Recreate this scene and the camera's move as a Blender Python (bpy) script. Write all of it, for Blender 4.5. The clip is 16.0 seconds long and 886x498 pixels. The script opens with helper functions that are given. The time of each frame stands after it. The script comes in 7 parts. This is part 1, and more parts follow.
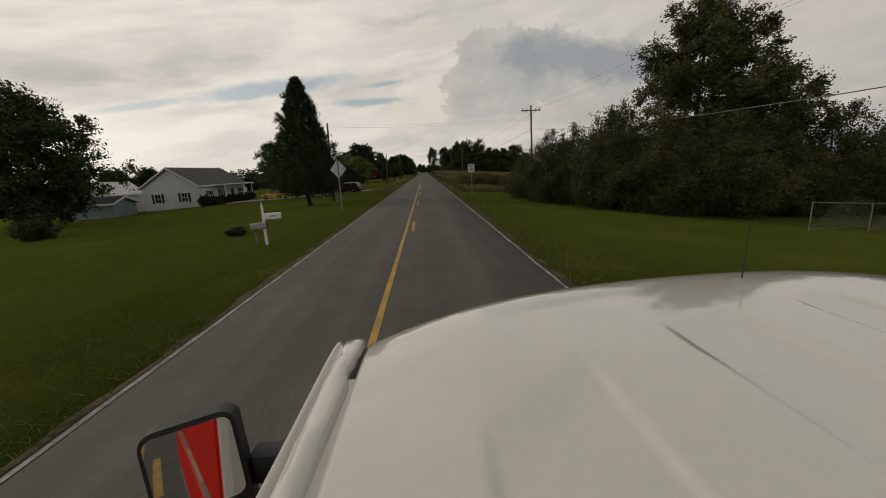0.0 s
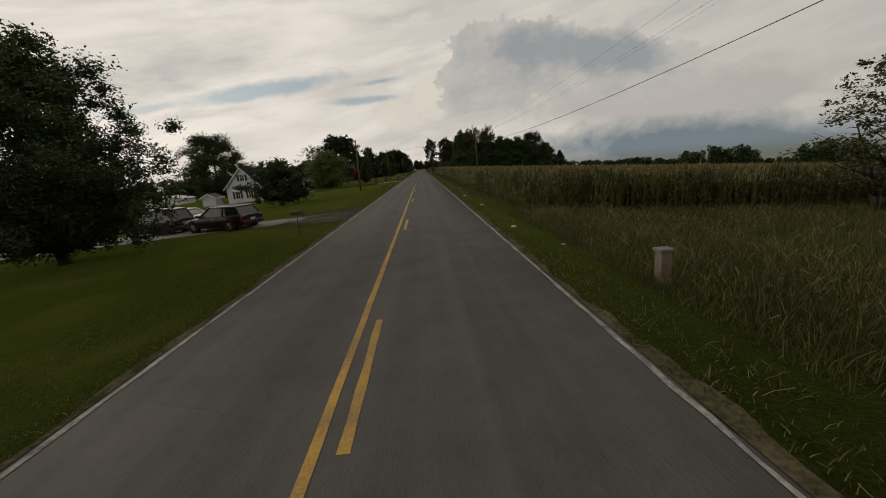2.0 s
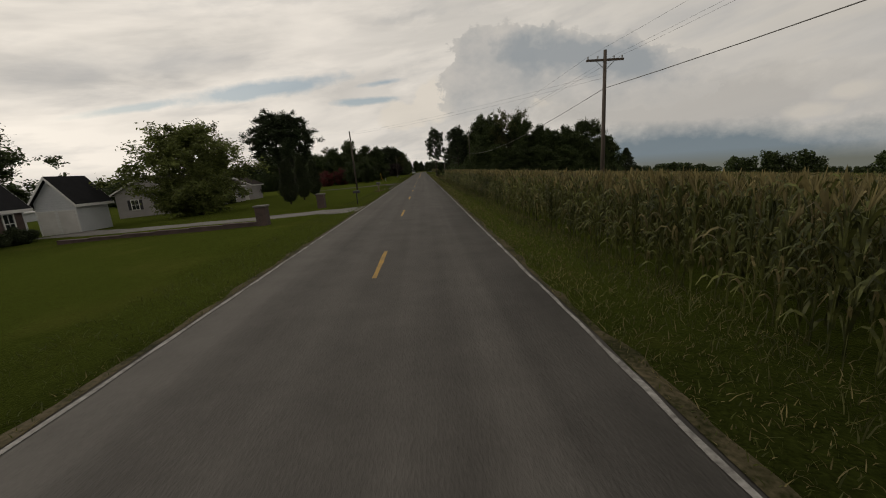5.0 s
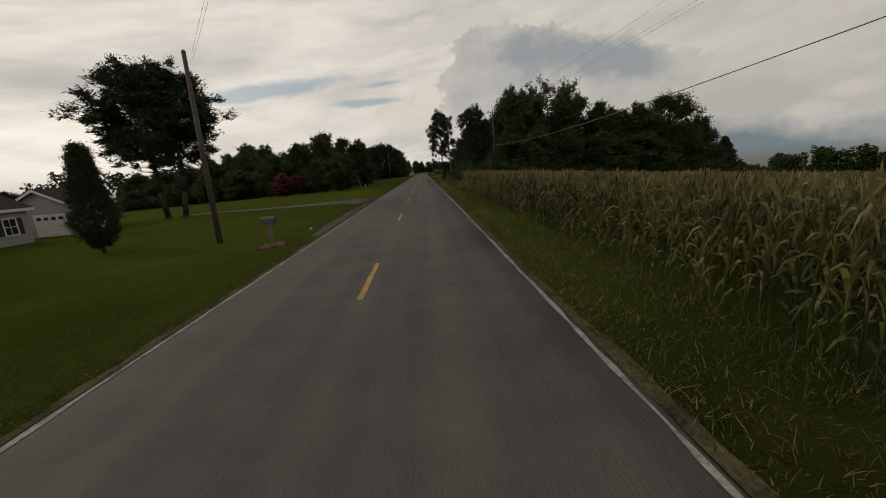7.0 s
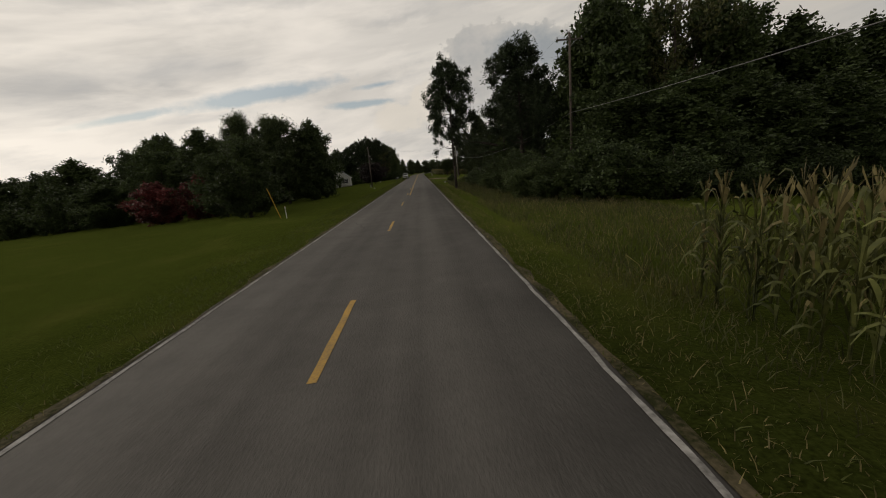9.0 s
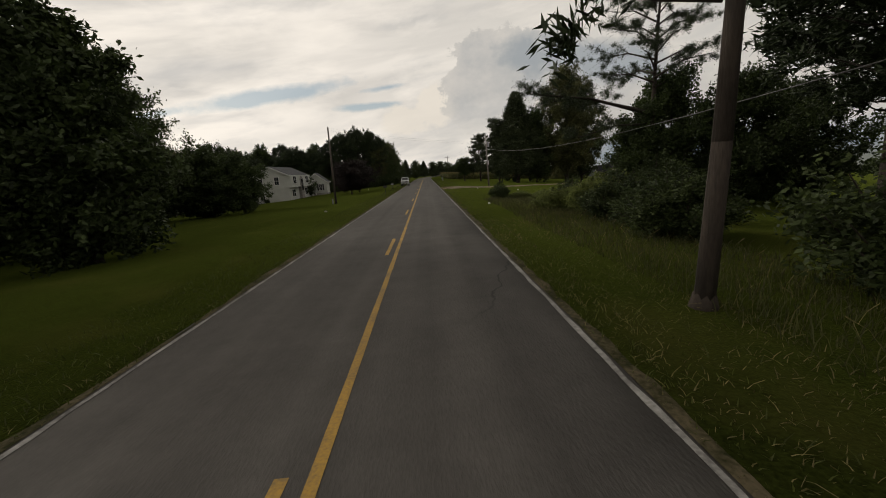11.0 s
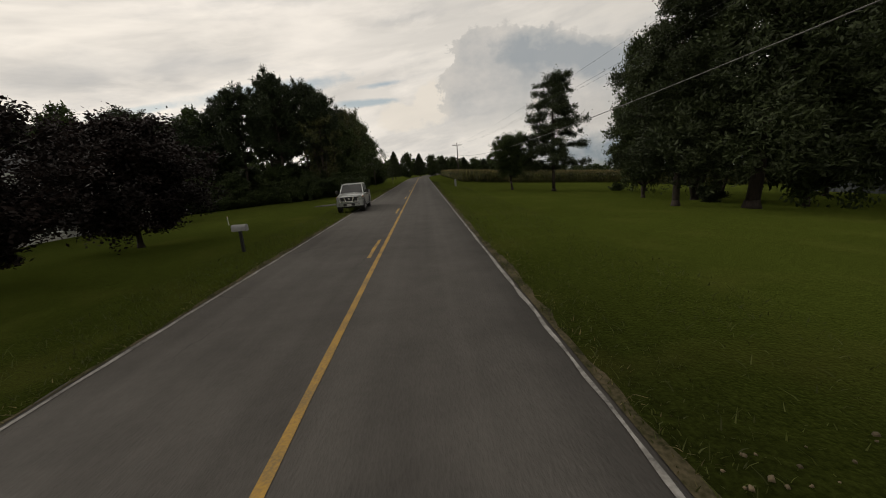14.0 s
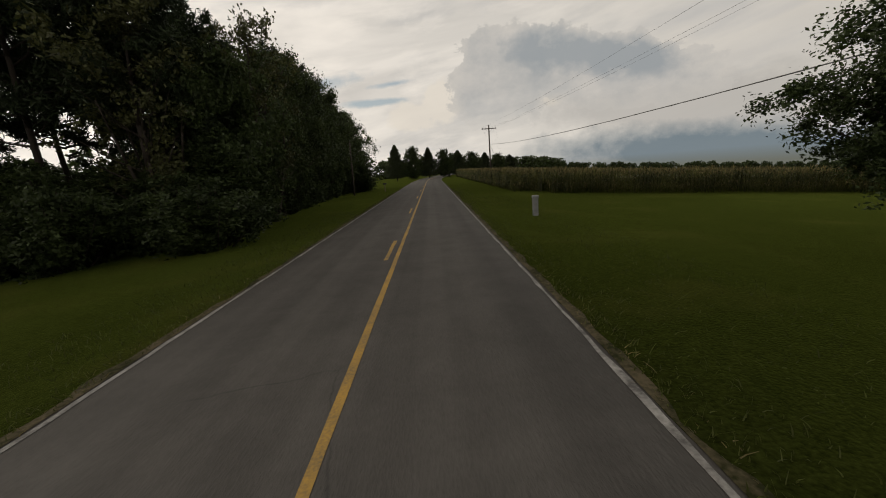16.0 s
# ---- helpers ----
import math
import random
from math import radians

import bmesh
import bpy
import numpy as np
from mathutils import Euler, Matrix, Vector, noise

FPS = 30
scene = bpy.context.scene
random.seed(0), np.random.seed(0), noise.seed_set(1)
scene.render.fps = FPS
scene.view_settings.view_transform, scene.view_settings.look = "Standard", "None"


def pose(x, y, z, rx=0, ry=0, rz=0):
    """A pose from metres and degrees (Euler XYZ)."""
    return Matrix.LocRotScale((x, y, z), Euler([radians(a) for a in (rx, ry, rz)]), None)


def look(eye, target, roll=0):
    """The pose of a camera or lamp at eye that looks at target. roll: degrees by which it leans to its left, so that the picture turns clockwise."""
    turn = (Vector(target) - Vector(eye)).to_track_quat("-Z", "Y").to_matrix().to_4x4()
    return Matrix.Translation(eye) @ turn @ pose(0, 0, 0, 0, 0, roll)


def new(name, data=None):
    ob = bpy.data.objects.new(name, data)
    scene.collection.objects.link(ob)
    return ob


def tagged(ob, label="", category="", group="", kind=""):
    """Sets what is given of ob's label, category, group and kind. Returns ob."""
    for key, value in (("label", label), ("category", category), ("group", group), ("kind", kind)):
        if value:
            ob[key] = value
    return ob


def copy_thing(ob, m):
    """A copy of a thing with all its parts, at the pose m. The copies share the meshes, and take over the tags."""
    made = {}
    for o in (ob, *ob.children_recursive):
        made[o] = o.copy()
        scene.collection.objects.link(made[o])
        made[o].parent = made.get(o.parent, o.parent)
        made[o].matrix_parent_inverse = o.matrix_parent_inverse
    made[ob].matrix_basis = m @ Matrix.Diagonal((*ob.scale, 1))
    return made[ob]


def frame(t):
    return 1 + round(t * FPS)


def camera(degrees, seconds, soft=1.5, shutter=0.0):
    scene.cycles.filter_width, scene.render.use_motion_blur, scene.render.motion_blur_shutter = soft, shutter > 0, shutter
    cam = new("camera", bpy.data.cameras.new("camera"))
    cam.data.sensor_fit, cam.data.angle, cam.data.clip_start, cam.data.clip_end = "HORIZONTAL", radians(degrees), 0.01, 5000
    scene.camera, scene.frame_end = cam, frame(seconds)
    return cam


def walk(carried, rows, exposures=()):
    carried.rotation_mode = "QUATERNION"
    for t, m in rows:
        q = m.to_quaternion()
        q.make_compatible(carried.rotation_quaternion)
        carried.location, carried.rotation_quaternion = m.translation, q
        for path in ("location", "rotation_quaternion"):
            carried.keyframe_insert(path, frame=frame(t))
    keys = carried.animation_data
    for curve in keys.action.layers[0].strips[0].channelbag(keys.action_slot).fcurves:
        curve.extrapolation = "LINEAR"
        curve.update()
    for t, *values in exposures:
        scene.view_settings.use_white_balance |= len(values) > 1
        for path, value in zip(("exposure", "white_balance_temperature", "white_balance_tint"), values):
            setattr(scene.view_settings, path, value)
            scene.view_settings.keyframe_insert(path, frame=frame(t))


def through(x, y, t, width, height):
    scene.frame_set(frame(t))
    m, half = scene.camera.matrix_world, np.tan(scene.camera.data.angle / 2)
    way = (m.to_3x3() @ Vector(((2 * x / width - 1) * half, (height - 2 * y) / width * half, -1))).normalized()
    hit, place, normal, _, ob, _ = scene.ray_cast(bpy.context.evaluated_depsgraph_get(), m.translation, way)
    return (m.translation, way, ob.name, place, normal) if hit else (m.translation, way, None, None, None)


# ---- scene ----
# The camera, carried along the right lane of a straight country road.
ROWS = [
    (0.0, 0.00, 0.00, 2.5, -12.03, 3.12, -2.82),
    (0.5, 0.11, 9.83, 2.5, -12.43, 3.87, -2.95),
    (1.0, 0.30, 19.51, 2.5, -12.49, 4.02, -3.12),
    (1.5, 0.26, 28.72, 2.5, -12.64, 4.54, -3.11),
    (2.0, 0.31, 38.02, 2.5, -12.63, 4.92, -3.19),
    (2.5, 0.43, 47.41, 2.5, -12.56, 5.09, -3.30),
    (3.0, 0.49, 56.84, 2.5, -12.73, 4.87, -3.54),
    (3.5, 0.40, 66.24, 2.5, -12.84, 3.93, -3.45),
    (4.0, 0.42, 75.64, 2.5, -12.55, 3.78, -3.17),
    (6.5, 0.63, 122.87, 2.5, -12.18, 3.82, -3.08),
    (7.0, 0.65, 132.45, 2.5, -12.16, 4.19, -3.00),
    (7.5, 0.60, 142.06, 2.5, -12.49, 5.39, -3.06),
    (8.0, 0.70, 151.86, 2.5, -12.44, 5.67, -3.35),
    (8.5, 0.76, 161.86, 2.5, -12.49, 6.36, -3.62),
    (9.0, 0.79, 172.04, 2.5, -12.25, 5.41, -3.52),
    (11.5, 0.65, 224.27, 2.5, -11.68, 4.58, -2.64),
    (12.0, 0.75, 234.97, 2.5, -11.72, 5.16, -2.95),
    (12.5, 0.81, 245.59, 2.5, -12.23, 5.66, -3.30),
    (13.0, 0.98, 255.65, 2.5, -12.04, 5.06, -3.37),
    (13.5, 1.07, 265.36, 2.5, -12.21, 4.87, -3.39),
    (14.0, 1.04, 275.08, 2.5, -12.10, 4.11, -3.10),
    (14.5, 1.06, 284.73, 2.5, -12.36, 5.20, -2.68),
    (15.0, 0.94, 294.10, 2.5, -12.12, 5.19, -2.39),
    (15.5, 1.04, 303.06, 2.5, -12.14, 4.70, -2.05),
    (16.0, 0.73, 312.01, 2.5, -12.11, 4.33, -1.76),
]
EXPOSURE = [(0.0, -0.05), (9.0, -0.05), (11.5, 0.18), (13.0, 0.12), (14.5, 0.14), (15.5, 0.1), (16.0, 0.06)]
cam = camera(99.8, 16.0, soft=1.05)
walk(cam, [(t, pose(x, y, z, 90 + p, r, w)) for t, x, y, z, p, r, w in ROWS], EXPOSURE)

# ---- sky and light ----
SUN_ELEV, SUN_AZ = 24.0, -62.0      # degrees; azimuth clockwise from the road's direction
world = bpy.data.worlds.new("world")
scene.world = world
world.use_nodes = True
WN, WL = world.node_tree.nodes, world.node_tree.links
WN.clear()


def wmath(op, a, b=None, c=None):
    n = WN.new("ShaderNodeMath")
    n.operation = op
    for i, v in enumerate((a, b, c)):
        if v is None:
            continue
        if isinstance(v, (int, float)):
            n.inputs[i].default_value = v
        else:
            WL.new(v, n.inputs[i])
    return n.outputs[0]


def wramp(fac, stops):
    n = WN.new("ShaderNodeValToRGB")
    r = n.color_ramp
    while len(r.elements) < len(stops):
        r.elements.new(0.5)
    for e, (p, c) in zip(r.elements, stops):
        e.position, e.color = p, (c, c, c, 1) if isinstance(c, (int, float)) else (*c, 1)
    WL.new(fac, n.inputs[0])
    return n.outputs[0]


def wmix(fac, a, b):
    n = WN.new("ShaderNodeMixRGB")
    if isinstance(fac, (int, float)):
        n.inputs[0].default_value = fac
    else:
        WL.new(fac, n.inputs[0])
    for i, v in ((1, a), (2, b)):
        if isinstance(v, tuple):
            n.inputs[i].default_value = (*v, 1)
        else:
            WL.new(v, n.inputs[i])
    return n.outputs[0]


def wnoise(vec, scale, detail=6, rough=0.55, distort=0.0):
    n = WN.new("ShaderNodeTexNoise")
    WL.new(vec, n.inputs["Vector"])
    n.inputs["Scale"].default_value, n.inputs["Detail"].default_value = scale, detail
    n.inputs["Roughness"].default_value, n.inputs["Distortion"].default_value = rough, distort
    return n.outputs["Fac"]


def wvec(x, y, z):
    n = WN.new("ShaderNodeCombineXYZ")
    for i, v in enumerate((x, y, z)):
        if isinstance(v, (int, float)):
            n.inputs[i].default_value = v
        else:
            WL.new(v, n.inputs[i])
    return n.outputs[0]


coord = WN.new("ShaderNodeTexCoord").outputs["Generated"]
sep = WN.new("ShaderNodeSeparateXYZ")
WL.new(coord, sep.inputs[0])
DX, DY, DZ = sep.outputs
AZ = wmath("MULTIPLY", wmath("ARCTAN2", DX, DY), 57.2958)       # degrees, 0 ahead, + right
EL = wmath("MULTIPLY", wmath("ARCSINE", DZ), 57.2958)

sky = WN.new("ShaderNodeTexSky")
sky.sky_type, sky.sun_disc = "NISHITA", False
sky.sun_elevation, sky.sun_rotation = radians(SUN_ELEV), radians(SUN_AZ)
clear = wmix(1.0, (0, 0, 0), sky.outputs[0])
dim = WN.new("ShaderNodeMixRGB")
dim.blend_type = "MULTIPLY"
dim.inputs[0].default_value = 1
WL.new(clear, dim.inputs[1])
dim.inputs[2].default_value = (0.10, 0.10, 0.10, 1)
BLUE = wmix(0.55, dim.outputs[0], (0.36, 0.43, 0.47))

# high soft cloud in broad slanting bands
slant = wmath("SUBTRACT", EL, wmath("MULTIPLY", AZ, 0.13))
streak = wvec(wmath("MULTIPLY", AZ, 0.014), wmath("MULTIPLY", slant, 0.075), 0.0)
s1 = wnoise(streak, 2.0, 5, 0.5, 0.4)
s2 = wnoise(wvec(wmath("MULTIPLY", AZ, 0.03), wmath("MULTIPLY", slant, 0.11), 4.0), 2.4, 6, 0.55, 0.2)
warm = wramp(wmath("MULTIPLY_ADD", AZ, 0.008, 0.5), [(0.0, (1.12, 1.04, 0.95)), (0.14, (1.12, 1.05, 0.965)), (0.40, (0.88, 0.835, 0.785)), (0.62, (0.70, 0.675, 0.64)), (1.0, (0.58, 0.552, 0.515))])
greyer = wmix(wramp(s1, [(0.42, 0.0), (0.62, 0.85)]), warm, (0.58, 0.563, 0.543))
s3 = wnoise(wvec(wmath("MULTIPLY", AZ, 0.040), wmath("MULTIPLY", slant, 0.14), 9.0), 2.2, 8, 0.6, 0.3)
veil = wmix(wramp(s2, [(0.50, 0.0), (0.70, 0.5)]), greyer, (0.44, 0.45, 0.47))
veil = wmix(wmath("MULTIPLY", wramp(s3, [(0.46, 0.0), (0.72, 0.7)]), wramp(wmath("MULTIPLY_ADD", AZ, 0.01, 0.5), [(0.45, 1.0), (0.85, 0.15)])), veil, (0.96, 0.905, 0.84))


def blob(az, el, wa, we, tilt=0.0):
    """Distance from a place in the sky, 1 at the rim of an ellipse; tilt: its rise per degree to the right."""
    da = wmath("SUBTRACT", AZ, az)
    a = wmath("DIVIDE", da, wa)
    e = wmath("DIVIDE", wmath("SUBTRACT", wmath("SUBTRACT", EL, el), wmath("MULTIPLY", da, tilt)), we)
    return wmath("SQRT", wmath("ADD", wmath("MULTIPLY", a, a), wmath("MULTIPLY", e, e)))


wob = wnoise(wvec(wmath("MULTIPLY", AZ, 0.085), wmath("MULTIPLY", EL, 0.10), 3.1), 2.6, 12, 0.66)
wobble = wmath("SUBTRACT", wob, 0.5)
soft_wob = wmath("MULTIPLY", wmath("SUBTRACT", s2, 0.5), 1.6)
# blue-grey gaps, low on the left of the road
for gap_at in ((-19.5, 11.6, 12.5, 1.35, 0.17), (-7, 9.9, 4.6, 0.55, 0.03), (-35, 8.9, 6, 0.55, 0.2), (-4.5, 12.2, 4.5, 0.5, 0.1)):
    gap = wramp(wmath("ADD", blob(*gap_at), wmath("ADD", soft_wob, wmath("MULTIPLY", wobble, 1.5))), [(0.35, 1.0), (1.2, 0.0)])
    veil = wmix(wmath("MULTIPLY", gap, 0.8), veil, BLUE)
# small bright puffs beside the heap
puff_d = wmath("ADD", wmath("MINIMUM", blob(-2.6, 7.6, 4.6, 2.2), blob(2.2, 9.0, 3.2, 3.6)), wmath("MULTIPLY", wobble, 1.9))
veil = wmix(wmath("MULTIPLY", wramp(puff_d, [(0.70, 0.85), (0.98, 0.0)]), 0.9), veil, (0.80, 0.745, 0.67))
# small cream puffs far to the right, in grey haze
haze = wramp(wmath("ADD", blob(34, 5.6, 22, 4.4, -0.07), wmath("MULTIPLY", wobble, 1.2)), [(0.5, 0.6), (1.1, 0.0)])
veil = wmix(haze, veil, (0.43, 0.42, 0.41))
for puff_at in ((46.5, 3.2, 2.8, 1.2), (49.0, 4.9, 2.2, 1.0), (34.6, 10.0, 2.4, 1.5), (17.6, 8.2, 2.4, 0.9)):
    puff = wramp(wmath("ADD", blob(*puff_at), wmath("MULTIPLY", wobble, 2.0)), [(0.55, 0.8), (1.0, 0.0)])
    veil = wmix(puff, veil, (0.64, 0.605, 0.555))
# one tall heap of cloud ahead: slate-grey crown, pale haze below, ragged rim
heap_d = wmath("ADD", wmath("MINIMUM", wmath("MINIMUM", blob(22.5, 11.4, 17.0, 4.9, -0.19), blob(11.8, 14.6, 6.8, 4.3)), blob(10.5, 10.0, 7.6, 6.5)), wmath("MULTIPLY", wobble, 1.35))
heap_low = wramp(wmath("MULTIPLY", EL, 0.05), [(0.20, 0.0), (0.52, 1.0)])
heap = wmath("MULTIPLY", wramp(heap_d, [(0.90, 1.0), (0.95, 0.0)]), heap_low)
rim = wramp(heap_d, [(0.62, 0.0), (0.92, 1.0)])
lump = wnoise(wvec(wmath("MULTIPLY", AZ, 0.06), wmath("MULTIPLY", EL, 0.075), 7.7), 2.6, 9, 0.6)
shade = wramp(lump, [(0.34, (0.40, 0.415, 0.43)), (0.64, (0.56, 0.545, 0.53))])
core_d = wmath("ADD", blob(22.5, 13.4, 13.5, 3.3, -0.24), wmath("MULTIPLY", wmath("SUBTRACT", lump, 0.5), 1.5))
shade = wmix(wramp(core_d, [(0.55, 0.9), (1.0, 0.0)]), shade, (0.31, 0.345, 0.38))
heapc = wmix(wmath("MULTIPLY", rim, 0.45), shade, (0.68, 0.645, 0.60))
cloudy = wmix(wmath("MULTIPLY", heap, 0.94), veil, heapc)
# slate-blue band of distant rain under it
band = wramp(wmath("ADD", blob(37, -0.4, 27, 4.2, -0.07), wmath("MULTIPLY", wobble, 0.9)), [(0.40, 1.0), (1.10, 0.0)])
cloudy = wmix(wmath("MULTIPLY", band, 0.9), cloudy, (0.15, 0.205, 0.25))
# unseen sky overhead and behind, away from the low sun, dimmed to darken the ground
over = wramp(wmath("MULTIPLY", EL, 0.011), [(0.28, 1.0), (0.85, 0.70)])
behind = wramp(wmath("MULTIPLY_ADD", DY, 0.5, 0.5), [(0.15, 0.80), (0.62, 1.0)])
dull = WN.new("ShaderNodeMixRGB")
dull.blend_type = "MULTIPLY"
dull.inputs[0].default_value = 1
WL.new(cloudy, dull.inputs[1])
WL.new(wmath("MULTIPLY", over, behind), dull.inputs[2])
cloudy = dull.outputs[0]
horizon = wramp(wmath("MULTIPLY_ADD", EL, 0.08, 0.5), [(0.36, 1.0), (0.5, 0.0)])
ground_tone = wmix(horizon, cloudy, (0.16, 0.17, 0.15))
back = WN.new("ShaderNodeBackground")
tint = WN.new("ShaderNodeMixRGB")
tint.blend_type = "MULTIPLY"
tint.inputs[0].default_value = 1
WL.new(ground_tone, tint.inputs[1])
tint.inputs[2].default_value = (1.0, 0.975, 0.93, 1)
WL.new(tint.outputs[0], back.inputs[0])
back.inputs[1].default_value = 0.90
wout = WN.new("ShaderNodeOutputWorld")
WL.new(back.outputs[0], wout.inputs[0])

sun_data = bpy.data.lights.new("sun", "SUN")
sun_data.energy, sun_data.angle, sun_data.color = 0.7, radians(14), (1.0, 0.93, 0.82)
sun_ob = new("sun", sun_data)
a, e = radians(SUN_AZ), radians(SUN_ELEV)
sun_ob.matrix_world = look((0, 0, 60), (-60 * math.sin(a) * math.cos(e), -60 * math.cos(a) * math.cos(e), 60 - 60 * math.sin(e)))



# ---- materials ----
def mat(name, base, rough=0.8, metal=0.0, dark=None, scale=3.0, fine=40.0, bump=0.0, mixed=0.5, spec=0.4, island=0.0, obj=0.0, coat=0.0, trans=0.0, stretch=None):
    """A surface that varies at two scales between base and dark, with fine relief."""
    m = bpy.data.materials.new(name)
    m.use_nodes = True
    nt = m.node_tree
    N, L = nt.nodes, nt.links
    b = N["Principled BSDF"]
    b.inputs["Roughness"].default_value, b.inputs["Metallic"].default_value = rough, metal
    b.inputs["Specular IOR Level"].default_value = spec
    b.inputs["Coat Weight"].default_value = coat
    b.inputs["Transmission Weight"].default_value = trans
    dark = dark or tuple(c * 0.7 for c in base)
    tc = N.new("ShaderNodeTexCoord")
    vec = tc.outputs["Object"]
    if stretch:
        mp = N.new("ShaderNodeMapping")
        mp.inputs["Scale"].default_value = stretch
        L.new(vec, mp.inputs[0])
        vec = mp.outputs[0]
    n1, n2 = N.new("ShaderNodeTexNoise"), N.new("ShaderNodeTexNoise")
    for n, s, d in ((n1, scale, 4), (n2, fine, 3)):
        L.new(vec, n.inputs["Vector"])
        n.inputs["Scale"].default_value, n.inputs["Detail"].default_value = s, d
    add = N.new("ShaderNodeMath")
    add.operation = "MULTIPLY_ADD"
    L.new(n1.outputs["Fac"], add.inputs[0])
    add.inputs[1].default_value = 1.0
    half = N.new("ShaderNodeMath")
    half.operation = "MULTIPLY_ADD"
    L.new(n2.outputs["Fac"], half.inputs[0])
    half.inputs[1].default_value, half.inputs[2].default_value = 0.7, -0.35
    L.new(half.outputs[0], add.inputs[2])
    ramp = N.new("ShaderNodeValToRGB")
    ramp.color_ramp.elements[0].position, ramp.color_ramp.elements[1].position = 0.5 - mixed * 0.5, 0.5 + mixed * 0.5
    ramp.color_ramp.elements[0].color, ramp.color_ramp.elements[1].color = (*dark, 1), (*base, 1)
    L.new(add.outputs[0], ramp.inputs[0])
    col = ramp.outputs[0]
    for amount, kind in ((island, "ShaderNodeNewGeometry"), (obj, "ShaderNodeObjectInfo")):
        if amount:
            src = N.new(kind)
            hsv = N.new("ShaderNodeHueSaturation")
            v = N.new("ShaderNodeMath")
            v.operation = "MULTIPLY_ADD"
            L.new(src.outputs["Random Per Island" if kind.endswith("Geometry") else "Random"], v.inputs[0])
            v.inputs[1].default_value, v.inputs[2].default_value = amount, 1 - amount / 2
            L.new(v.outputs[0], hsv.inputs["Value"])
            L.new(col, hsv.inputs["Color"])
            col = hsv.outputs[0]
    L.new(col, b.inputs["Base Color"])
    if bump:
        bp = N.new("ShaderNodeBump")
        bp.inputs["Strength"].default_value, bp.inputs["Distance"].default_value = bump, 0.02
        L.new(n2.outputs["Fac"], bp.inputs["Height"])
        L.new(bp.outputs[0], b.inputs["Normal"])
    return m


def leafy(name, base, dark, through=0.25):
    """Leaves: matt with a little light let through, each clump of its own shade."""
    m = mat(name, base, 0.6, dark=dark, scale=0.5, fine=6.0, mixed=0.4, island=0.8, spec=0.25, obj=0.25)
    N, L = m.node_tree.nodes, m.node_tree.links
    b, out = N["Principled BSDF"], N["Material Output"]
    t = N.new("ShaderNodeBsdfTranslucent")
    src = b.inputs["Base Color"].links[0].from_socket
    L.new(src, t.inputs["Color"])
    mix = N.new("ShaderNodeMixShader")
    mix.inputs[0].default_value = through
    L.new(b.outputs[0], mix.inputs[1])
    L.new(t.outputs[0], mix.inputs[2])
    L.new(mix.outputs[0], out.inputs["Surface"])
    return m


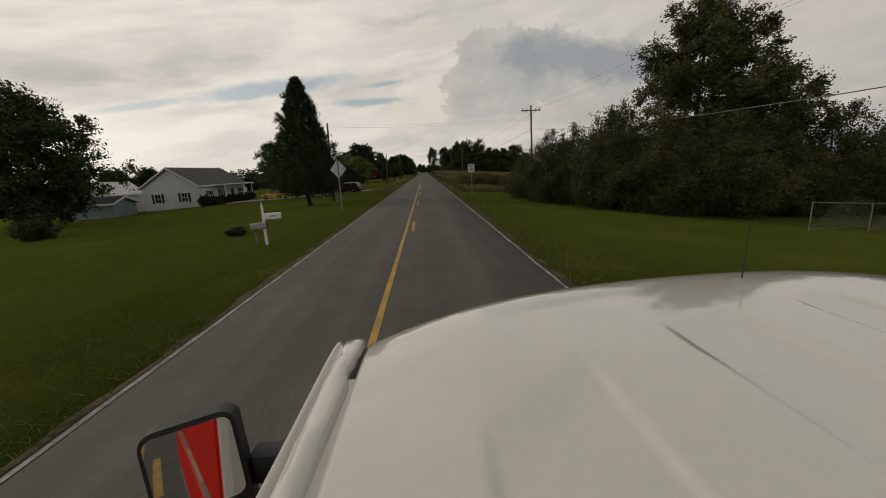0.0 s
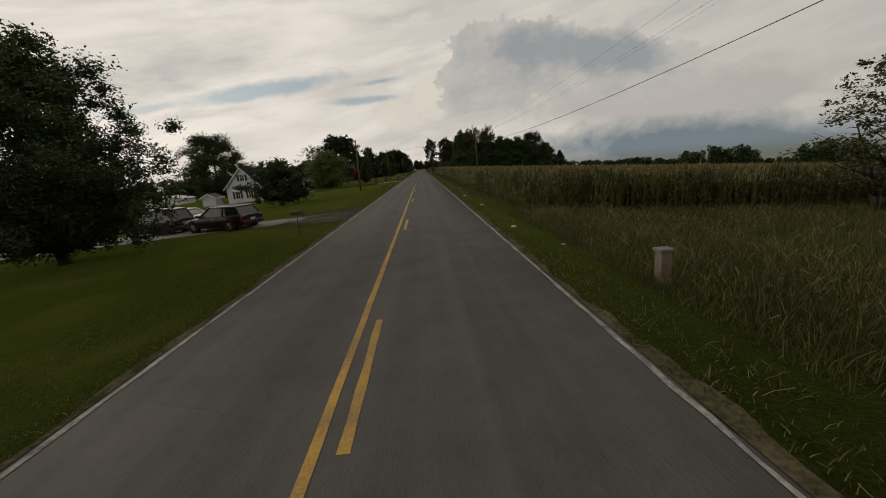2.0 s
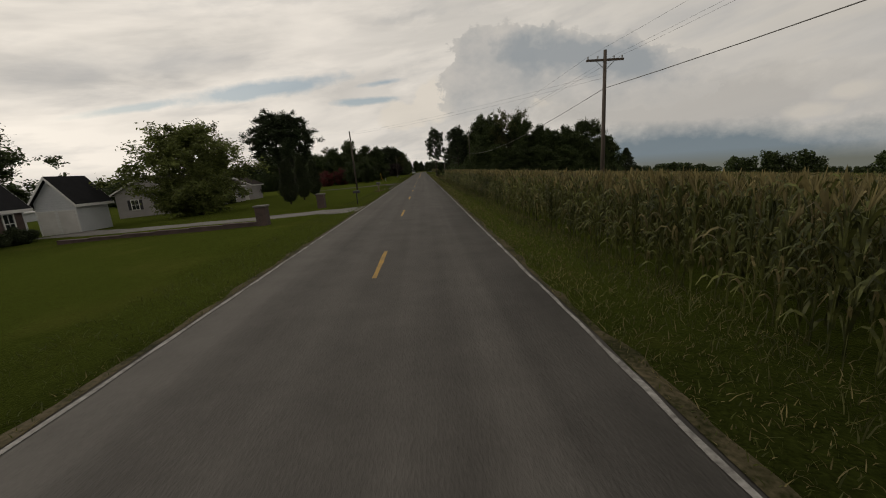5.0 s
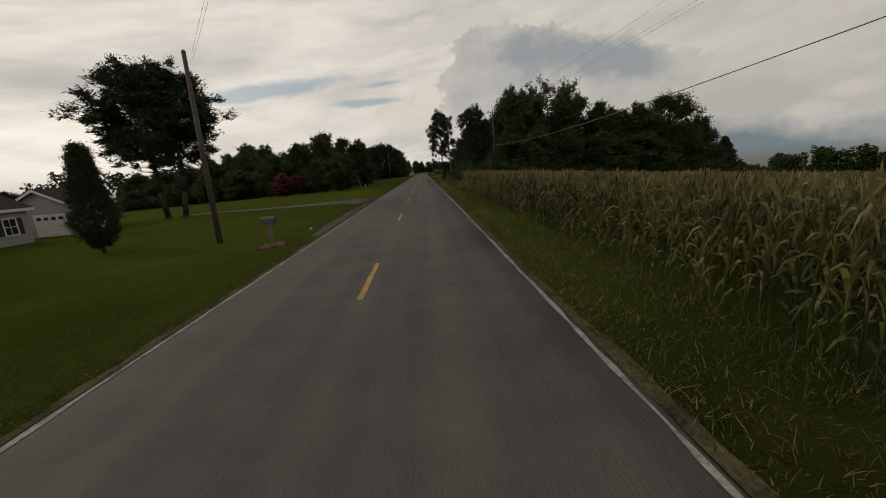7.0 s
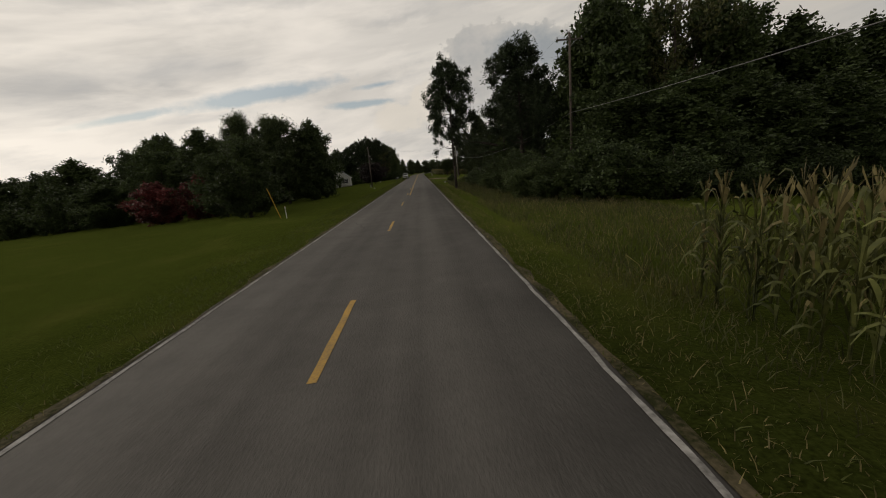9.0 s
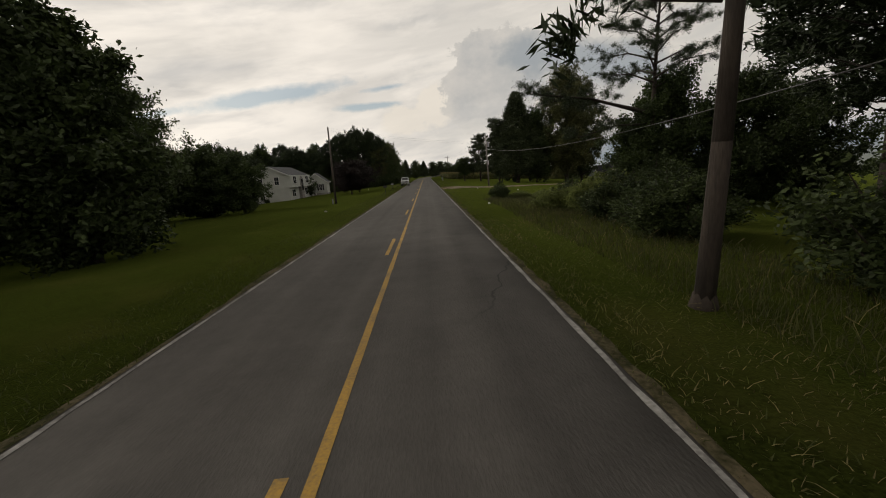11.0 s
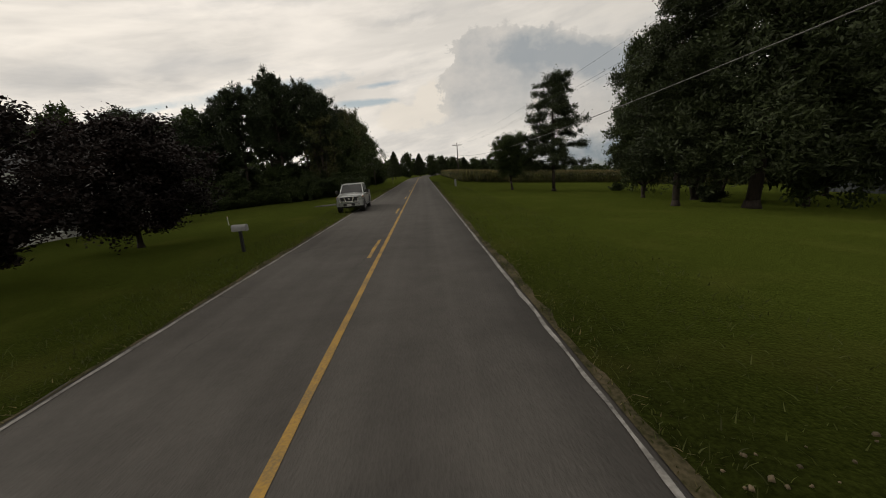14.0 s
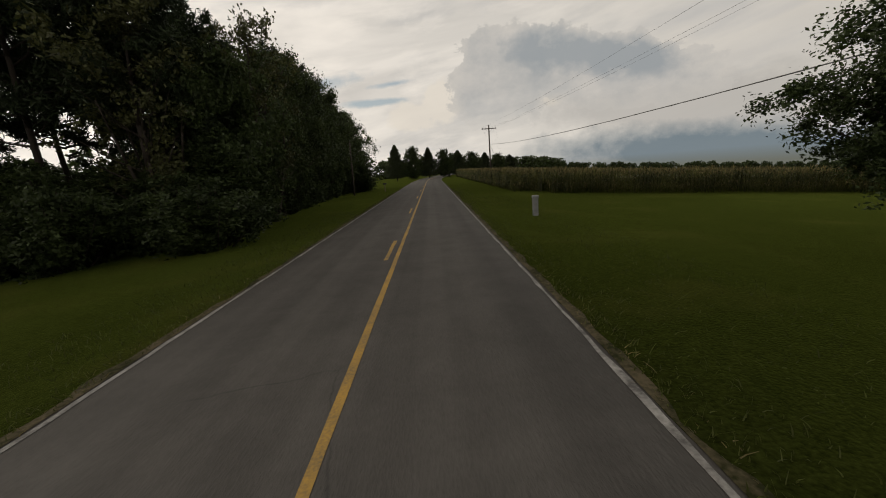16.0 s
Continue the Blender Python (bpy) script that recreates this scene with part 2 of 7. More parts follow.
M = {
    "asphalt": mat("asphalt", (0.095, 0.0885, 0.081), 0.9, dark=(0.066, 0.062, 0.057), scale=0.35, fine=34, bump=0.6, mixed=0.75, spec=0.2, stretch=(1, 0.3, 1)),
    "white_line": mat("white_line", (0.34, 0.33, 0.31), 0.9, dark=(0.085, 0.08, 0.075), scale=2.2, fine=18, mixed=0.5),
    "yellow_line": mat("yellow_line", (0.46, 0.27, 0.045), 0.8, dark=(0.2, 0.14, 0.06), scale=1.5, fine=30, mixed=0.45),
    "gravel_dark": mat("gravel_dark", (0.062, 0.058, 0.050), 0.95, dark=(0.020, 0.026, 0.010), scale=0.9, fine=16, bump=0.8, mixed=0.4),
    "gravel": mat("gravel", (0.115, 0.104, 0.085), 0.95, dark=(0.042, 0.04, 0.026), scale=1.2, fine=25, bump=0.8),
    "concrete": mat("concrete", (0.18, 0.172, 0.158), 0.9, dark=(0.105, 0.10, 0.09), scale=0.8, fine=30, bump=0.3),
    "sand": mat("sand", (0.24, 0.185, 0.118), 0.95, dark=(0.05, 0.042, 0.022), scale=0.75, fine=4.2, bump=1.0, mixed=0.34),
    "soil": mat("soil", (0.10, 0.082, 0.05), 0.97, dark=(0.022, 0.024, 0.008), scale=1.3, fine=16, bump=0.9, mixed=0.35, spec=0.1),
    "mulch": mat("mulch", (0.13, 0.058, 0.024), 0.95, dark=(0.035, 0.02, 0.011), scale=4, fine=30, bump=0.8),
    "bark": mat("bark", (0.06, 0.047, 0.037), 0.95, dark=(0.024, 0.019, 0.015), scale=4, fine=24, bump=0.9, stretch=(1, 1, 0.2)),
    "bark_pale": mat("bark_pale", (0.16, 0.14, 0.12), 0.95, dark=(0.06, 0.05, 0.045), scale=3, fine=20, bump=0.9, stretch=(1, 1, 0.3)),
    "pole_wood": mat("pole_wood", (0.10, 0.08, 0.065), 0.9, dark=(0.045, 0.037, 0.03), scale=3, fine=20, bump=0.5, stretch=(2, 2, 0.15)),
    "pole_grey": mat("pole_grey", (0.24, 0.22, 0.20), 0.9, dark=(0.13, 0.115, 0.10), scale=3, fine=20, bump=0.5, stretch=(2, 2, 0.15)),
    "leaf": leafy("leaf", (0.06, 0.084, 0.024), (0.0288, 0.0432, 0.0144)),
    "leaf_oak": leafy("leaf_oak", (0.0696, 0.0936, 0.0288), (0.0312, 0.0456, 0.0156)),
    "leaf_olive": leafy("leaf_olive", (0.09, 0.096, 0.0312), (0.0432, 0.048, 0.0168)),
    "leaf_willow": leafy("leaf_willow", (0.17, 0.20, 0.055), (0.09, 0.11, 0.03), 0.35),
    "needle": leafy("needle", (0.0384, 0.0552, 0.0216), (0.0192, 0.0288, 0.012), 0.12),
    "cedar_leaf": leafy("cedar_leaf", (0.048, 0.0624, 0.024), (0.0216, 0.0312, 0.012), 0.12),
    "plum_leaf": leafy("plum_leaf", (0.021, 0.013, 0.011), (0.009, 0.006, 0.005), 0.15),
    "red_bloom": leafy("red_bloom", (0.17, 0.032, 0.034), (0.045, 0.026, 0.016), 0.2),
    "corn_leaf": leafy("corn_leaf", (0.124, 0.132, 0.036), (0.030, 0.036, 0.010), 0.2),
    "corn_dry": leafy("corn_dry", (0.225, 0.188, 0.08), (0.118, 0.10, 0.043), 0.3),
    "weed": leafy("weed", (0.096, 0.098, 0.032), (0.05, 0.054, 0.018), 0.35),
    "grass_blade": leafy("grass_blade", (0.078, 0.090, 0.021), (0.056, 0.065, 0.015), 0.45),
    "siding_white": mat("siding_white", (0.62, 0.64, 0.66), 0.6, dark=(0.5, 0.52, 0.54), scale=0.6, fine=12),
    "siding_cream": mat("siding_cream", (0.52, 0.53, 0.49), 0.7, dark=(0.43, 0.44, 0.405), scale=0.6, fine=12),
    "siding_grey": mat("siding_grey", (0.40, 0.38, 0.37), 0.7, dark=(0.3, 0.285, 0.28), scale=0.6, fine=12),
    "siding_teal": mat("siding_teal", (0.22, 0.29, 0.31), 0.7, dark=(0.17, 0.225, 0.245), scale=0.6, fine=12),
    # darkened copy of the teal siding: tree shade put into the wing's colour
    "siding_shaded": mat("siding_shaded", (0.075, 0.085, 0.09), 0.8, dark=(0.05, 0.058, 0.06), scale=0.6, fine=12),
    "siding_tan": mat("siding_tan", (0.42, 0.40, 0.36), 0.7, dark=(0.34, 0.32, 0.29), scale=0.6, fine=12),
    "brick_dark": mat("brick_dark", (0.10, 0.07, 0.06), 0.85, dark=(0.06, 0.045, 0.04), scale=2, fine=18, bump=0.4),
    "stone": mat("stone", (0.30, 0.28, 0.26), 0.9, dark=(0.14, 0.13, 0.12), scale=3, fine=10, bump=0.7),
    "shingle_grey": mat("shingle_grey", (0.10, 0.103, 0.107), 1.0, spec=0.1, dark=(0.07, 0.072, 0.075), scale=1.5, fine=14, bump=0.5),
    "shingle_dark": mat("shingle_dark", (0.024, 0.024, 0.026), 1.0, spec=0.08, dark=(0.018, 0.018, 0.02), scale=1.5, fine=14, bump=0.5),
    "shingle_brown": mat("shingle_brown", (0.06, 0.05, 0.045), 1.0, spec=0.08, dark=(0.042, 0.036, 0.033), scale=1.5, fine=14, bump=0.5),
    "metal_roof": mat("metal_roof", (0.45, 0.46, 0.47), 0.45, 0.5, dark=(0.36, 0.37, 0.38), scale=0.8, fine=10),
    "trim_white": mat("trim_white", (0.72, 0.72, 0.70), 0.55, dark=(0.6, 0.6, 0.58), scale=1.5, fine=20),
    "shutter_black": mat("shutter_black", (0.025, 0.026, 0.03), 0.6, scale=2),
    "window_glass": mat("window_glass", (0.02, 0.024, 0.028), 0.08, scale=0.5, spec=0.6),
    "garage_white": mat("garage_white", (0.66, 0.65, 0.62), 0.6, dark=(0.55, 0.54, 0.51), scale=1.5),
    "sign_white": mat("sign_white", (0.72, 0.72, 0.72), 0.5, dark=(0.6, 0.6, 0.6), scale=3),
    "sign_back": mat("sign_back", (0.42, 0.43, 0.44), 0.45, 0.6, dark=(0.32, 0.33, 0.34), scale=3),
    "ink": mat("ink", (0.012, 0.012, 0.013), 0.5, scale=3),
    "steel": mat("steel", (0.28, 0.29, 0.28), 0.55, 0.7, dark=(0.17, 0.17, 0.165), scale=5, fine=30),
    "galvanised": mat("galvanised", (0.4, 0.41, 0.42), 0.45, 0.8, dark=(0.3, 0.31, 0.32), scale=5),
    "rubber": mat("rubber", (0.018, 0.018, 0.018), 0.85, dark=(0.01, 0.01, 0.01), scale=8, fine=60, bump=0.3),
    "black_plastic": mat("black_plastic", (0.02, 0.02, 0.021), 0.55, dark=(0.012, 0.012, 0.012), scale=6, fine=80, bump=0.15),
    "chrome": mat("chrome", (0.78, 0.79, 0.80), 0.26, 0.85, dark=(0.5, 0.5, 0.5), scale=4),
    "rim_alloy": mat("rim_alloy", (0.4, 0.4, 0.41), 0.35, 0.9, scale=5),
    "car_glass": mat("car_glass", (0.018, 0.022, 0.024), 0.04, scale=1, spec=0.8),
    "silver_paint": mat("silver_paint", (0.40, 0.42, 0.42), 0.3, 0.55, dark=(0.36, 0.38, 0.38), scale=1.5, fine=90, coat=0.6),
    "white_paint": mat("white_paint", (0.54, 0.535, 0.495), 0.12, dark=(0.50, 0.495, 0.46), scale=1.2, fine=30, coat=0.8),
    "white_car_paint": mat("white_car_paint", (0.72, 0.72, 0.72), 0.3, dark=(0.65, 0.65, 0.65), scale=2, coat=0.6),
    "maroon_paint": mat("maroon_paint", (0.020, 0.004, 0.006), 0.3, dark=(0.015, 0.003, 0.004), scale=2, coat=0.35),
    "black_paint": mat("black_paint", (0.014, 0.014, 0.017), 0.25, scale=2, coat=0.8),
    "red_paint": mat("red_paint", (0.55, 0.014, 0.008), 0.5, dark=(0.48, 0.011, 0.007), scale=2, spec=0.05),
    "yellow_paint": mat("yellow_paint", (0.55, 0.33, 0.03), 0.4, scale=2),
    "lamp_clear": mat("lamp_clear", (0.45, 0.46, 0.46), 0.12, 0.3, dark=(0.25, 0.25, 0.25), scale=14, spec=0.7),
    "lamp_amber": mat("lamp_amber", (0.5, 0.16, 0.03), 0.2, scale=10),
    "lamp_red": mat("lamp_red", (0.3, 0.015, 0.012), 0.2, scale=10),
    "plate_white": mat("plate_white", (0.6, 0.6, 0.58), 0.5, scale=8),
    "mailbox_grey": mat("mailbox_grey", (0.30, 0.31, 0.31), 0.6, dark=(0.2, 0.2, 0.2), scale=5),
    "mailbox_dark": mat("mailbox_dark", (0.085, 0.085, 0.08), 0.6, dark=(0.05, 0.05, 0.048), scale=5),
    "wire": mat("wire", (0.05, 0.05, 0.05), 0.6, scale=5),
    "cable": mat("cable", (0.16, 0.155, 0.15), 0.6, scale=5),
    "litter_white": mat("litter_white", (0.6, 0.6, 0.58), 0.7, scale=6),
    "mirror_glass": mat("mirror_glass", (0.7, 0.7, 0.7), 0.02, 1.0, dark=(0.68, 0.68, 0.68), scale=1),
    "timber": mat("timber", (0.22, 0.18, 0.13), 0.9, dark=(0.12, 0.095, 0.07), scale=4, fine=30, bump=0.4),
}


# ---- mesh helpers ----
def part(name, bm, material, parent=None, label="", smooth=False):
    """Links a bmesh as one mesh object, under a thing where one is given."""
    me = bpy.data.meshes.new(name)
    if smooth:
        for f in bm.faces:
            f.smooth = True
    else:
        # rounded where faces meet softly, crisp at real edges
        for f in bm.faces:
            f.smooth = True
        size = {f: f.calc_area() for f in bm.faces}
        for e in bm.edges:
            near = [size[f] for f in e.link_faces]
            e.smooth = len(near) == 2 and max(near) < 6 * min(near) and e.calc_face_angle(3.0) < 0.62
    bm.to_mesh(me)
    bm.free()
    me.materials.append(M[material])
    ob = new(name, me)
    if parent is not None:
        ob.parent = parent
    if label:
        ob["label"] = label
    return ob


def mesh_part(name, verts, faces, material, parent=None, label="", smooth=False):
    """The same from arrays of vertices and quads or triangles (faces: an n x 3 or n x 4 array)."""
    me = bpy.data.meshes.new(name)
    verts, faces = np.asarray(verts, np.float32), np.asarray(faces, np.int32)
    k = faces.shape[1]
    me.vertices.add(len(verts))
    me.vertices.foreach_set("co", verts.ravel())
    me.loops.add(faces.size)
    me.loops.foreach_set("vertex_index", faces.ravel())
    me.polygons.add(len(faces))
    me.polygons.foreach_set("loop_start", np.arange(0, faces.size, k, dtype=np.int32))
    if smooth:
        me.polygons.foreach_set("use_smooth", np.ones(len(faces), bool))
    me.update(calc_edges=True)
    me.materials.append(M[material])
    ob = new(name, me)
    if parent is not None:
        ob.parent = parent
    if label:
        ob["label"] = label
    return ob


def thing(name, label, category, x=0, y=0, z=0, rz=0, group="", kind=""):
    ob = new(name)
    ob.empty_display_size = 0.2
    ob.matrix_basis = pose(x, y, z, 0, 0, rz)
    return tagged(ob, label, category, group, kind)


def box(bm, x0, x1, y0, y1, z0, z1, bev=0.0):
    vs = bmesh.ops.create_cube(bm, size=1.0)["verts"]
    bmesh.ops.transform(bm, matrix=Matrix.LocRotScale(((x0 + x1) / 2, (y0 + y1) / 2, (z0 + z1) / 2), None, (x1 - x0, y1 - y0, z1 - z0)), verts=vs)
    if bev:
        es = list({e for v in vs for e in v.link_edges})
        bmesh.ops.bevel(bm, geom=es, offset=bev, segments=2, affect="EDGES", profile=0.6)
    return bm


def boxed(*args, **kw):
    return box(bmesh.new(), *args, **kw)


def tube(bm, p0, p1, r0, r1, n=8, cap=True):
    p0, p1 = Vector(p0), Vector(p1)
    d = p1 - p0
    vs = bmesh.ops.create_cone(bm, cap_ends=cap, segments=n, radius1=r0, radius2=r1, depth=d.length)["verts"]
    bmesh.ops.transform(bm, matrix=Matrix.Translation((p0 + p1) / 2) @ d.to_track_quat("Z", "Y").to_matrix().to_4x4(), verts=vs)
    return bm


def loft(bm, rings, closed=True, caps=True):
    """A skin over rings of points, each ring of the same length."""
    rows = [[bm.verts.new(p) for p in ring] for ring in rings]
    n = len(rows[0])
    for a, b in zip(rows, rows[1:]):
        for i in range(n if closed else n - 1):
            j = (i + 1) % n
            bm.faces.new((a[i], a[j], b[j], b[i]))
    if caps and closed:
        bm.faces.new(rows[0][::-1])
        bm.faces.new(rows[-1])
    bmesh.ops.recalc_face_normals(bm, faces=bm.faces)
    return bm


def prism(bm, outline, axis, a, b):
    """A solid of a flat outline, pushed along an axis from a to b."""
    def put(u, v, w):
        return (w, u, v) if axis == "x" else (u, w, v) if axis == "y" else (u, v, w)
    return loft(bm, [[put(u, v, w) for u, v in outline] for w in (a, b)])


def gz(x, y=0.0):
    """The height of the ground: level at the road, falling gently away on both sides."""
    if x > 4.0:
        return -0.10 - 0.072 * max(0.0, x - 6.0)
    if x < -5.0:
        return -0.08 - 0.036 * max(0.0, -x - 7.0)
    return -0.03

# ---- the ground, one sheet to the horizon ----
def grass_material():
    m = mat("lawn", (0.0225, 0.0285, 0.0060), 1.0, dark=(0.0092, 0.0118, 0.0029), scale=0.09, fine=3.5, bump=0.35, mixed=0.55, spec=0.0)
    N, L = m.node_tree.nodes, m.node_tree.links
    b = N["Principled BSDF"]
    src = b.inputs["Base Color"].links[0].from_socket
    tc = N.new("ShaderNodeTexCoord")
    fine = N.new("ShaderNodeTexNoise")
    L.new(tc.outputs["Object"], fine.inputs["Vector"])
    fine.inputs["Scale"].default_value, fine.inputs["Detail"].default_value = 22, 4
    hsv = N.new("ShaderNodeHueSaturation")
    v = N.new("ShaderNodeMath")
    v.operation = "MULTIPLY_ADD"
    L.new(fine.outputs["Fac"], v.inputs[0])
    v.inputs[1].default_value, v.inputs[2].default_value = 2.2, -0.1
    L.new(v.outputs[0], hsv.inputs["Value"])
    L.new(src, hsv.inputs["Color"])
    # straw-coloured dead patches
    dry = N.new("ShaderNodeTexNoise")
    L.new(tc.outputs["Object"], dry.inputs["Vector"])
    dry.inputs["Scale"].default_value, dry.inputs["Detail"].default_value = 0.35, 5
    r = N.new("ShaderNodeValToRGB")
    r.color_ramp.elements[0].position, r.color_ramp.elements[1].position = 0.52, 0.72
    r.color_ramp.elements[1].color = (0.5, 0.5, 0.5, 1)
    L.new(dry.outputs["Fac"], r.inputs[0])
    mx = N.new("ShaderNodeMixRGB")
    L.new(r.outputs[0], mx.inputs[0])
    L.new(hsv.outputs[0], mx.inputs[1])
    mx.inputs[2].default_value = (0.050, 0.046, 0.013, 1)
    L.new(mx.outputs[0], b.inputs["Base Color"])
    b.inputs["Sheen Weight"].default_value, b.inputs["Sheen Roughness"].default_value = 0.28, 0.34
    b.inputs["Sheen Tint"].default_value = (0.35, 0.45, 0.07, 1)
    bp = b.inputs["Normal"].links[0].from_node
    L.new(fine.outputs["Fac"], bp.inputs["Height"])
    bp.inputs["Distance"].default_value = 0.05
    return m


M["lawn"] = grass_material()
xs = sorted({-1800, -900, -500, -300, -200, -150, -110, -80, -60, *range(-50, -7, 3), -7, -6, -5, -4.6, -4.3, -4.0, -1, 1, 2.8, 3.1, 3.5, 4, 5, 6, *range(7, 60, 4), 60, 80, 110, 150, 220, 320, 500, 900, 1800})
ys = [-400, -150, -60, -30] + [i * 4.0 for i in range(-5, 111)] + [460, 500, 560, 640, 760, 950, 1300, 2000, 3500]
verts = []
for y in ys:
    for x in xs:
        h = gz(x, y)
        if -300 < x < 300 and (x < -4.2 or x > 3.0):
            h += 0.09 * noise.noise((x * 0.12, y * 0.12, 2.0)) * min(1.0, (abs(x + 0.6) - 3.4) / 3)
        if -6.6 < x < -4.9:
            h -= 0.05
        verts.append((x, y, h))
nx = len(xs)
faces = [(j * nx + i, j * nx + i + 1, (j + 1) * nx + i + 1, (j + 1) * nx + i) for j in range(len(ys) - 1) for i in range(nx - 1)]
ground = mesh_part("ground", verts, faces, "lawn", smooth=True)


def ground_at(x, y):
    """The height of the ground's sheet at a place."""
    i = max(0, min(nx - 2, bisect_right(xs, x) - 1))
    j = max(0, min(len(ys) - 2, bisect_right(ys, y) - 1))
    u, v = (x - xs[i]) / (xs[i + 1] - xs[i]), (y - ys[j]) / (ys[j + 1] - ys[j])
    a, b, c, d = (verts[q][2] for q in (j * nx + i, j * nx + i + 1, (j + 1) * nx + i, (j + 1) * nx + i + 1))
    return (a * (1 - u) + b * u) * (1 - v) + (c * (1 - u) + d * u) * v


def bisect_right(row, x):
    return sum(1 for r in row if r <= x)


tagged(ground, "mown green lawns and verges beside a country road", "ground", kind="structure")


# ---- the road ----
BEND = 392.0


def bend(y):
    """How far the road has swung to the right at y."""
    return 0.0 if y < BEND else (y - BEND) ** 2 * 0.0011


def strip(name, x0, x1, y0, y1, z, material, step=2.0, jag=0.0, kind_parent=None, seed=1, fade=0.0):
    rng = random.Random(seed)
    n = max(1, int((y1 - y0) / step))
    vs, fs = [], []
    for i in range(n + 1):
        y = y0 + (y1 - y0) * i / n
        j0, j1 = rng.uniform(-jag, jag), rng.uniform(-jag, jag)
        vs += [(x0 + bend(y) + j0, y, z), (x1 + bend(y) + j1, y, z)]
        if i:
            k = 2 * i
            fs.append((k - 2, k - 1, k + 1, k))
    return mesh_part(name, vs, fs, material, kind_parent)


def road_sheet():
    rng = random.Random(5)
    vs, fs = [], []
    cross = [(-4.12, -0.06), (-4.10, 0.0), (-2.3, 0.015), (-0.65, 0.03), (1.2, 0.015), (2.90, 0.0), (2.92, -0.06)]
    y, i = -40.0, 0
    while y < 600:
        for k, (x, z) in enumerate(cross):
            jag = rng.uniform(-0.06, 0.05) if k in (1, 5) else 0
            vs.append((x + bend(y) + jag, y, z - 0.028))
        if i:
            b = 7 * i
            fs += [(b - 7 + k, b - 6 + k, b + k + 1, b + k) for k in range(6)]
        i += 1
        y += 0.8 if y < 330 else 3.0
    return mesh_part("road", vs, fs, "asphalt")


def asphalt_cracks():
    """Adds thin dark cracks and a paler wheel track to the asphalt."""
    m = M["asphalt"]
    N, L = m.node_tree.nodes, m.node_tree.links
    b = N["Principled BSDF"]
    src = b.inputs["Base Color"].links[0].from_socket
    tc = N.new("ShaderNodeTexCoord")
    nz = N.new("ShaderNodeTexNoise")
    L.new(tc.outputs["Object"], nz.inputs["Vector"])
    nz.inputs["Scale"].default_value, nz.inputs["Detail"].default_value = 1.6, 5
    mixv = N.new("ShaderNodeMixRGB")
    mixv.inputs[0].default_value = 0.28
    L.new(tc.outputs["Object"], mixv.inputs[1])
    L.new(nz.outputs["Color"], mixv.inputs[2])
    vo = N.new("ShaderNodeTexVoronoi")
    vo.feature = "DISTANCE_TO_EDGE"
    vo.inputs["Scale"].default_value = 0.23
    L.new(mixv.outputs[0], vo.inputs["Vector"])
    r = N.new("ShaderNodeValToRGB")
    r.color_ramp.elements[0].position, r.color_ramp.elements[1].position = 0.0002, 0.0009
    r.color_ramp.elements[0].color, r.color_ramp.elements[1].color = (1, 1, 1, 1), (0, 0, 0, 1)
    L.new(vo.outputs["Distance"], r.inputs[0])
    big = N.new("ShaderNodeTexNoise")
    L.new(tc.outputs["Object"], big.inputs["Vector"])
    big.inputs["Scale"].default_value = 0.11
    r2 = N.new("ShaderNodeValToRGB")
    r2.color_ramp.elements[0].position, r2.color_ramp.elements[1].position = 0.57, 0.66
    L.new(big.outputs["Fac"], r2.inputs[0])
    f = N.new("ShaderNodeMath")
    f.operation = "MULTIPLY"
    L.new(r.outputs[0], f.inputs[0])
    L.new(r2.outputs[0], f.inputs[1])
    mx = N.new("ShaderNodeMixRGB")
    L.new(f.outputs[0], mx.inputs[0])
    L.new(src, mx.inputs[1])
    mx.inputs[2].default_value = (0.035, 0.034, 0.033, 1)
    # long pale and dark streaks where wheels run, and blotchy wear
    mp = N.new("ShaderNodeMapping")
    mp.inputs["Scale"].default_value = (1.1, 0.012, 1)
    L.new(tc.outputs["Object"], mp.inputs[0])
    run = N.new("ShaderNodeTexNoise")
    L.new(mp.outputs[0], run.inputs["Vector"])
    run.inputs["Scale"].default_value, run.inputs["Detail"].default_value = 1.4, 5
    spot = N.new("ShaderNodeTexNoise")
    L.new(tc.outputs["Object"], spot.inputs["Vector"])
    spot.inputs["Scale"].default_value, spot.inputs["Detail"].default_value = 0.9, 8
    spot.inputs["Roughness"].default_value = 0.7
    tone = N.new("ShaderNodeMath")
    tone.operation = "ADD"
    L.new(run.outputs["Fac"], tone.inputs[0])
    L.new(spot.outputs["Fac"], tone.inputs[1])
    val = N.new("ShaderNodeMath")
    val.operation = "MULTIPLY_ADD"
    L.new(tone.outputs[0], val.inputs[0])
    val.inputs[1].default_value, val.inputs[2].default_value = 0.85, 0.15
    hsv = N.new("ShaderNodeHueSaturation")
    L.new(val.outputs[0], hsv.inputs["Value"])
    L.new(mx.outputs[0], hsv.inputs["Color"])
    L.new(hsv.outputs[0], b.inputs["Base Color"])


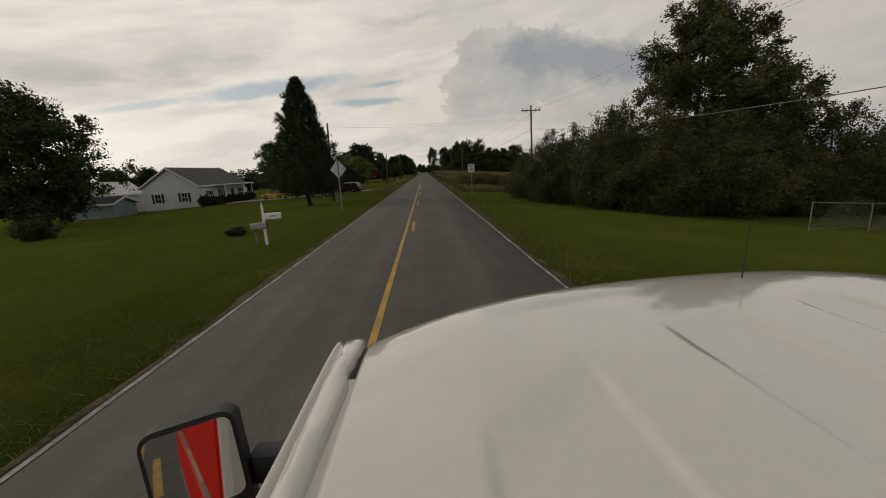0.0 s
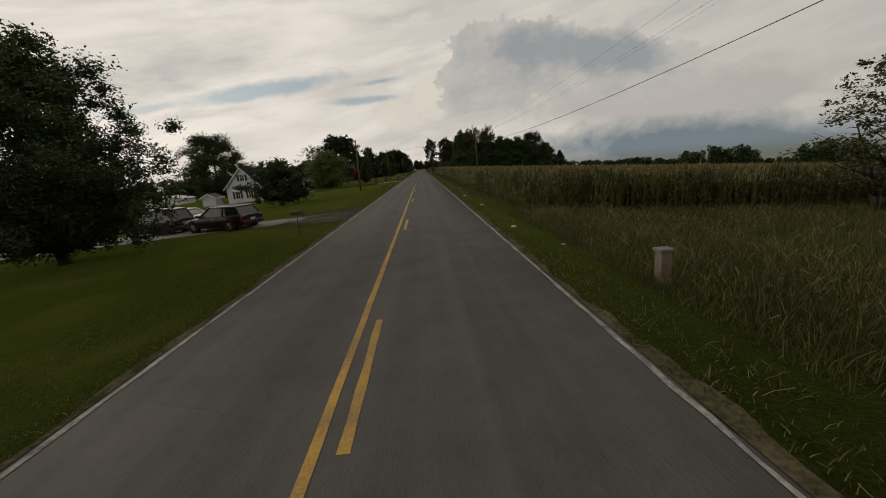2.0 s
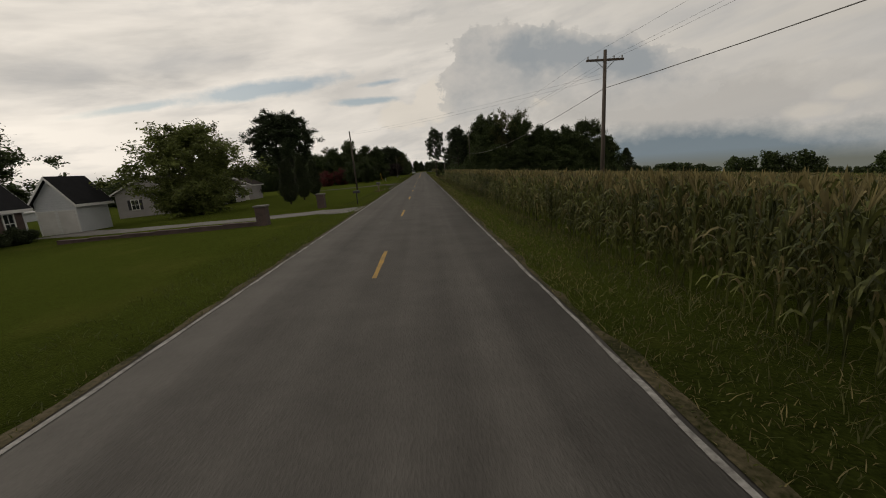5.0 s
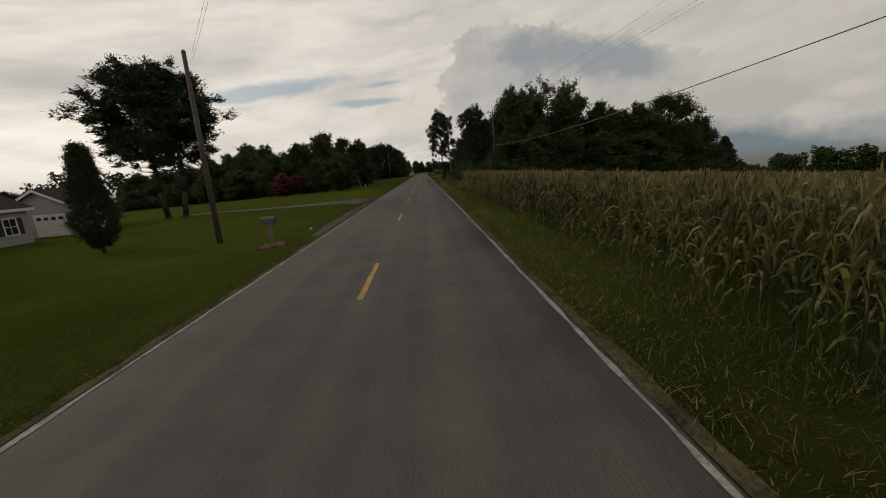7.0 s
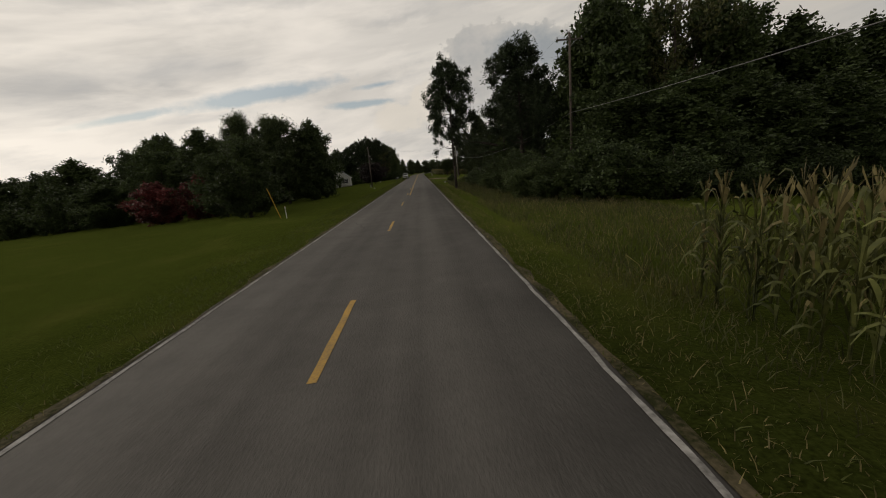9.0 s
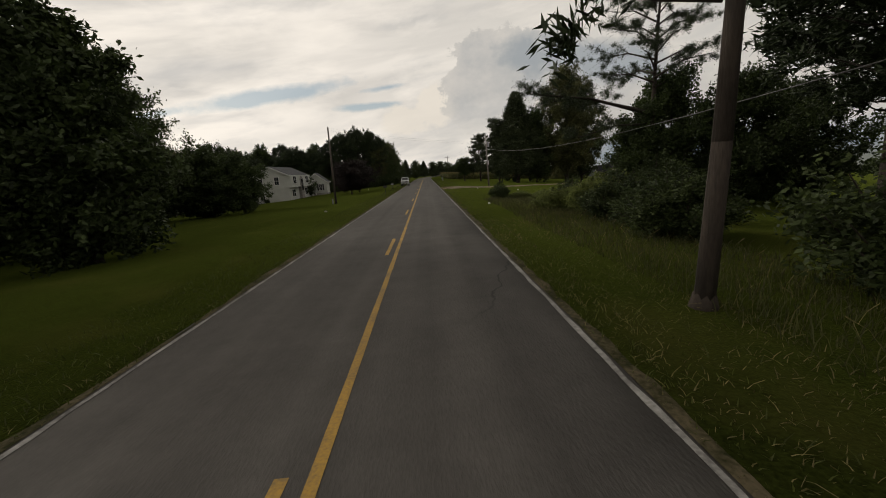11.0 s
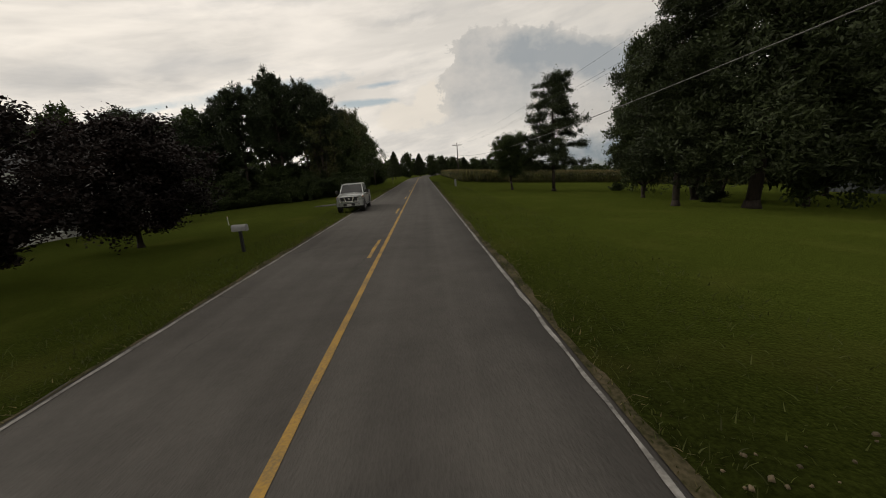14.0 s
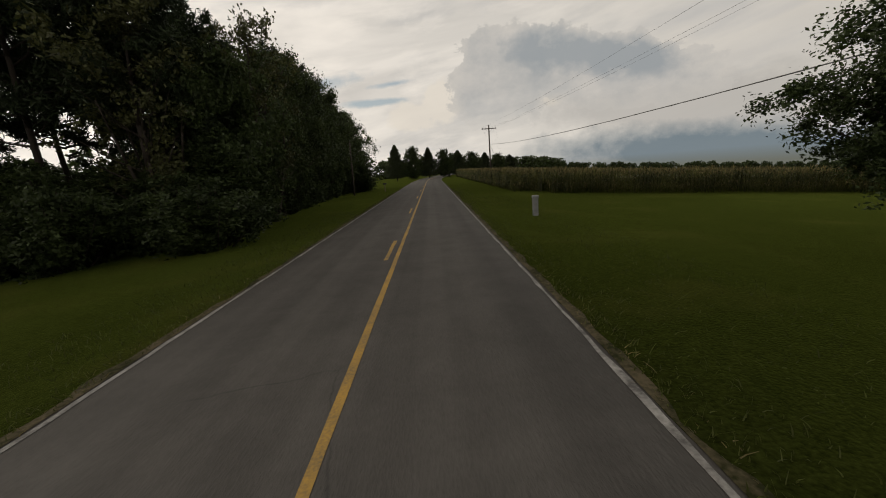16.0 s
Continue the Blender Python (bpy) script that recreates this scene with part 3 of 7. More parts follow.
asphalt_cracks()
road = tagged(road_sheet(), "grey worn asphalt two-lane country road with fine cracks", "road", kind="structure")
tagged(strip("edge_line", -4.01, -3.93, -40, 596, 0.006 - 0.026, "white_line", 0.5, 0.018, seed=2), "worn white painted edge line on the road", "road marking", kind="structure")
tagged(strip("edge_line", 2.74, 2.81, -40, 596, 0.006 - 0.026, "white_line", 0.5, 0.022, seed=3), "worn white painted edge line on the road", "road marking", kind="structure")
tagged(strip("centre_line", -1.01, -0.89, -40, 88, 0.006, "yellow_line", 1.0, 0.006, seed=4), "worn yellow solid centre line on the road", "road marking", kind="structure")
tagged(strip("centre_line", -0.58, -0.46, 212, 596, 0.006, "yellow_line", 1.0, 0.006, seed=6), "worn yellow solid centre line on the road", "road marking", kind="structure")
DASHES = [(-0.66, 53.6 - 12.6 * k) for k in (0, 1, 2, 3, 5, 6)] + [(-0.66, y) for y in (66.4, 79.0)] + [(-0.86, 91.0 + 12.2 * k) for k in range(10)] + [(-0.82, 213.4 + 12.15 * k) for k in range(14)]
for k, (x, y0) in enumerate(DASHES):
    tagged(strip("lane_dash", x - 0.06, x + 0.06, y0, y0 + 3.1, 0.0065, "yellow_line", 0.5, 0.012, seed=20 + k), "worn yellow dash of the road's centre line", "road marking", kind="structure", group="centre line dashes")


def patch(name, outline, material, label, category, z=0.02, seed=0, rough=0.25, n=5):
    """A flat bed of gravel, sand or concrete that follows the ground."""
    rng = random.Random(seed)
    bm = bmesh.new()
    pts = []
    m = len(outline)
    for i in range(m):
        (xa, ya), (xb, yb) = outline[i], outline[(i + 1) % m]
        for k in range(n):
            u = k / n
            pts.append((xa + (xb - xa) * u + rng.uniform(-rough, rough), ya + (yb - ya) * u + rng.uniform(-rough, rough)))
    cx, cy = sum(p[0] for p in pts) / len(pts), sum(p[1] for p in pts) / len(pts)
    rings = []
    for s in (1.0, 0.96, 0.8, 0.6, 0.4, 0.2):
        rings.append([bm.verts.new((cx + (x - cx) * s, cy + (y - cy) * s, max(gz(cx + (x - cx) * s), -9) + (z if s < 1 else -0.06) + (rng.uniform(0, 0.03) if s < 0.97 else 0))) for x, y in pts])
    for a, b in zip(rings, rings[1:]):
        for i in range(len(pts)):
            j = (i + 1) % len(pts)
            bm.faces.new((a[i], a[j], b[j], b[i]))
    bm.faces.new(rings[-1])
    bmesh.ops.recalc_face_normals(bm, faces=bm.faces)
    ob = part(name, bm, material)
    return tagged(ob, label, category, kind="structure")


def ribbon(name, line, material, label, category, z=0.08, seed=0, rag=0.15):
    """A drive along a line of (x, y, width), with ragged edges, that follows the ground."""
    rng = random.Random(seed)
    pts = []
    for (xa, ya, wa), (xb, yb, wb) in zip(line, line[1:]):
        n = max(2, int(math.hypot(xb - xa, yb - ya) / 0.7))
        pts += [(xa + (xb - xa) * k / n, ya + (yb - ya) * k / n, wa + (wb - wa) * k / n) for k in range(n)]
    pts.append(line[-1])
    vs, fs, cols = [], [], 9
    for i, (x, y, w) in enumerate(pts):
        x0, y0, _ = pts[max(0, i - 1)]
        x1, y1, _ = pts[min(len(pts) - 1, i + 1)]
        d = math.hypot(x1 - x0, y1 - y0)
        nx, ny = -(y1 - y0) / d, (x1 - x0) / d
        l, r = rng.uniform(-rag, rag), rng.uniform(-rag, rag)
        for k in range(cols):
            u = (k / (cols - 1) - 0.5) * w + (l if k == 0 else r if k == cols - 1 else 0)
            px, py = x + nx * u, y + ny * u
            edge = k in (0, cols - 1)
            # level with the road at its edge, then up on to the ground
            near = min(1.0, max(0.0, (abs(px + 0.6) - 3.55) / 2.2))
            lift = 0.014 + near * (0.028 + rng.uniform(-0.012, 0.02))
            vs.append((px, py, ground_at(px, py) + (-0.05 if edge else lift)))
        if i:
            b = i * cols
            fs += [(b - cols + k, b - cols + k + 1, b + k + 1, b + k) for k in range(cols - 1)]
    ob = mesh_part(name, vs, fs, material, smooth=True)
    return tagged(ob, label, category, kind="structure")


ribbon("gravel_drive", [(-4.15, 170.6, 9.5), (-5.2, 170.6, 7.8), (-6.4, 170.9, 6.0), (-9, 171.8, 4.2), (-16, 174.5, 2.0), (-30, 180.7, 0.9)], "gravel", "pale grey gravel drive joining the road", "driveway", 0.09, 1, 0.3)
ribbon("gravel_shoulder", [(-4.35, 149, 0.5), (-4.55, 153, 1.0), (-4.6, 160, 1.1), (-4.5, 165, 0.9)], "gravel_dark", "dark gravel shoulder at the edge of the road", "shoulder", 0.05, 2)
ribbon("dirt_drive", [(2.95, 272.9, 10.8), (4.0, 272.9, 9.4), (6.2, 272.7, 7.0), (10, 273.2, 4.6), (16, 277, 3.0), (24, 283, 2.6), (34, 290, 2.4), (45, 297, 2.6)], "sand", "pale sandy dirt drive across the lawn", "driveway", 0.09, 3, 0.28)
ribbon("concrete_drive", [(-7.6, 62.6, 3.2), (-14, 62.8, 3.4), (-18, 63.4, 5.5), (-24, 64, 6.5), (-32, 64, 6.0)], "concrete", "concrete driveway with parked cars", "driveway", 0.06, 4, 0.03)
ribbon("gravel_apron", [(-4.15, 62.6, 9.0), (-5.6, 62.6, 6.5), (-7.7, 62.6, 4.4)], "gravel_dark", "dark gravel apron between road and driveway", "driveway", 0.07, 14, 0.3)
ribbon("gravel_drive", [(-4.15, 311.7, 4.6), (-5.4, 311.7, 3.4), (-7.0, 311.7, 2.4), (-9.5, 311.7, 1.2)], "gravel_dark", "short grey gravel pull-in beside the road", "driveway", 0.07, 5, 0.25)
ribbon("gravel_drive", [(-37, 292, 3.2), (-60, 301, 3.2), (-80, 304, 3.2)], "gravel", "pale drive running past a white house", "driveway", 0.05, 7)
ribbon("house_drive", [(-4.15, 122.2, 4.6), (-7, 122.2, 2.8), (-18, 123.2, 2.7), (-25, 125, 3.2), (-30.4, 127.4, 4.4)], "concrete", "pale concrete drive leading to a white garage", "driveway", 0.06, 44, 0.03)
patch("mulch_bed", [(-5.8 + 0.6 * math.cos(a), 147.9 + 0.7 * math.sin(a)) for a in (0, 0.9, 1.8, 2.7, 3.6, 4.5, 5.4)], "mulch", "red mulch bed round a mailbox", "flower bed", 0.02, 6, 0.14, 3)


def soil_strip(x0, x1, wave, seed):
    """Bare, dusty soil and straw between the asphalt and the grass, with a ragged outer rim."""
    vs, fs = [], []
    y, i = -30.0, 0
    while y < 390:
        w = 0.55 + 0.9 * (noise.noise((seed, y * 0.23, 0.0)) * 0.6 + noise.noise((seed, y * 1.3, 4.0)) * 0.5)
        for u in (0.0, 0.5, 1.0):
            x = x0 + (x1 - x0) * u * max(0.15, w) * wave
            vs.append((x, y, ground_at(x, y) + (0.010 if u < 1 else -0.012)))
        if i:
            b = 3 * i
            fs += [(b - 3, b - 2, b + 1, b), (b - 2, b - 1, b + 2, b + 1)]
        i += 1
        y += 0.35
    return tagged(mesh_part("verge_soil", vs, fs, "soil", smooth=True), "dusty bare soil and straw along the road's edge", "verge", kind="structure")


soil_strip(-4.05, -4.45, 1.0, 3.3)
soil_strip(2.86, 3.3, 1.0, 8.1)

# ---- plants ----
def leaf_quads(rng, pts, size, aspect=0.55, droop=0.0, along=None, bias=0.0):
    """Rhombic leaves at pts, each with its own turn; along: the way of the twig that each one leans to. Returns vertices and faces."""
    n = len(pts)
    a = rng.normal(size=(n, 3))
    a[:, 2] = a[:, 2] * 0.8 - droop
    a /= np.linalg.norm(a, axis=1)[:, None]
    if along is not None:
        a = a + along * bias
        a /= np.linalg.norm(a, axis=1)[:, None] + 1e-9
    b = np.cross(a, rng.normal(size=(n, 3)))
    b /= np.linalg.norm(b, axis=1)[:, None] + 1e-9
    s = (size * rng.uniform(0.6, 1.35, n))[:, None]
    v = np.stack([pts - a * s, pts + b * s * aspect, pts + a * s, pts - b * s * aspect], 1).reshape(-1, 3)
    f = np.arange(4 * n).reshape(n, 4)
    return v, f


def clump_points(rng, centres, radii, per, shell=0.55):
    """Points thrown round each clump's centre, denser near its rim."""
    out = []
    for c, r in zip(centres, radii):
        d = rng.normal(size=(per, 3))
        d /= np.linalg.norm(d, axis=1)[:, None]
        rad = np.maximum(rng.uniform(0, 1, per) ** (1 / 3), shell * rng.uniform(0.6, 1, per))
        out.append(np.asarray(c) + d * rad[:, None] * np.asarray(r))
    return np.concatenate(out)


def limbs(bm, rng, base, top, r0, n, spread, z0, sides=7, rise=0.6):
    """A trunk with a slight sway, and limbs that leave it."""
    steps = 5
    last = Vector(base)
    sway = Vector((rng.uniform(-0.03, 0.03), rng.uniform(-0.03, 0.03), 0)) * (top[2] - base[2])
    axis = []
    for i in range(1, steps + 1):
        u = i / steps
        p = Vector(base).lerp(Vector(top), u) + sway * math.sin(u * 3.1)
        tube(bm, last, p, r0 * (1 - 0.8 * (i - 1) / steps), r0 * (1 - 0.8 * u), sides)
        axis.append((last.copy(), p.copy(), r0 * (1 - 0.8 * u)))
        last = p
    tube(bm, Vector(base) - Vector((0, 0, 0.12)), Vector(base) + Vector((0, 0, 0.35)), r0 * 1.6, r0 * 1.02, sides)
    H = top[2] - base[2]
    for k in range(n):
        u = z0 + (1 - z0) * (k + rng.uniform(0, 1)) / n * 0.92
        i = min(steps - 1, int(u * steps))
        p = axis[i][0].lerp(axis[i][1], u * steps - i)
        an = rng.uniform(0, 6.283)
        ln = spread * (1 - 0.45 * u) * rng.uniform(0.55, 1.0)
        q = p + Vector((math.cos(an) * ln, math.sin(an) * ln, ln * rise * rng.uniform(0.3, 1.2)))
        mid = p.lerp(q, 0.5) + Vector((0, 0, -0.06 * ln))
        rr = max(0.02, axis[i][2] * 0.5)
        tube(bm, p, mid, rr, rr * 0.7, 5)
        tube(bm, mid, q, rr * 0.7, rr * 0.25, 5)


def sprigs(rng, centres, ways, radii, count, leaves, flat=1.0, up=0.25):
    """Leaves strung along short twigs that leave each clump's centre, mostly outwards. Returns the points and the twigs' directions."""
    C, D, R = np.asarray(centres, float), np.asarray(ways, float), np.asarray(radii, float)
    n = len(C)
    d = rng.normal(size=(n, count, 3)) + D[:, None, :] * 0.9 + (0, 0, up)
    d[..., 2] *= flat
    d /= np.linalg.norm(d, axis=2)[..., None] + 1e-9
    ln = R[:, None] * rng.uniform(0.55, 1.3, (n, count))
    u = rng.uniform(0.08, 1.0, (n, count, leaves)) ** 0.8
    jit = rng.normal(size=(n, count, leaves, 3)) * (R[:, None, None, None] * 0.16)
    p = C[:, None, None, :] + d[:, :, None, :] * (ln[:, :, None] * u)[..., None] + jit
    way = np.broadcast_to(d[:, :, None, :], p.shape)
    return p.reshape(-1, 3), way.reshape(-1, 3)


def egg(v, low, top):
    """The width of a crown at v of its height: full at low, narrowing to top."""
    return math.sin(math.pi * min(1.0, 0.5 * (v + 0.12) / (low + 0.12))) ** 0.7 if v < low else max(0.0, 1.0 - ((v - low) / (1.0 - low)) ** 2.2) ** 0.5 * (1 - top) + top * (1 - (v - low) / (1 - low))


def bough_crown(bm, rng, H, W, z0, n, per, low=0.38, top=0.2, rise=0.5, r0=0.02, lift=0.0, ragged=0.2, inner=0.35):
    """Trunk and boughs of a crown. Returns clump centres and the way each one points."""
    rnd = random.Random(int(H * 100 + W * 7 + n))
    limbs(bm, rnd, (0, 0, 0), (0, 0, H * 0.86), H * r0, 0, 0, 0.2)
    cs, ws = [], []
    for k in range(n):
        v = (k + rng.uniform(0.1, 0.9)) / n
        an = k * 2.39996 + rng.normal() * 0.35
        reach = W / 2 * max(0.06, egg(v, low, top)) * (1 + rng.uniform(-ragged, ragged * 0.15))
        if k % 2:
            reach *= rng.uniform(0.5, 0.95)
        z1 = H * (z0 + (1 - z0) * (v * 0.97 + 0.02)) + lift * rng.uniform(-1, 1)
        out = np.array((math.cos(an), math.sin(an), 0.0))
        zs = max(H * z0 * 0.55, z1 - reach * rise - 0.3)
        p0 = np.array((0, 0, min(zs, H * 0.84)))
        p1 = out * reach + (0, 0, z1)
        pm = p0 + (p1 - p0) * 0.5 + (0, 0, -0.05 * reach)
        rr = max(0.016, H * r0 * 0.34 * (1.15 - v))
        tube(bm, p0, pm, rr, rr * 0.7, 5, False)
        tube(bm, pm, p1, rr * 0.7, rr * 0.2, 4, False)
        for q in range(per):
            t = inner + (1.0 - inner) * (q + rng.uniform(0.2, 1.0)) / per
            c = p0 + (p1 - p0) * t + np.clip(rng.normal(size=3), -1.5, 1.5) * (0.10 * reach * t + 0.034 * W)
            w = (p1 - p0) / (np.linalg.norm(p1 - p0) + 1e-9)
            cs.append(c)
            ws.append(w)
    return cs, ws


PROTO = {}
# height, width, where the crown begins, boughs, clumps on each, clump size, widest at, leaf, leaf size, twigs, leaves on each
BROAD = {
    "oak": (14, 12, 0.16, 46, 6, 1.25, 0.42, "leaf_oak", 0.14, 14, 14),
    "maple": (16, 11, 0.15, 64, 7, 1.0, 0.44, "leaf_olive", 0.105, 17, 17),
    "shade_tree": (9.6, 9.5, 0.12, 58, 7, 0.80, 0.26, "leaf", 0.072, 17, 18),
    "lawn_tree": (9, 9.5, 0.13, 48, 6, 0.92, 0.30, "leaf", 0.12, 13, 12),
    "standard_tree": (6.2, 5.2, 0.38, 44, 7, 0.58, 0.50, "leaf", 0.05, 17, 17),
    "plum": (6.5, 8, 0.27, 46, 6, 0.80, 0.40, "plum_leaf", 0.085, 15, 15),
    "red_myrtle": (5, 6, 0.10, 32, 5, 0.62, 0.5, "red_bloom", 0.12, 11, 11),
    "willow_tree": (9, 9, 0.08, 44, 6, 0.95, 0.42, "leaf_willow", 0.12, 14, 13),
    "lacy_tree": (12, 9, 0.22, 34, 4, 0.85, 0.55, "leaf_olive", 0.125, 7, 7),
    "wood_tree": (13, 9, 0.06, 44, 6, 1.25, 0.36, "leaf", 0.17, 13, 14),
    "myrtle": (5.2, 7.5, 0.2, 36, 5, 0.72, 0.42, "leaf", 0.12, 12, 12),
}


def plant_parts(kind):
    """Builds one plant of a kind at the origin, with its height and width."""
    rng = np.random.default_rng(sum(map(ord, kind)) * 7)
    rnd = random.Random(sum(map(ord, kind)))
    bm = bmesh.new()
    leaf, size, asp, droop, bark, way, bias = "leaf", 0.2, 0.5, 0.0, "bark", None, 0.5
    if kind in BROAD:
        H, W, z0, nb, per, cr, low, leaf, size, tw, lv = BROAD[kind]
        rise = {"lawn_tree": 0.9, "shade_tree": 1.3, "myrtle": 0.8, "maple": 0.75, "plum": 0.6, "red_myrtle": 0.8}.get(kind, 0.55)
        cs, ws = bough_crown(bm, rng, H, W * 0.94, z0, nb, per, low, 0.25 if kind not in ("lawn_tree", "shade_tree") else 0.1, rise, 0.019, 0.25, 0.12 if kind in ("oak", "maple") else 0.2, 0.28)
        pts, way = sprigs(rng, cs, ws, [cr * rng.uniform(0.6, 1.2) for _ in cs], tw, lv, 0.85, 0.9 if kind == "shade_tree" else 0.5 if kind in ("lawn_tree", "maple", "red_myrtle") else 0.25)
        if kind == "willow_tree":
            droop = 0.6
        if kind in ("myrtle", "red_myrtle", "lacy_tree"):
            for k in range(5):
                an = k * 1.26
                limbs(bm, rnd, (0.1 * math.cos(an), 0.1 * math.sin(an), 0), (W * 0.2 * math.cos(an), W * 0.2 * math.sin(an), H * 0.6), H * 0.011, 3, W * 0.2, 0.35)
    elif kind == "pine":
        # bare trunk, level boughs, needles in flat tufted plates with gaps between
        H, W, leaf, size, asp, bias = 17, 9, "needle", 0.21, 0.2, 0.9
        limbs(bm, rnd, (0, 0, 0), (0, 0, H * 0.95), 0.24, 0, 0, 0.3, 8)
        cs, ws, rs = [], [], []
        for k in range(40):
            v = (k + rng.uniform(0, 1)) / 40
            z = H * (0.35 + 0.63 * v)
            reach = 4.5 * (0.60 + 0.40 * math.sin(min(1.0, v * 1.6) * 1.57)) * max(0.05, 1.0 - v ** 2.6) ** 0.55 * rng.uniform(0.6, 1.06)
            an = k * 2.4 + rng.normal() * 0.45
            out = np.array((math.cos(an), math.sin(an), 0.22))
            p0, p1 = np.array((0, 0, z - 0.25 * reach)), out * reach + (0, 0, z - 0.1)
            tube(bm, p0, p0 + (p1 - p0) * 0.5 - (0, 0, 0.12 * reach), 0.07 * (1.2 - v), 0.045, 5, False)
            tube(bm, p0 + (p1 - p0) * 0.5 - (0, 0, 0.12 * reach), p1, 0.045, 0.015, 4, False)
            for q in range(7 if v > 0.2 else 3):
                t = rng.uniform(0.45, 1.02) if q else 1.0
                cs.append(p0 + (p1 - p0) * t + rng.normal(size=3) * (0.62, 0.62, 0.42))
                ws.append(out)
                rs.append(rng.uniform(0.55, 1.05))
        pts, way = sprigs(rng, cs, ws, rs, 13, 12, 0.95, 0.4)
    elif kind == "near_pine":
        # long boughs that reach over the verge, ending in brushes of fine needles
        H, W, leaf, size, asp, bias = 15, 14, "needle", 0.10, 0.07, 1.0
        limbs(bm, rnd, (0, 0, 0), (0.3, 0, H * 0.95), 0.22, 0, 0, 0.3, 10)
        ends = [(-9.0, -1.2, 7.6, 5.9), (-5.6, -1.2, 4.7, 5.3), (-6.0, 1.4, 7.4, 6.0)]
        for k in range(22):
            v = k / 22
            an, rr = k * 2.4 + 0.6, 5.2 * (1 - 0.75 * v) * rng.uniform(0.6, 1.05)
            ends.append((math.cos(an) * rr, math.sin(an) * rr, 8.2 + 6.6 * v, 7.6 + 6.0 * v))
        cs, ws, rs = [], [], []
        for x, y, z, zs in ends:
            p0, p1 = np.array((0, 0, zs)), np.array((x, y, z))
            pm = p0 + (p1 - p0) * 0.5 + (0, 0, 0.35)
            ln = float(np.linalg.norm(p1 - p0))
            tube(bm, p0, pm, 0.035 + 0.011 * ln, 0.02 + 0.006 * ln, 7, False)
            tube(bm, pm, p1, 0.02 + 0.006 * ln, 0.012, 6, False)
            n = int(ln * 2.2)
            for q in range(n):
                t = 0.36 + 0.66 * (q + rng.uniform()) / n
                b0 = p0 + (pm - p0) * t * 2 if t < 0.5 else pm + (p1 - pm) * (t * 2 - 1)
                side = rng.normal(size=3) * (0.7, 0.7, 0.28) + (p1 - p0) / ln * 0.4
                b1 = b0 + side * rng.uniform(0.7, 1.25)
                tube(bm, b0, b1, 0.018, 0.007, 4, False)
                for m in range(3):
                    cs.append(b0 + (b1 - b0) * (0.55 + 0.28 * m))
                    ws.append(side)
                    rs.append(rng.uniform(0.26, 0.44))
        pts, way = sprigs(rng, cs, ws, rs, 15, 12, 0.9, 0.3)
    elif kind == "cedar":
        # a dense cone of upswept sprays, with small spires at its rim
        H, W, leaf, size, asp, bias = 12, 8, "cedar_leaf", 0.092, 0.30, 1.0
        limbs(bm, rnd, (0, 0, 0), (0, 0, H * 0.92), 0.2, 20, 2.0, 0.12, 8, 0.35)
        cs, ws, rs = [], [], []
        for k in range(620):
            u = 0.09 + 0.9 * (k + rng.uniform()) / 620
            reach = 4.1 * (1.0 - u) ** 0.82 * min(1.0, 0.6 + (u - 0.09) * 4) * (1 + 0.16 * math.sin(k * 0.37) + rng.uniform(-0.12, 0.1))
            an = k * 2.39996
            d = rng.uniform(0.25, 1.0) ** 0.5
            cs.append((math.cos(an) * reach * d, math.sin(an) * reach * d, H * u))
            ws.append((math.cos(an) * 0.6, math.sin(an) * 0.6, 1.3))
            rs.append((0.34 + 0.55 * (1 - u)) * rng.uniform(0.6, 1.3))
        pts, way = sprigs(rng, cs, ws, [r * 0.92 for r in rs], 11, 15, 1.0, 0.5)
    elif kind == "open_cedar":
        # level boughs in separate drooping shelves, sky between them
        H, W, leaf, size, asp, bias = 12, 8.5, "cedar_leaf", 0.075, 0.34, 0.9
        limbs(bm, rnd, (0, 0, 0), (0, 0, H * 0.97), 0.2, 0, 0, 0.2, 8)
        cs, ws, rs = [], [], []
        for k in range(40):
            u = 0.22 + 0.77 * (k + rng.uniform()) / 40
            reach = 4.3 * max(0.10, 1.02 - u) ** 0.5 * rng.uniform(0.55, 1.1)
            an = k * 2.4 + rng.normal() * 0.4
            out = np.array((math.cos(an), math.sin(an), -0.05))
            p0, p1 = np.array((0, 0, H * u - 0.3)), out * reach + (0, 0, H * u)
            tube(bm, p0, p1, 0.05, 0.012, 5, False)
            n = 6 + int(reach * 2.0)
            for q in range(n):
                t = 0.3 + 0.74 * (q + rng.uniform()) / n
                cs.append(p0 + (p1 - p0) * t + rng.normal(size=3) * (0.42, 0.42, 0.12) - (0, 0, 0.25 * t * t))
                ws.append(out + (0, 0, 0.2))
                rs.append(rng.uniform(0.4, 0.8))
        pts, way = sprigs(rng, cs, ws, rs, 17, 17, 0.6, 0.1)
    elif kind == "column_tree":
        H, W, leaf, size, asp, bias = 5.6, 2.4, "cedar_leaf", 0.042, 0.34, 1.0
        limbs(bm, rnd, (0, 0, 0), (0, 0, H * 0.9), 0.08, 10, 0.8, 0.1, 6, 1.4)
        cs, ws, rs = [], [], []
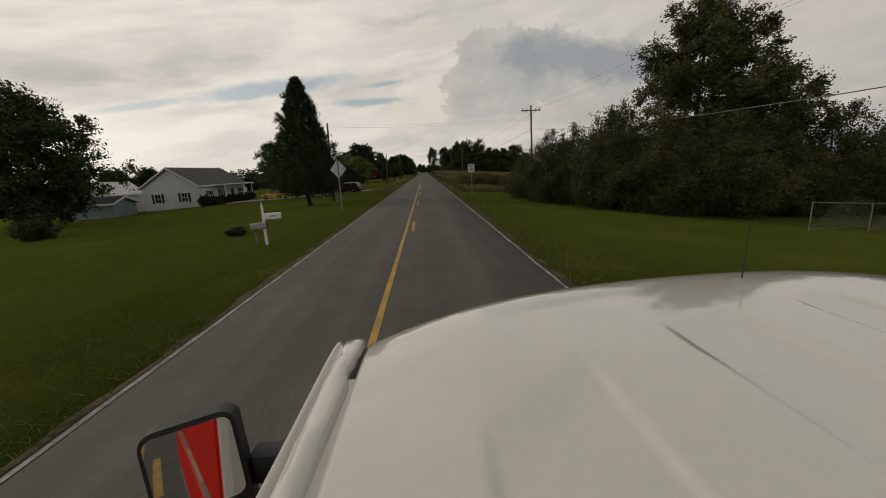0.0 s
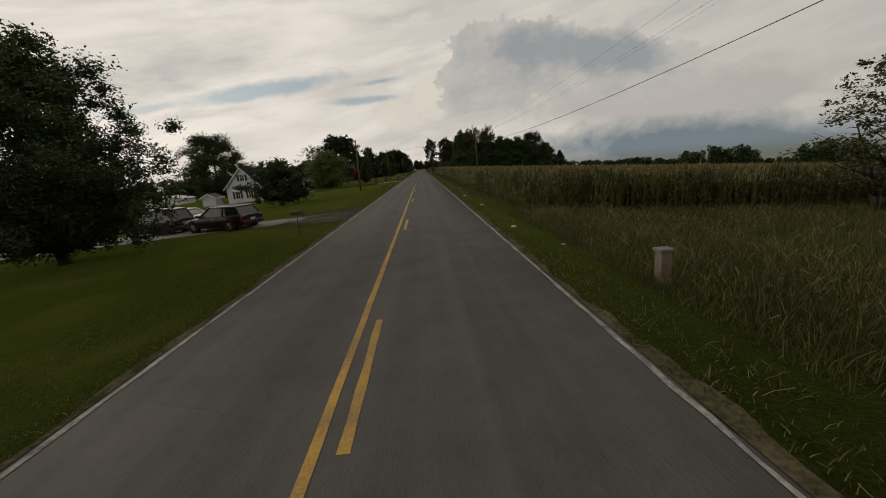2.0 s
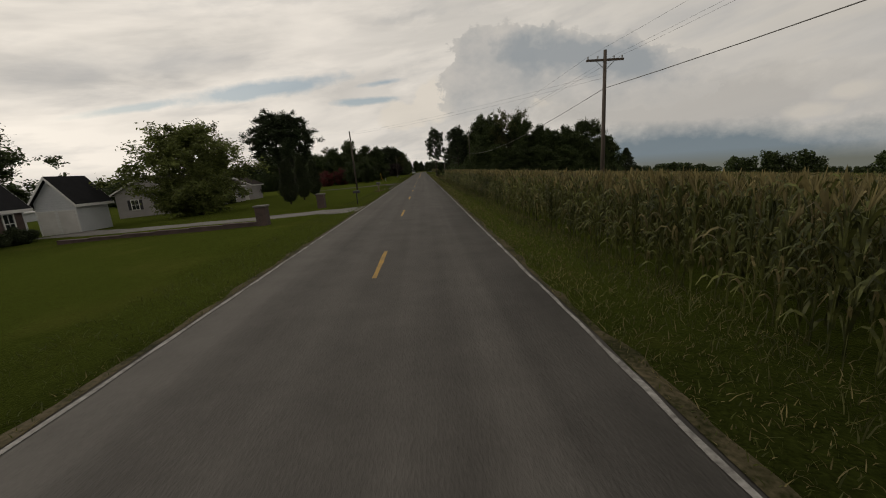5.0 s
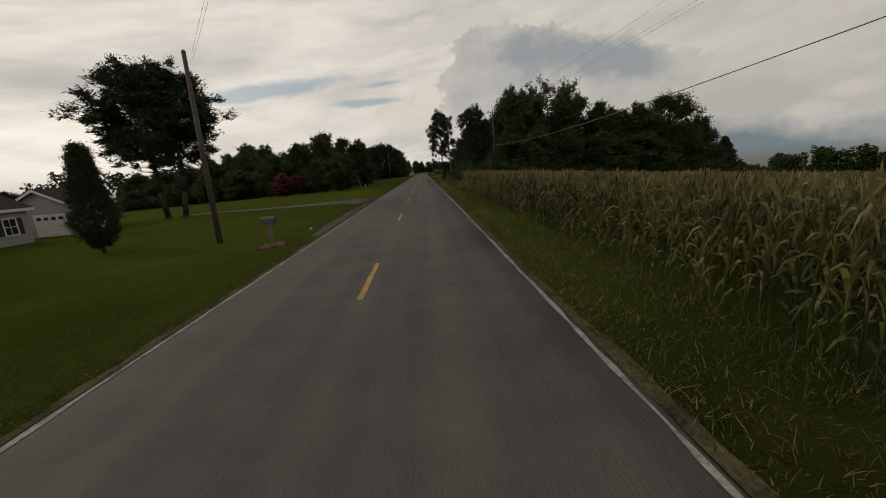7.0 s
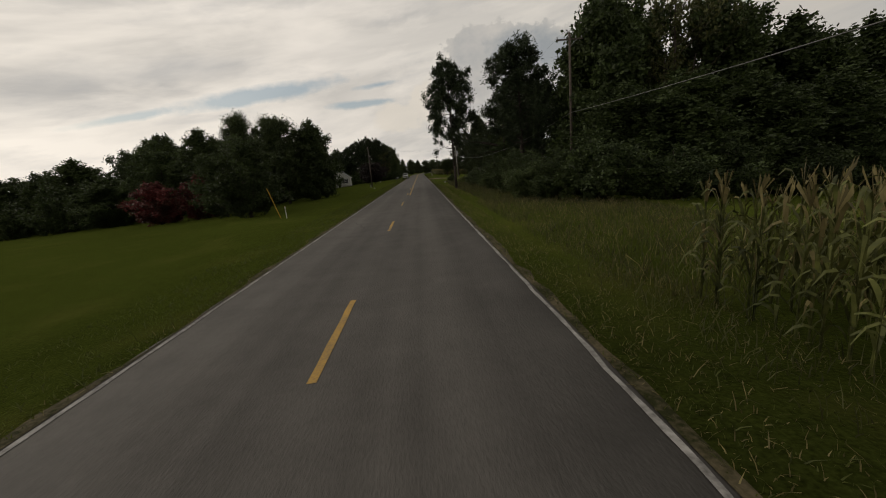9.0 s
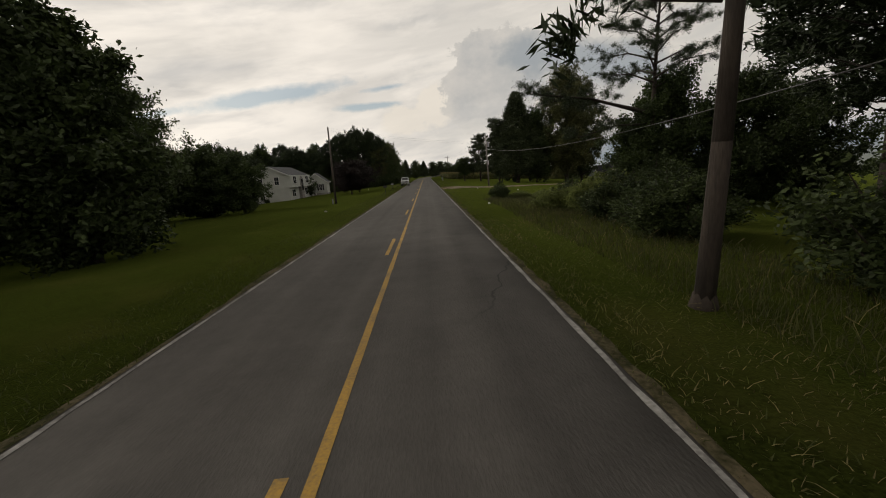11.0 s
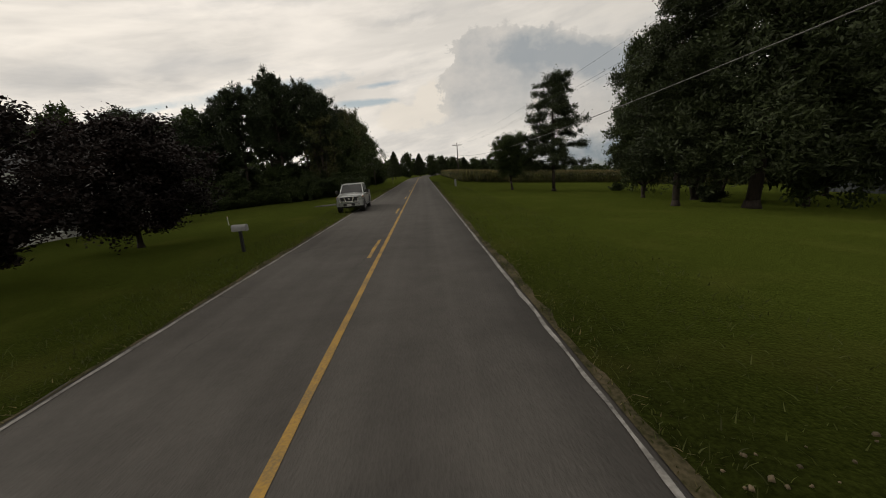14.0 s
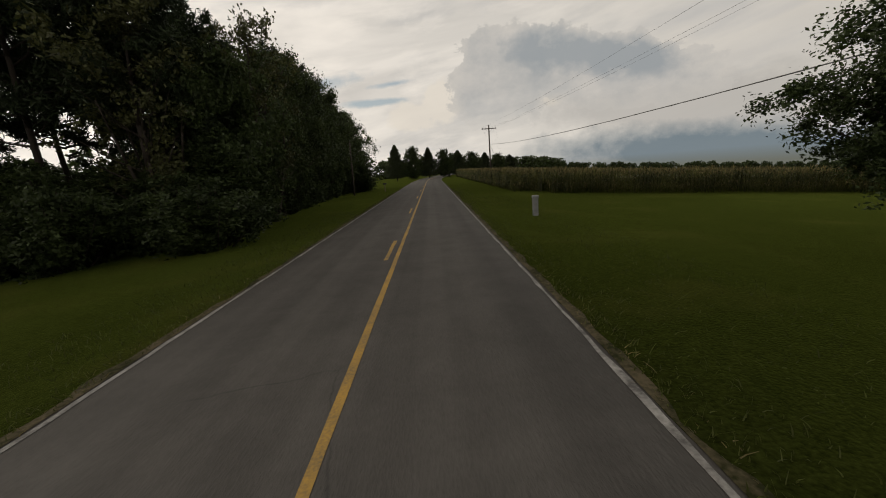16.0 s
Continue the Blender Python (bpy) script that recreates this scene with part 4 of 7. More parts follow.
        for k in range(260):
            u = 0.07 + 0.92 * (k + rng.uniform()) / 260
            reach = 1.12 * math.sin(min(1.0, u * 3.0) * 1.57) * (1.06 - u) ** 0.62 * rng.uniform(0.85, 1.05)
            an, d = k * 2.4, rng.uniform(0.3, 1) ** 0.5
            cs.append((math.cos(an) * reach * d, math.sin(an) * reach * d, H * u * 0.95))
            ws.append((math.cos(an) * 0.4, math.sin(an) * 0.4, 1.2))
            rs.append(rng.uniform(0.22, 0.36))
        pts, way = sprigs(rng, cs, ws, rs, 16, 17, 1.0, 0.5)
    else:
        # bushes: many stems from the ground, uneven top
        H, W = {"bush": (3.2, 4.6), "near_bush": (3.2, 4.6), "thicket_bush": (3.2, 4.6), "hedge_bush": (1.3, 1.8), "vine_bush": (2.2, 3.8)}[kind]
        stems = {"bush": 30, "near_bush": 44, "thicket_bush": 50, "hedge_bush": 26, "vine_bush": 38}[kind]
        cs, ws, rs = [], [], []
        for k in range(stems):
            an = k * 2.4 + rng.normal() * 0.3
            tilt = ((k + 0.5) / stems) ** 0.6
            clip = 1.0 if kind != "hedge_bush" else 0.0
            ht = H * (0.97 - 0.55 * tilt ** 2) * (1 + clip * rng.uniform(-0.28, 0.10) * (1.9 if kind == "thicket_bush" else 1.0))
            rad = W * 0.44 * tilt * (1 + clip * rng.uniform(-0.2, 0.14))
            p0, p1 = np.array((math.cos(an) * rad * 0.3, math.sin(an) * rad * 0.3, 0.0)), np.array((math.cos(an) * rad, math.sin(an) * rad, ht))
            tube(bm, p0 - (0, 0, 0.1), p1, 0.010 * H, 0.003 * H, 4, False)
            n = 5 if kind not in ("near_bush", "thicket_bush") else 6
            for q in range(n):
                t = 0.12 + 0.88 * (q + rng.uniform(0.2, 1)) / n
                cs.append(p0 + (p1 - p0) * t + rng.normal(size=3) * W * 0.035)
                ws.append((p1 - p0) / H + (math.cos(an) * 0.6, math.sin(an) * 0.6, 0.0))
                rs.append(W * rng.uniform(0.07, 0.14))
        pts, way = sprigs(rng, cs, ws, rs, *((13, 15) if kind == "thicket_bush" else (11, 12)), 0.9, 0.4)
        pts[:, 2] = np.maximum(pts[:, 2], 0.03)
        leaf = {"bush": "leaf", "near_bush": "leaf_oak", "thicket_bush": "leaf_olive", "hedge_bush": "cedar_leaf", "vine_bush": "leaf_willow"}[kind]
        size = {"bush": 0.085, "near_bush": 0.058, "thicket_bush": 0.042, "hedge_bush": 0.04, "vine_bush": 0.055}[kind]
    v, f = leaf_quads(rng, pts, size, asp, droop, way, bias)
    H = float(np.percentile(v[:, 2], 99.9))
    W = 2.0 * float(np.percentile(np.hypot(v[:, 0], v[:, 1]), 98.5))
    return bm, v, f, leaf, bark, H, W


NAMES = {"oak": "oak_tree", "maple": "maple_tree", "lawn_tree": "lawn_tree", "standard_tree": "lawn_tree", "shade_tree": "lawn_tree", "plum": "plum_tree", "red_myrtle": "crepe_myrtle", "willow_tree": "willow_tree", "lacy_tree": "sparse_tree",
         "myrtle": "crepe_myrtle", "pine": "pine_tree", "cedar": "cedar_tree", "open_cedar": "cedar_tree", "column_tree": "columnar_tree", "wood_tree": "woodland_tree", "bush": "bush", "near_pine": "pine_tree", "hedge_bush": "hedge_bush", "vine_bush": "bush", "near_bush": "bush", "thicket_bush": "bush"}


def plant(kind, x, y, h, w, label, category="tree", group="", turn=None, z=None):
    """Plants one: h metres tall, w wide, on the ground at x, y."""
    turn = random.Random(int(x * 31 + y * 17)).uniform(0, 360) if turn is None else turn
    z = gz(x, y) - 0.05 if z is None else z
    if kind not in PROTO:
        bm, v, f, leaf, bark, H, W = plant_parts(kind)
        ob = thing(NAMES[kind], label, category)
        part("trunk" if category == "tree" else "stem", bm, bark, ob, smooth=True)
        mesh_part("crown" if category == "tree" else "foliage", v, f, leaf, ob)
        PROTO[kind] = (ob, H, W)
        ob.matrix_basis = pose(x, y, z, 0, 0, turn) @ Matrix.Diagonal((w / W, w / W, h / H, 1))
        first = ob
    else:
        src, H, W = PROTO[kind]
        s = src.scale
        first = copy_thing(src, pose(x, y, z, 0, 0, turn) @ Matrix.Diagonal((w / W / s[0], w / W / s[1], h / H / s[2], 1)))
    for key in ("group", "label", "category"):
        if key in first:
            del first[key]
    return tagged(first, label, category, group)


DARK = "dark green broadleaf tree with a dense crown"
# first houses, on the left of the road
plant("lawn_tree", -39.8, 41, 14.0, 13.2, "large dark pine-like shade tree on the lawn")
plant("bush", -27.3, 27.0, 1.9, 2.6, "dark rounded shrub on the lawn", "bush")
plant("cedar", -11.2, 36.8, 11.6, 7.2, "tall dark conical cedar tree on the lawn")
plant("shade_tree", -16.3, 55.4, 9.8, 10.2, "round-crowned lawn tree with a short trunk")
plant("myrtle", -16.5, 83.2, 5.3, 7.8, "low spreading multi-stemmed tree on the lawn")
plant("oak", -51, 136, 16.5, 17, "large dark shade tree behind a white house")
plant("willow_tree", -23.0, 135, 9.2, 11.7, "light green round willow-like tree beside a house")
for x, y, h in [(-134, 172, 15), (-126, 180, 15), (-150, 168, 14), (-146, 182, 13)]:
    plant("wood_tree", x, y, h, 15, DARK, group="trees across the lawns")
for i, (x, y, h) in enumerate([(-14.6, 137.8, 5.0), (-15.2, 144.6, 6.0), (-15.7, 151.7, 5.4)]):
    plant("column_tree", x, y, h, 2.0, "narrow dark columnar evergreen on the lawn", group="row of columnar evergreens")
plant("lacy_tree", -31, 152.5, 12.5, 9.5, "tall sparse yellow-green tree with thin foliage")
plant("pine", -29.9, 178.2, 17.3, 13, "tall dark loblolly pine with bare lower trunk", group="pair of lawn pines", turn=40)
plant("pine", -26.7, 176.3, 16.6, 12, "tall dark loblolly pine with bare lower trunk", group="pair of lawn pines", turn=170)
# the tree line beyond the open lawn
for x, y, h, w, k in [(-84, 250, 10.5, 12, "wood_tree"), (-74, 246, 10.5, 12, "wood_tree"), (-65, 243, 10.5, 10, "wood_tree"), (-57, 240, 11.5, 11, "wood_tree"), (-49, 242, 12, 10, "lawn_tree"), (-42, 240, 13.5, 10, "wood_tree"), (-30.2, 230, 12, 9, "wood_tree"),
                      (-24.7, 230, 13.6, 9.5, "oak"), (-18.8, 229, 12.2, 8.5, "oak"), (-15.2, 231.6, 11.6, 7.5, "wood_tree"), (-22.5, 262, 7.5, 7.5, "lawn_tree"), (-28, 264, 9, 8.5, "wood_tree"), (-35, 263, 10.5, 9, "wood_tree"), (-44, 260, 13, 10, "lawn_tree"), (-36, 229, 10, 10, "lawn_tree"), (-66, 236, 6, 9, "bush"), (-46, 231, 7.5, 9, "wood_tree"), (-55, 233, 7, 8, "bush"), (-97, 243, 8.0, 13, "wood_tree"), (-106, 234, 8.5, 13, "wood_tree"), (-115, 225, 9.5, 14, "wood_tree"), (-124, 214, 10.5, 14, "wood_tree"), (-22.6, 237.5, 10, 8.5, "wood_tree"), (-41, 233, 6, 8, "bush")]:
    plant(k, x, y, h, w, "dark green tree in a dense tree line", group="tree line")
for i in range(8):
    plant("bush", -90 + 6.6 * i, 247 - 0.8 * i, 4.2, 9, "dark undergrowth below a tree line", "bush", group="tree line undergrowth")
plant("bush", -35.5, 173.5, 4.2, 6, "dark shrub beside the pines", "bush")
plant("red_myrtle", -30.5, 218.5, 5.0, 6.5, "crepe myrtle covered in dull red blossom", group="red crepe myrtles")
plant("red_myrtle", -25.6, 219.5, 5.4, 6.8, "crepe myrtle covered in dull red blossom", group="red crepe myrtles")
plant("lawn_tree", -15.8, 209, 7.6, 7.8, "dark rounded tree at the edge of a lawn")
plant("lawn_tree", -21.5, 216, 7.0, 7.0, "dark rounded tree at the edge of a lawn")
# lawn before the two-storey house
for x, y, h, w, k in [(-46.5, 286.5, 12.5, 11, "lawn_tree"), (-54, 288, 13, 12, "lawn_tree"), (-39.5, 288, 12.5, 9, "lawn_tree"), (-66, 268, 15, 10, "oak"), (-60, 276, 15, 12, "oak"), (-45, 283, 17.5, 11, "lacy_tree"), (-66, 300, 13, 13, "wood_tree"), (-56, 262, 17, 11, "pine"), (-70, 284, 13, 12, "wood_tree"), (-62, 292, 5, 8, "bush"), (-50, 294, 4, 7, "bush"), (-52, 252, 15, 10, "wood_tree"), (-28.5, 252, 16.5, 11, "oak"), (-36, 257, 14.5, 10, "lawn_tree")]:
    plant(k, x, y, h, w, "dark lawn tree near a two-storey house", "tree" if k != "bush" else "bush")
plant("plum", -13.8, 287.0, 6.4, 8.2, "low wide dark purple-leaved plum tree", group="plum trees")
plant("plum", -13.6, 294.6, 6.6, 8.0, "low wide dark purple-leaved plum tree", group="plum trees")
# pine wood on the left near the end
rngw = random.Random(11)
for x, y, h, w in [(-13.2, 333, 15.2, 7.0), (-16.6, 337, 18.0, 8), (-19.4, 332.5, 18.4, 8), (-22.5, 337.5, 18.2, 7.5), (-25.0, 333, 17.2, 8), (-28.6, 336, 15.6, 8), (-31.5, 329.5, 12.6, 8), (-35.5, 332, 13.2, 8.5), (-40, 328.5, 12.8, 8.5), (-44.5, 331, 12.6, 8.5),
                   (-49, 327.5, 12.4, 8), (-17.6, 347, 16.5, 8), (-24, 346, 16.5, 8), (-14.2, 352, 16, 7.5)]:
    plant("pine", x, y, h, w, "tall dark pine in a pine wood", group="pine wood")
for i in range(10):
    u = i / 9
    plant("wood_tree", -10.5 - 23 * u + rngw.uniform(-.8, .8), 333 - 10 * u + rngw.uniform(-1, 1), rngw.uniform(3.8, 5.6), rngw.uniform(4.5, 6.0), "dark leafy tree at the edge of a wood", group="wood edge")
plant("lacy_tree", -10.2, 338.0, 13.4, 7.5, "tall thin-leaved tree at the edge of a wood", group="wood edge")
plant("lacy_tree", -13.0, 331.5, 12.0, 8.0, "tall thin-leaved tree at the edge of a wood", group="wood edge")
for x, y, h in [(-21, 343, 6), (-24, 338, 5), (-27.5, 340, 6), (-19, 336.5, 5)]:
    plant("wood_tree", x, y, h, 6.5, "dark leafy tree inside a wood", group="wood edge")
for x, y, h, w in [(-11.2, 334.5, 10.5, 7.5), (-11.4, 342.5, 12.4, 8.5), (-12.2, 350, 14.2, 9.5), (-13.0, 359, 15, 10), (-13.6, 369, 14.5, 10), (-13.6, 379, 13.5, 9.5)]:
    plant("lawn_tree" if h < 12 else "oak", x, y, h, w, "leafy tree at the edge of a wood by the road", group="wood edge")
for i in range(12):
    plant("wood_tree", -13.5 - 3.2 * i, 349 + rngw.uniform(-2, 2) - 0.6 * i, rngw.uniform(5.4, 7.2), 6.4, "dark leafy tree inside a wood", group="wood edge")
for i in range(10):
    plant("wood_tree", -17 - 3.0 * i, 340 + rngw.uniform(-1.5, 1.5) - 0.5 * i, rngw.uniform(3.4, 4.8), 5.5, "dark leafy tree inside a wood", group="wood edge")
for i in range(6):
    plant("bush", -11.6 - 0.5 * i, 337.5 + 6.4 * i, 3.4, 4.6, "dark undergrowth shrub at the edge of a wood", "bush", group="undergrowth")
for i in range(14):
    plant("bush", -9.0 - 2.6 * i, 329.0 + rngw.uniform(-1.5, 1.5) - 0.45 * i, rngw.uniform(2.6, 4.0), 5.0, "dark undergrowth shrub at the edge of a wood", "bush", group="undergrowth")
# behind the two-storey house
for i in range(15):
    x, y = -34 - 4.4 * i + rngw.uniform(-1, 1), 334 - 0.3 * i + rngw.uniform(-3, 3)
    plant("pine" if i % 3 else "wood_tree", x, y, rngw.uniform(14.5, 17.5), rngw.uniform(8.5, 10.5), "dark tree in the wood behind a house", group="wood behind house")
    plant("wood_tree", x + 1, y - 7, rngw.uniform(6, 8.5), rngw.uniform(6.5, 8), "dark leafy tree behind a house", group="wood behind house")

# right of the road: overgrown thicket and tall tree at the start
plant("maple", 18.4, 25, 13.2, 9.5, "tall leafy tree rising out of a thicket")
plant("oak", 24.0, 26, 9.8, 9.0, "tall leafy tree rising out of a thicket")
for x, y, h, w in [(9.6, 27.5, 5.2, 5.2), (11.4, 23.5, 6.0, 6.0), (13.5, 20.6, 5.6, 6.0), (16.5, 20.0, 5.4, 6.5), (20.5, 20.5, 4.6, 6.5), (8.9, 32.5, 3.8, 4.6), (10.8, 35.5, 4.6, 5.0), (25, 22, 6.5, 7), (30, 22, 6.8, 8), (36, 23, 7, 8), (14, 27, 7, 6), (16.4, 31.5, 7.2, 6.0), (13.8, 34.6, 6.5, 5.2), (14.6, 38.0, 5.4, 4.8)]:
    plant("thicket_bush", x, y, h, w, "overgrown leafy thicket shrub", "bush", group="roadside thicket")
plant("lacy_tree", 14.6, 43.2, 5.8, 7.2, "sparse sapling at the end of a thicket")
plant("lacy_tree", 20.0, 53.2, 6.6, 6.2, "sparse sapling at the end of a thicket")
plant("hedge_bush", -9.6, 19.0, 0.5, 1.0, "small weedy shrub on the lawn", "bush")
for x, y, h, w in ((17.5, 239.5, 9, 7), (15.2, 239.0, 6.2, 5.6), (20.8, 237.0, 8.5, 7), (25.5, 238, 8, 7)):
    plant("lawn_tree", x, y, h, w, "dark tree at the end of a wood", group="end of the wood")
# wood on the right beyond the corn
WOODR = [(11.6, 212, 15.2, 7.0, "pine"), (18.5, 208, 17.6, 9.5, "wood_tree"), (24.5, 207, 19.5, 9, "lacy_tree"), (23, 211, 18, 10, "wood_tree"), (29.5, 208, 17.6, 10.5, "wood_tree"), (36, 207, 15.0, 10.5, "wood_tree"),
         (43, 207, 14.8, 11, "wood_tree"), (50, 207, 16.8, 13, "oak"), (56.5, 208, 12.2, 8.5, "wood_tree"), (63.0, 209, 9, 6.5, "cedar"), (17, 202.5, 8.5, 7.5, "wood_tree"), (21, 200.5, 9, 8, "wood_tree"), (26.5, 200, 8.5, 8.5, "wood_tree"), (33, 200.5, 9, 9, "wood_tree"),
         (41, 200.5, 9, 10, "wood_tree"), (48.5, 203, 9, 10, "wood_tree"), (54, 205, 8.5, 8, "wood_tree")]
WOODB = [(15, 224, 14, 8, "pine"), (19, 228, 14, 8, "pine"), (24, 220, 15.5, 10, "wood_tree"), (32, 220, 15.5, 10, "wood_tree"), (42, 220, 15, 11, "wood_tree"), (52, 220, 14, 11, "wood_tree"), (31.0, 213, 20.6, 11, "lacy_tree"), (20, 215, 15.5, 8, "pine")]
for x, y, h, w, k in WOODR + WOODB:
    plant(k, x, y, h, w * 1.08, "dark woodland tree beyond the corn field", group="wood beyond the corn")
for i in range(10):
    plant("bush", 12.5 + 4.7 * i, 196.5 + rngw.uniform(-1, 1) + 0.25 * i, rngw.uniform(3.4, 4.8), 6.2, "dark undergrowth shrub below woodland trees", "bush", group="undergrowth")
plant("pine", 5.2, 219.5, 15.4, 6.4, "tall roadside pine with layered branches", turn=20)
plant("near_pine", 15.8, 238.6, 15.5, 17.5, "large roadside pine with branches over the verge", turn=0)
for x, y, h, w in [(9.2, 199, 3.4, 5), (9.8, 206, 4.0, 5), (9.5, 213, 3.6, 5), (9.5, 219, 3.5, 5), (9.0, 226, 2.6, 4.0), (9.8, 231, 2.3, 4.2), (14.5, 236, 3.4, 4.6)]:
    plant("near_bush", x, y, h, w, "dense roadside shrub at the edge of a wood", "bush", group="roadside shrubs")
for x, y, h, w, k in [(6.9, 246.0, 1.5, 1.9, "near_bush"), (8.6, 236.2, 1.5, 3.4, "vine_bush"), (10.2, 238.4, 1.9, 3.2, "near_bush"), (11.8, 236.4, 2.4, 3.6, "vine_bush"), (12.6, 239.6, 1.6, 3.4, "vine_bush"), (14.4, 238.8, 2.6, 3.6, "near_bush"),
                      (15.6, 241.2, 1.5, 3.8, "vine_bush"), (17.6, 239.6, 2.4, 4.0, "near_bush"), (18.8, 242.0, 1.4, 3.8, "vine_bush"), (21, 241, 2.0, 4.0, "near_bush"), (23.4, 242.4, 1.5, 4.0, "vine_bush"), (27, 243, 1.8, 4.6, "near_bush"), (9.6, 234.0, 2.2, 3.0, "vine_bush"), (8.6, 246.4, 0.7, 2.4, "vine_bush"), (10.6, 246.0, 0.8, 2.6, "vine_bush"), (12.8, 246.4, 0.7, 2.8, "vine_bush"), (15.4, 246.2, 0.8, 3.0, "vine_bush"), (18.2, 246.6, 0.8, 3.2, "vine_bush")]:
    plant(k, x, y, h, w, "tangled leafy shrub at the end of a wood", "bush", group="tangle at the wood's end")
# trees round the teal house and along the right lawn
for x, y, h, w, k in [(17.2, 298.5, 14.0, 8.5, "open_cedar"), (21.0, 297, 19.0, 13.0, "cedar"), (25.5, 298, 16.0, 10, "lawn_tree"), (31.6, 296, 24.0, 14.8, "maple"), (37.0, 301, 17, 11, "oak"), (21.8, 303.0, 14.5, 9.0, "lacy_tree"), (19.2, 305.5, 12.6, 6.4, "oak"), (26.2, 306.0, 14.0, 9.0, "lacy_tree"), (37, 307, 13, 9, "oak")]:
    plant(k, x, y, h, w, "large dark tree shading a house's lawn", group="trees round a house")
plant("standard_tree", 11.5, 319.4, 6.5, 5.9, "small round-crowned tree on a bare trunk")
plant("open_cedar", 15.6, 316.8, 12.4, 8.0, "open-branched cedar with drooping boughs")
plant("open_cedar", 25.8, 316.5, 13.4, 9.2, "open-branched cedar with drooping boughs")
plant("bush", 23.0, 317.0, 1.1, 1.7, "small dark shrub below a cedar", "bush")
plant("hedge_bush", 21.5, 301, 1.6, 1.9, "small dark shrub on the lawn", "bush")
# row of small trees where the road bends
for i in range(9):
    plant("lawn_tree" if i % 2 else "cedar", -10 + 5.0 * i, 430 + 3.0 * i, 11.0 - 0.6 * i, 6.6, "small dark tree in a row along the road's bend", group="trees along the bend", z=gz(0) - 0.3)
for i in range(10):
    plant("wood_tree", -12 - 5 * i, 374 + 6 * i, 6 + 1.2 * (i % 3), 8, "dark woodland tree beside the road", group="woods by the bend")


# far woods, one band of crowns on each side
def far_woods(name, path, seed, h0, h1, label, step=2.8):
    rng = np.random.default_rng(seed)
    cs, rs = [], []
    for (xa, ya), (xb, yb) in zip(path, path[1:]):
        d = math.hypot(xb - xa, yb - ya)
        for k in range(int(d / step)):
            u = rng.uniform()
            x, y = xa + (xb - xa) * u + rng.normal() * 3, ya + (yb - ya) * u + rng.normal() * 5
            h = rng.uniform(h0, h1)
            for q in range(4):
                cs.append((x + rng.normal() * 1.6, y, gz(x) + h * (0.18 + 0.21 * q)))
                rs.append(np.array([4.4 - q * 0.45, 4.4 - q * 0.45, h * 0.22]))
    pts = clump_points(rng, cs, rs, 70, 0.7)
    v, f = leaf_quads(rng, pts, 0.8, 0.75)
    ob = mesh_part(name, v, f, "leaf")
    return tagged(ob, label, "woods", kind="stuff")


far_woods("far_woods", [(30, 760), (200, 790), (420, 760), (700, 700), (900, 560)], 3, 8, 12, "dark tree line on the far side of the fields")
for k, (xa, ya, xb, yb) in enumerate([(205, 420, 232, 408), (246, 396, 262, 388), (268, 380, 300, 356), (312, 345, 345, 310), (352, 300, 385, 240)]):
    far_woods("far_woods", [(xa, ya), (xb, yb)], 40 + k, (7, 10, 13, 13, 13)[k], (10, 14, 19, 20, 20)[k], "dark clump of trees across the corn field", 2.0)
far_woods("far_woods", [(-60, 520), (-110, 380), (-170, 300), (-260, 240), (-300, 120), (-280, -40)], 5, 12, 19, "dark tree line behind the houses")
far_woods("far_woods", [(-60, 520), (-10, 540), (60, 560), (110, 640)], 6, 8, 12, "dark tree line beyond the road's bend")

# ---- corn, weeds and grass ----
def corn_plant(rng, leaves, segs, low):
    """One corn plant: a stalk and arching leaves, then its tassel. Quads only."""
    v, f, tv, tf = [], [], [], []

    def quad(a, b, c, d, vv, ff):
        k = len(vv)
        vv.extend((a, b, c, d))
        ff.append((k, k + 1, k + 2, k + 3))
    H = 1.75
    for an in (0.3, 1.87):
        c, s = math.cos(an) * 0.019, math.sin(an) * 0.019
        quad((-c, -s, low), (c, s, low), (c * 0.6, s * 0.6, H), (-c * 0.6, -s * 0.6, H), v, f)
    for k in range(leaves):
        z = low + 0.15 + (H - low - 0.25) * (k + rng.uniform(0, 0.6)) / leaves
        an = (k % 2) * math.pi + rng.normal() * 0.7
        ln = rng.uniform(0.20, 0.42) * (1.0 if z < 1.4 else 0.7)
        rise = rng.uniform(0.30, 0.95)
        fall = rng.uniform(-0.15, 0.30)
        wide = rng.uniform(0.018, 0.036)
        ca, sa = math.cos(an), math.sin(an)
        prev, withered = None, rng.uniform() < (0.20 if z < 0.7 else 0.07)
        for i in range(segs + 1):
            u = i / segs
            r = ln * u
            h = z + rise * 1.6 * u - (rise * 1.3 + fall) * u * u
            w = wide * (0.6 + 1.3 * u - 1.9 * u * u + 0.02)
            p, q = (ca * r - sa * w, sa * r + ca * w, h), (ca * r + sa * w, sa * r - ca * w, h + 0.02)
            if prev:
                quad(prev[0], prev[1], q, p, *((tv, tf) if withered else (v, f)))
            prev = (p, q)
    for k in range(5):
        an = rng.uniform(0, 6.28)
        d = rng.uniform(0.05, 0.16)
        quad((0, 0, H - 0.05), (0.012, 0.012, H - 0.05), (math.cos(an) * d + 0.01, math.sin(an) * d, H + rng.uniform(0.2, 0.36)), (math.cos(an) * d - 0.01, math.sin(an) * d, H + 0.2), tv, tf)
    return np.array(v), np.array(f), np.array(tv), np.array(tf)


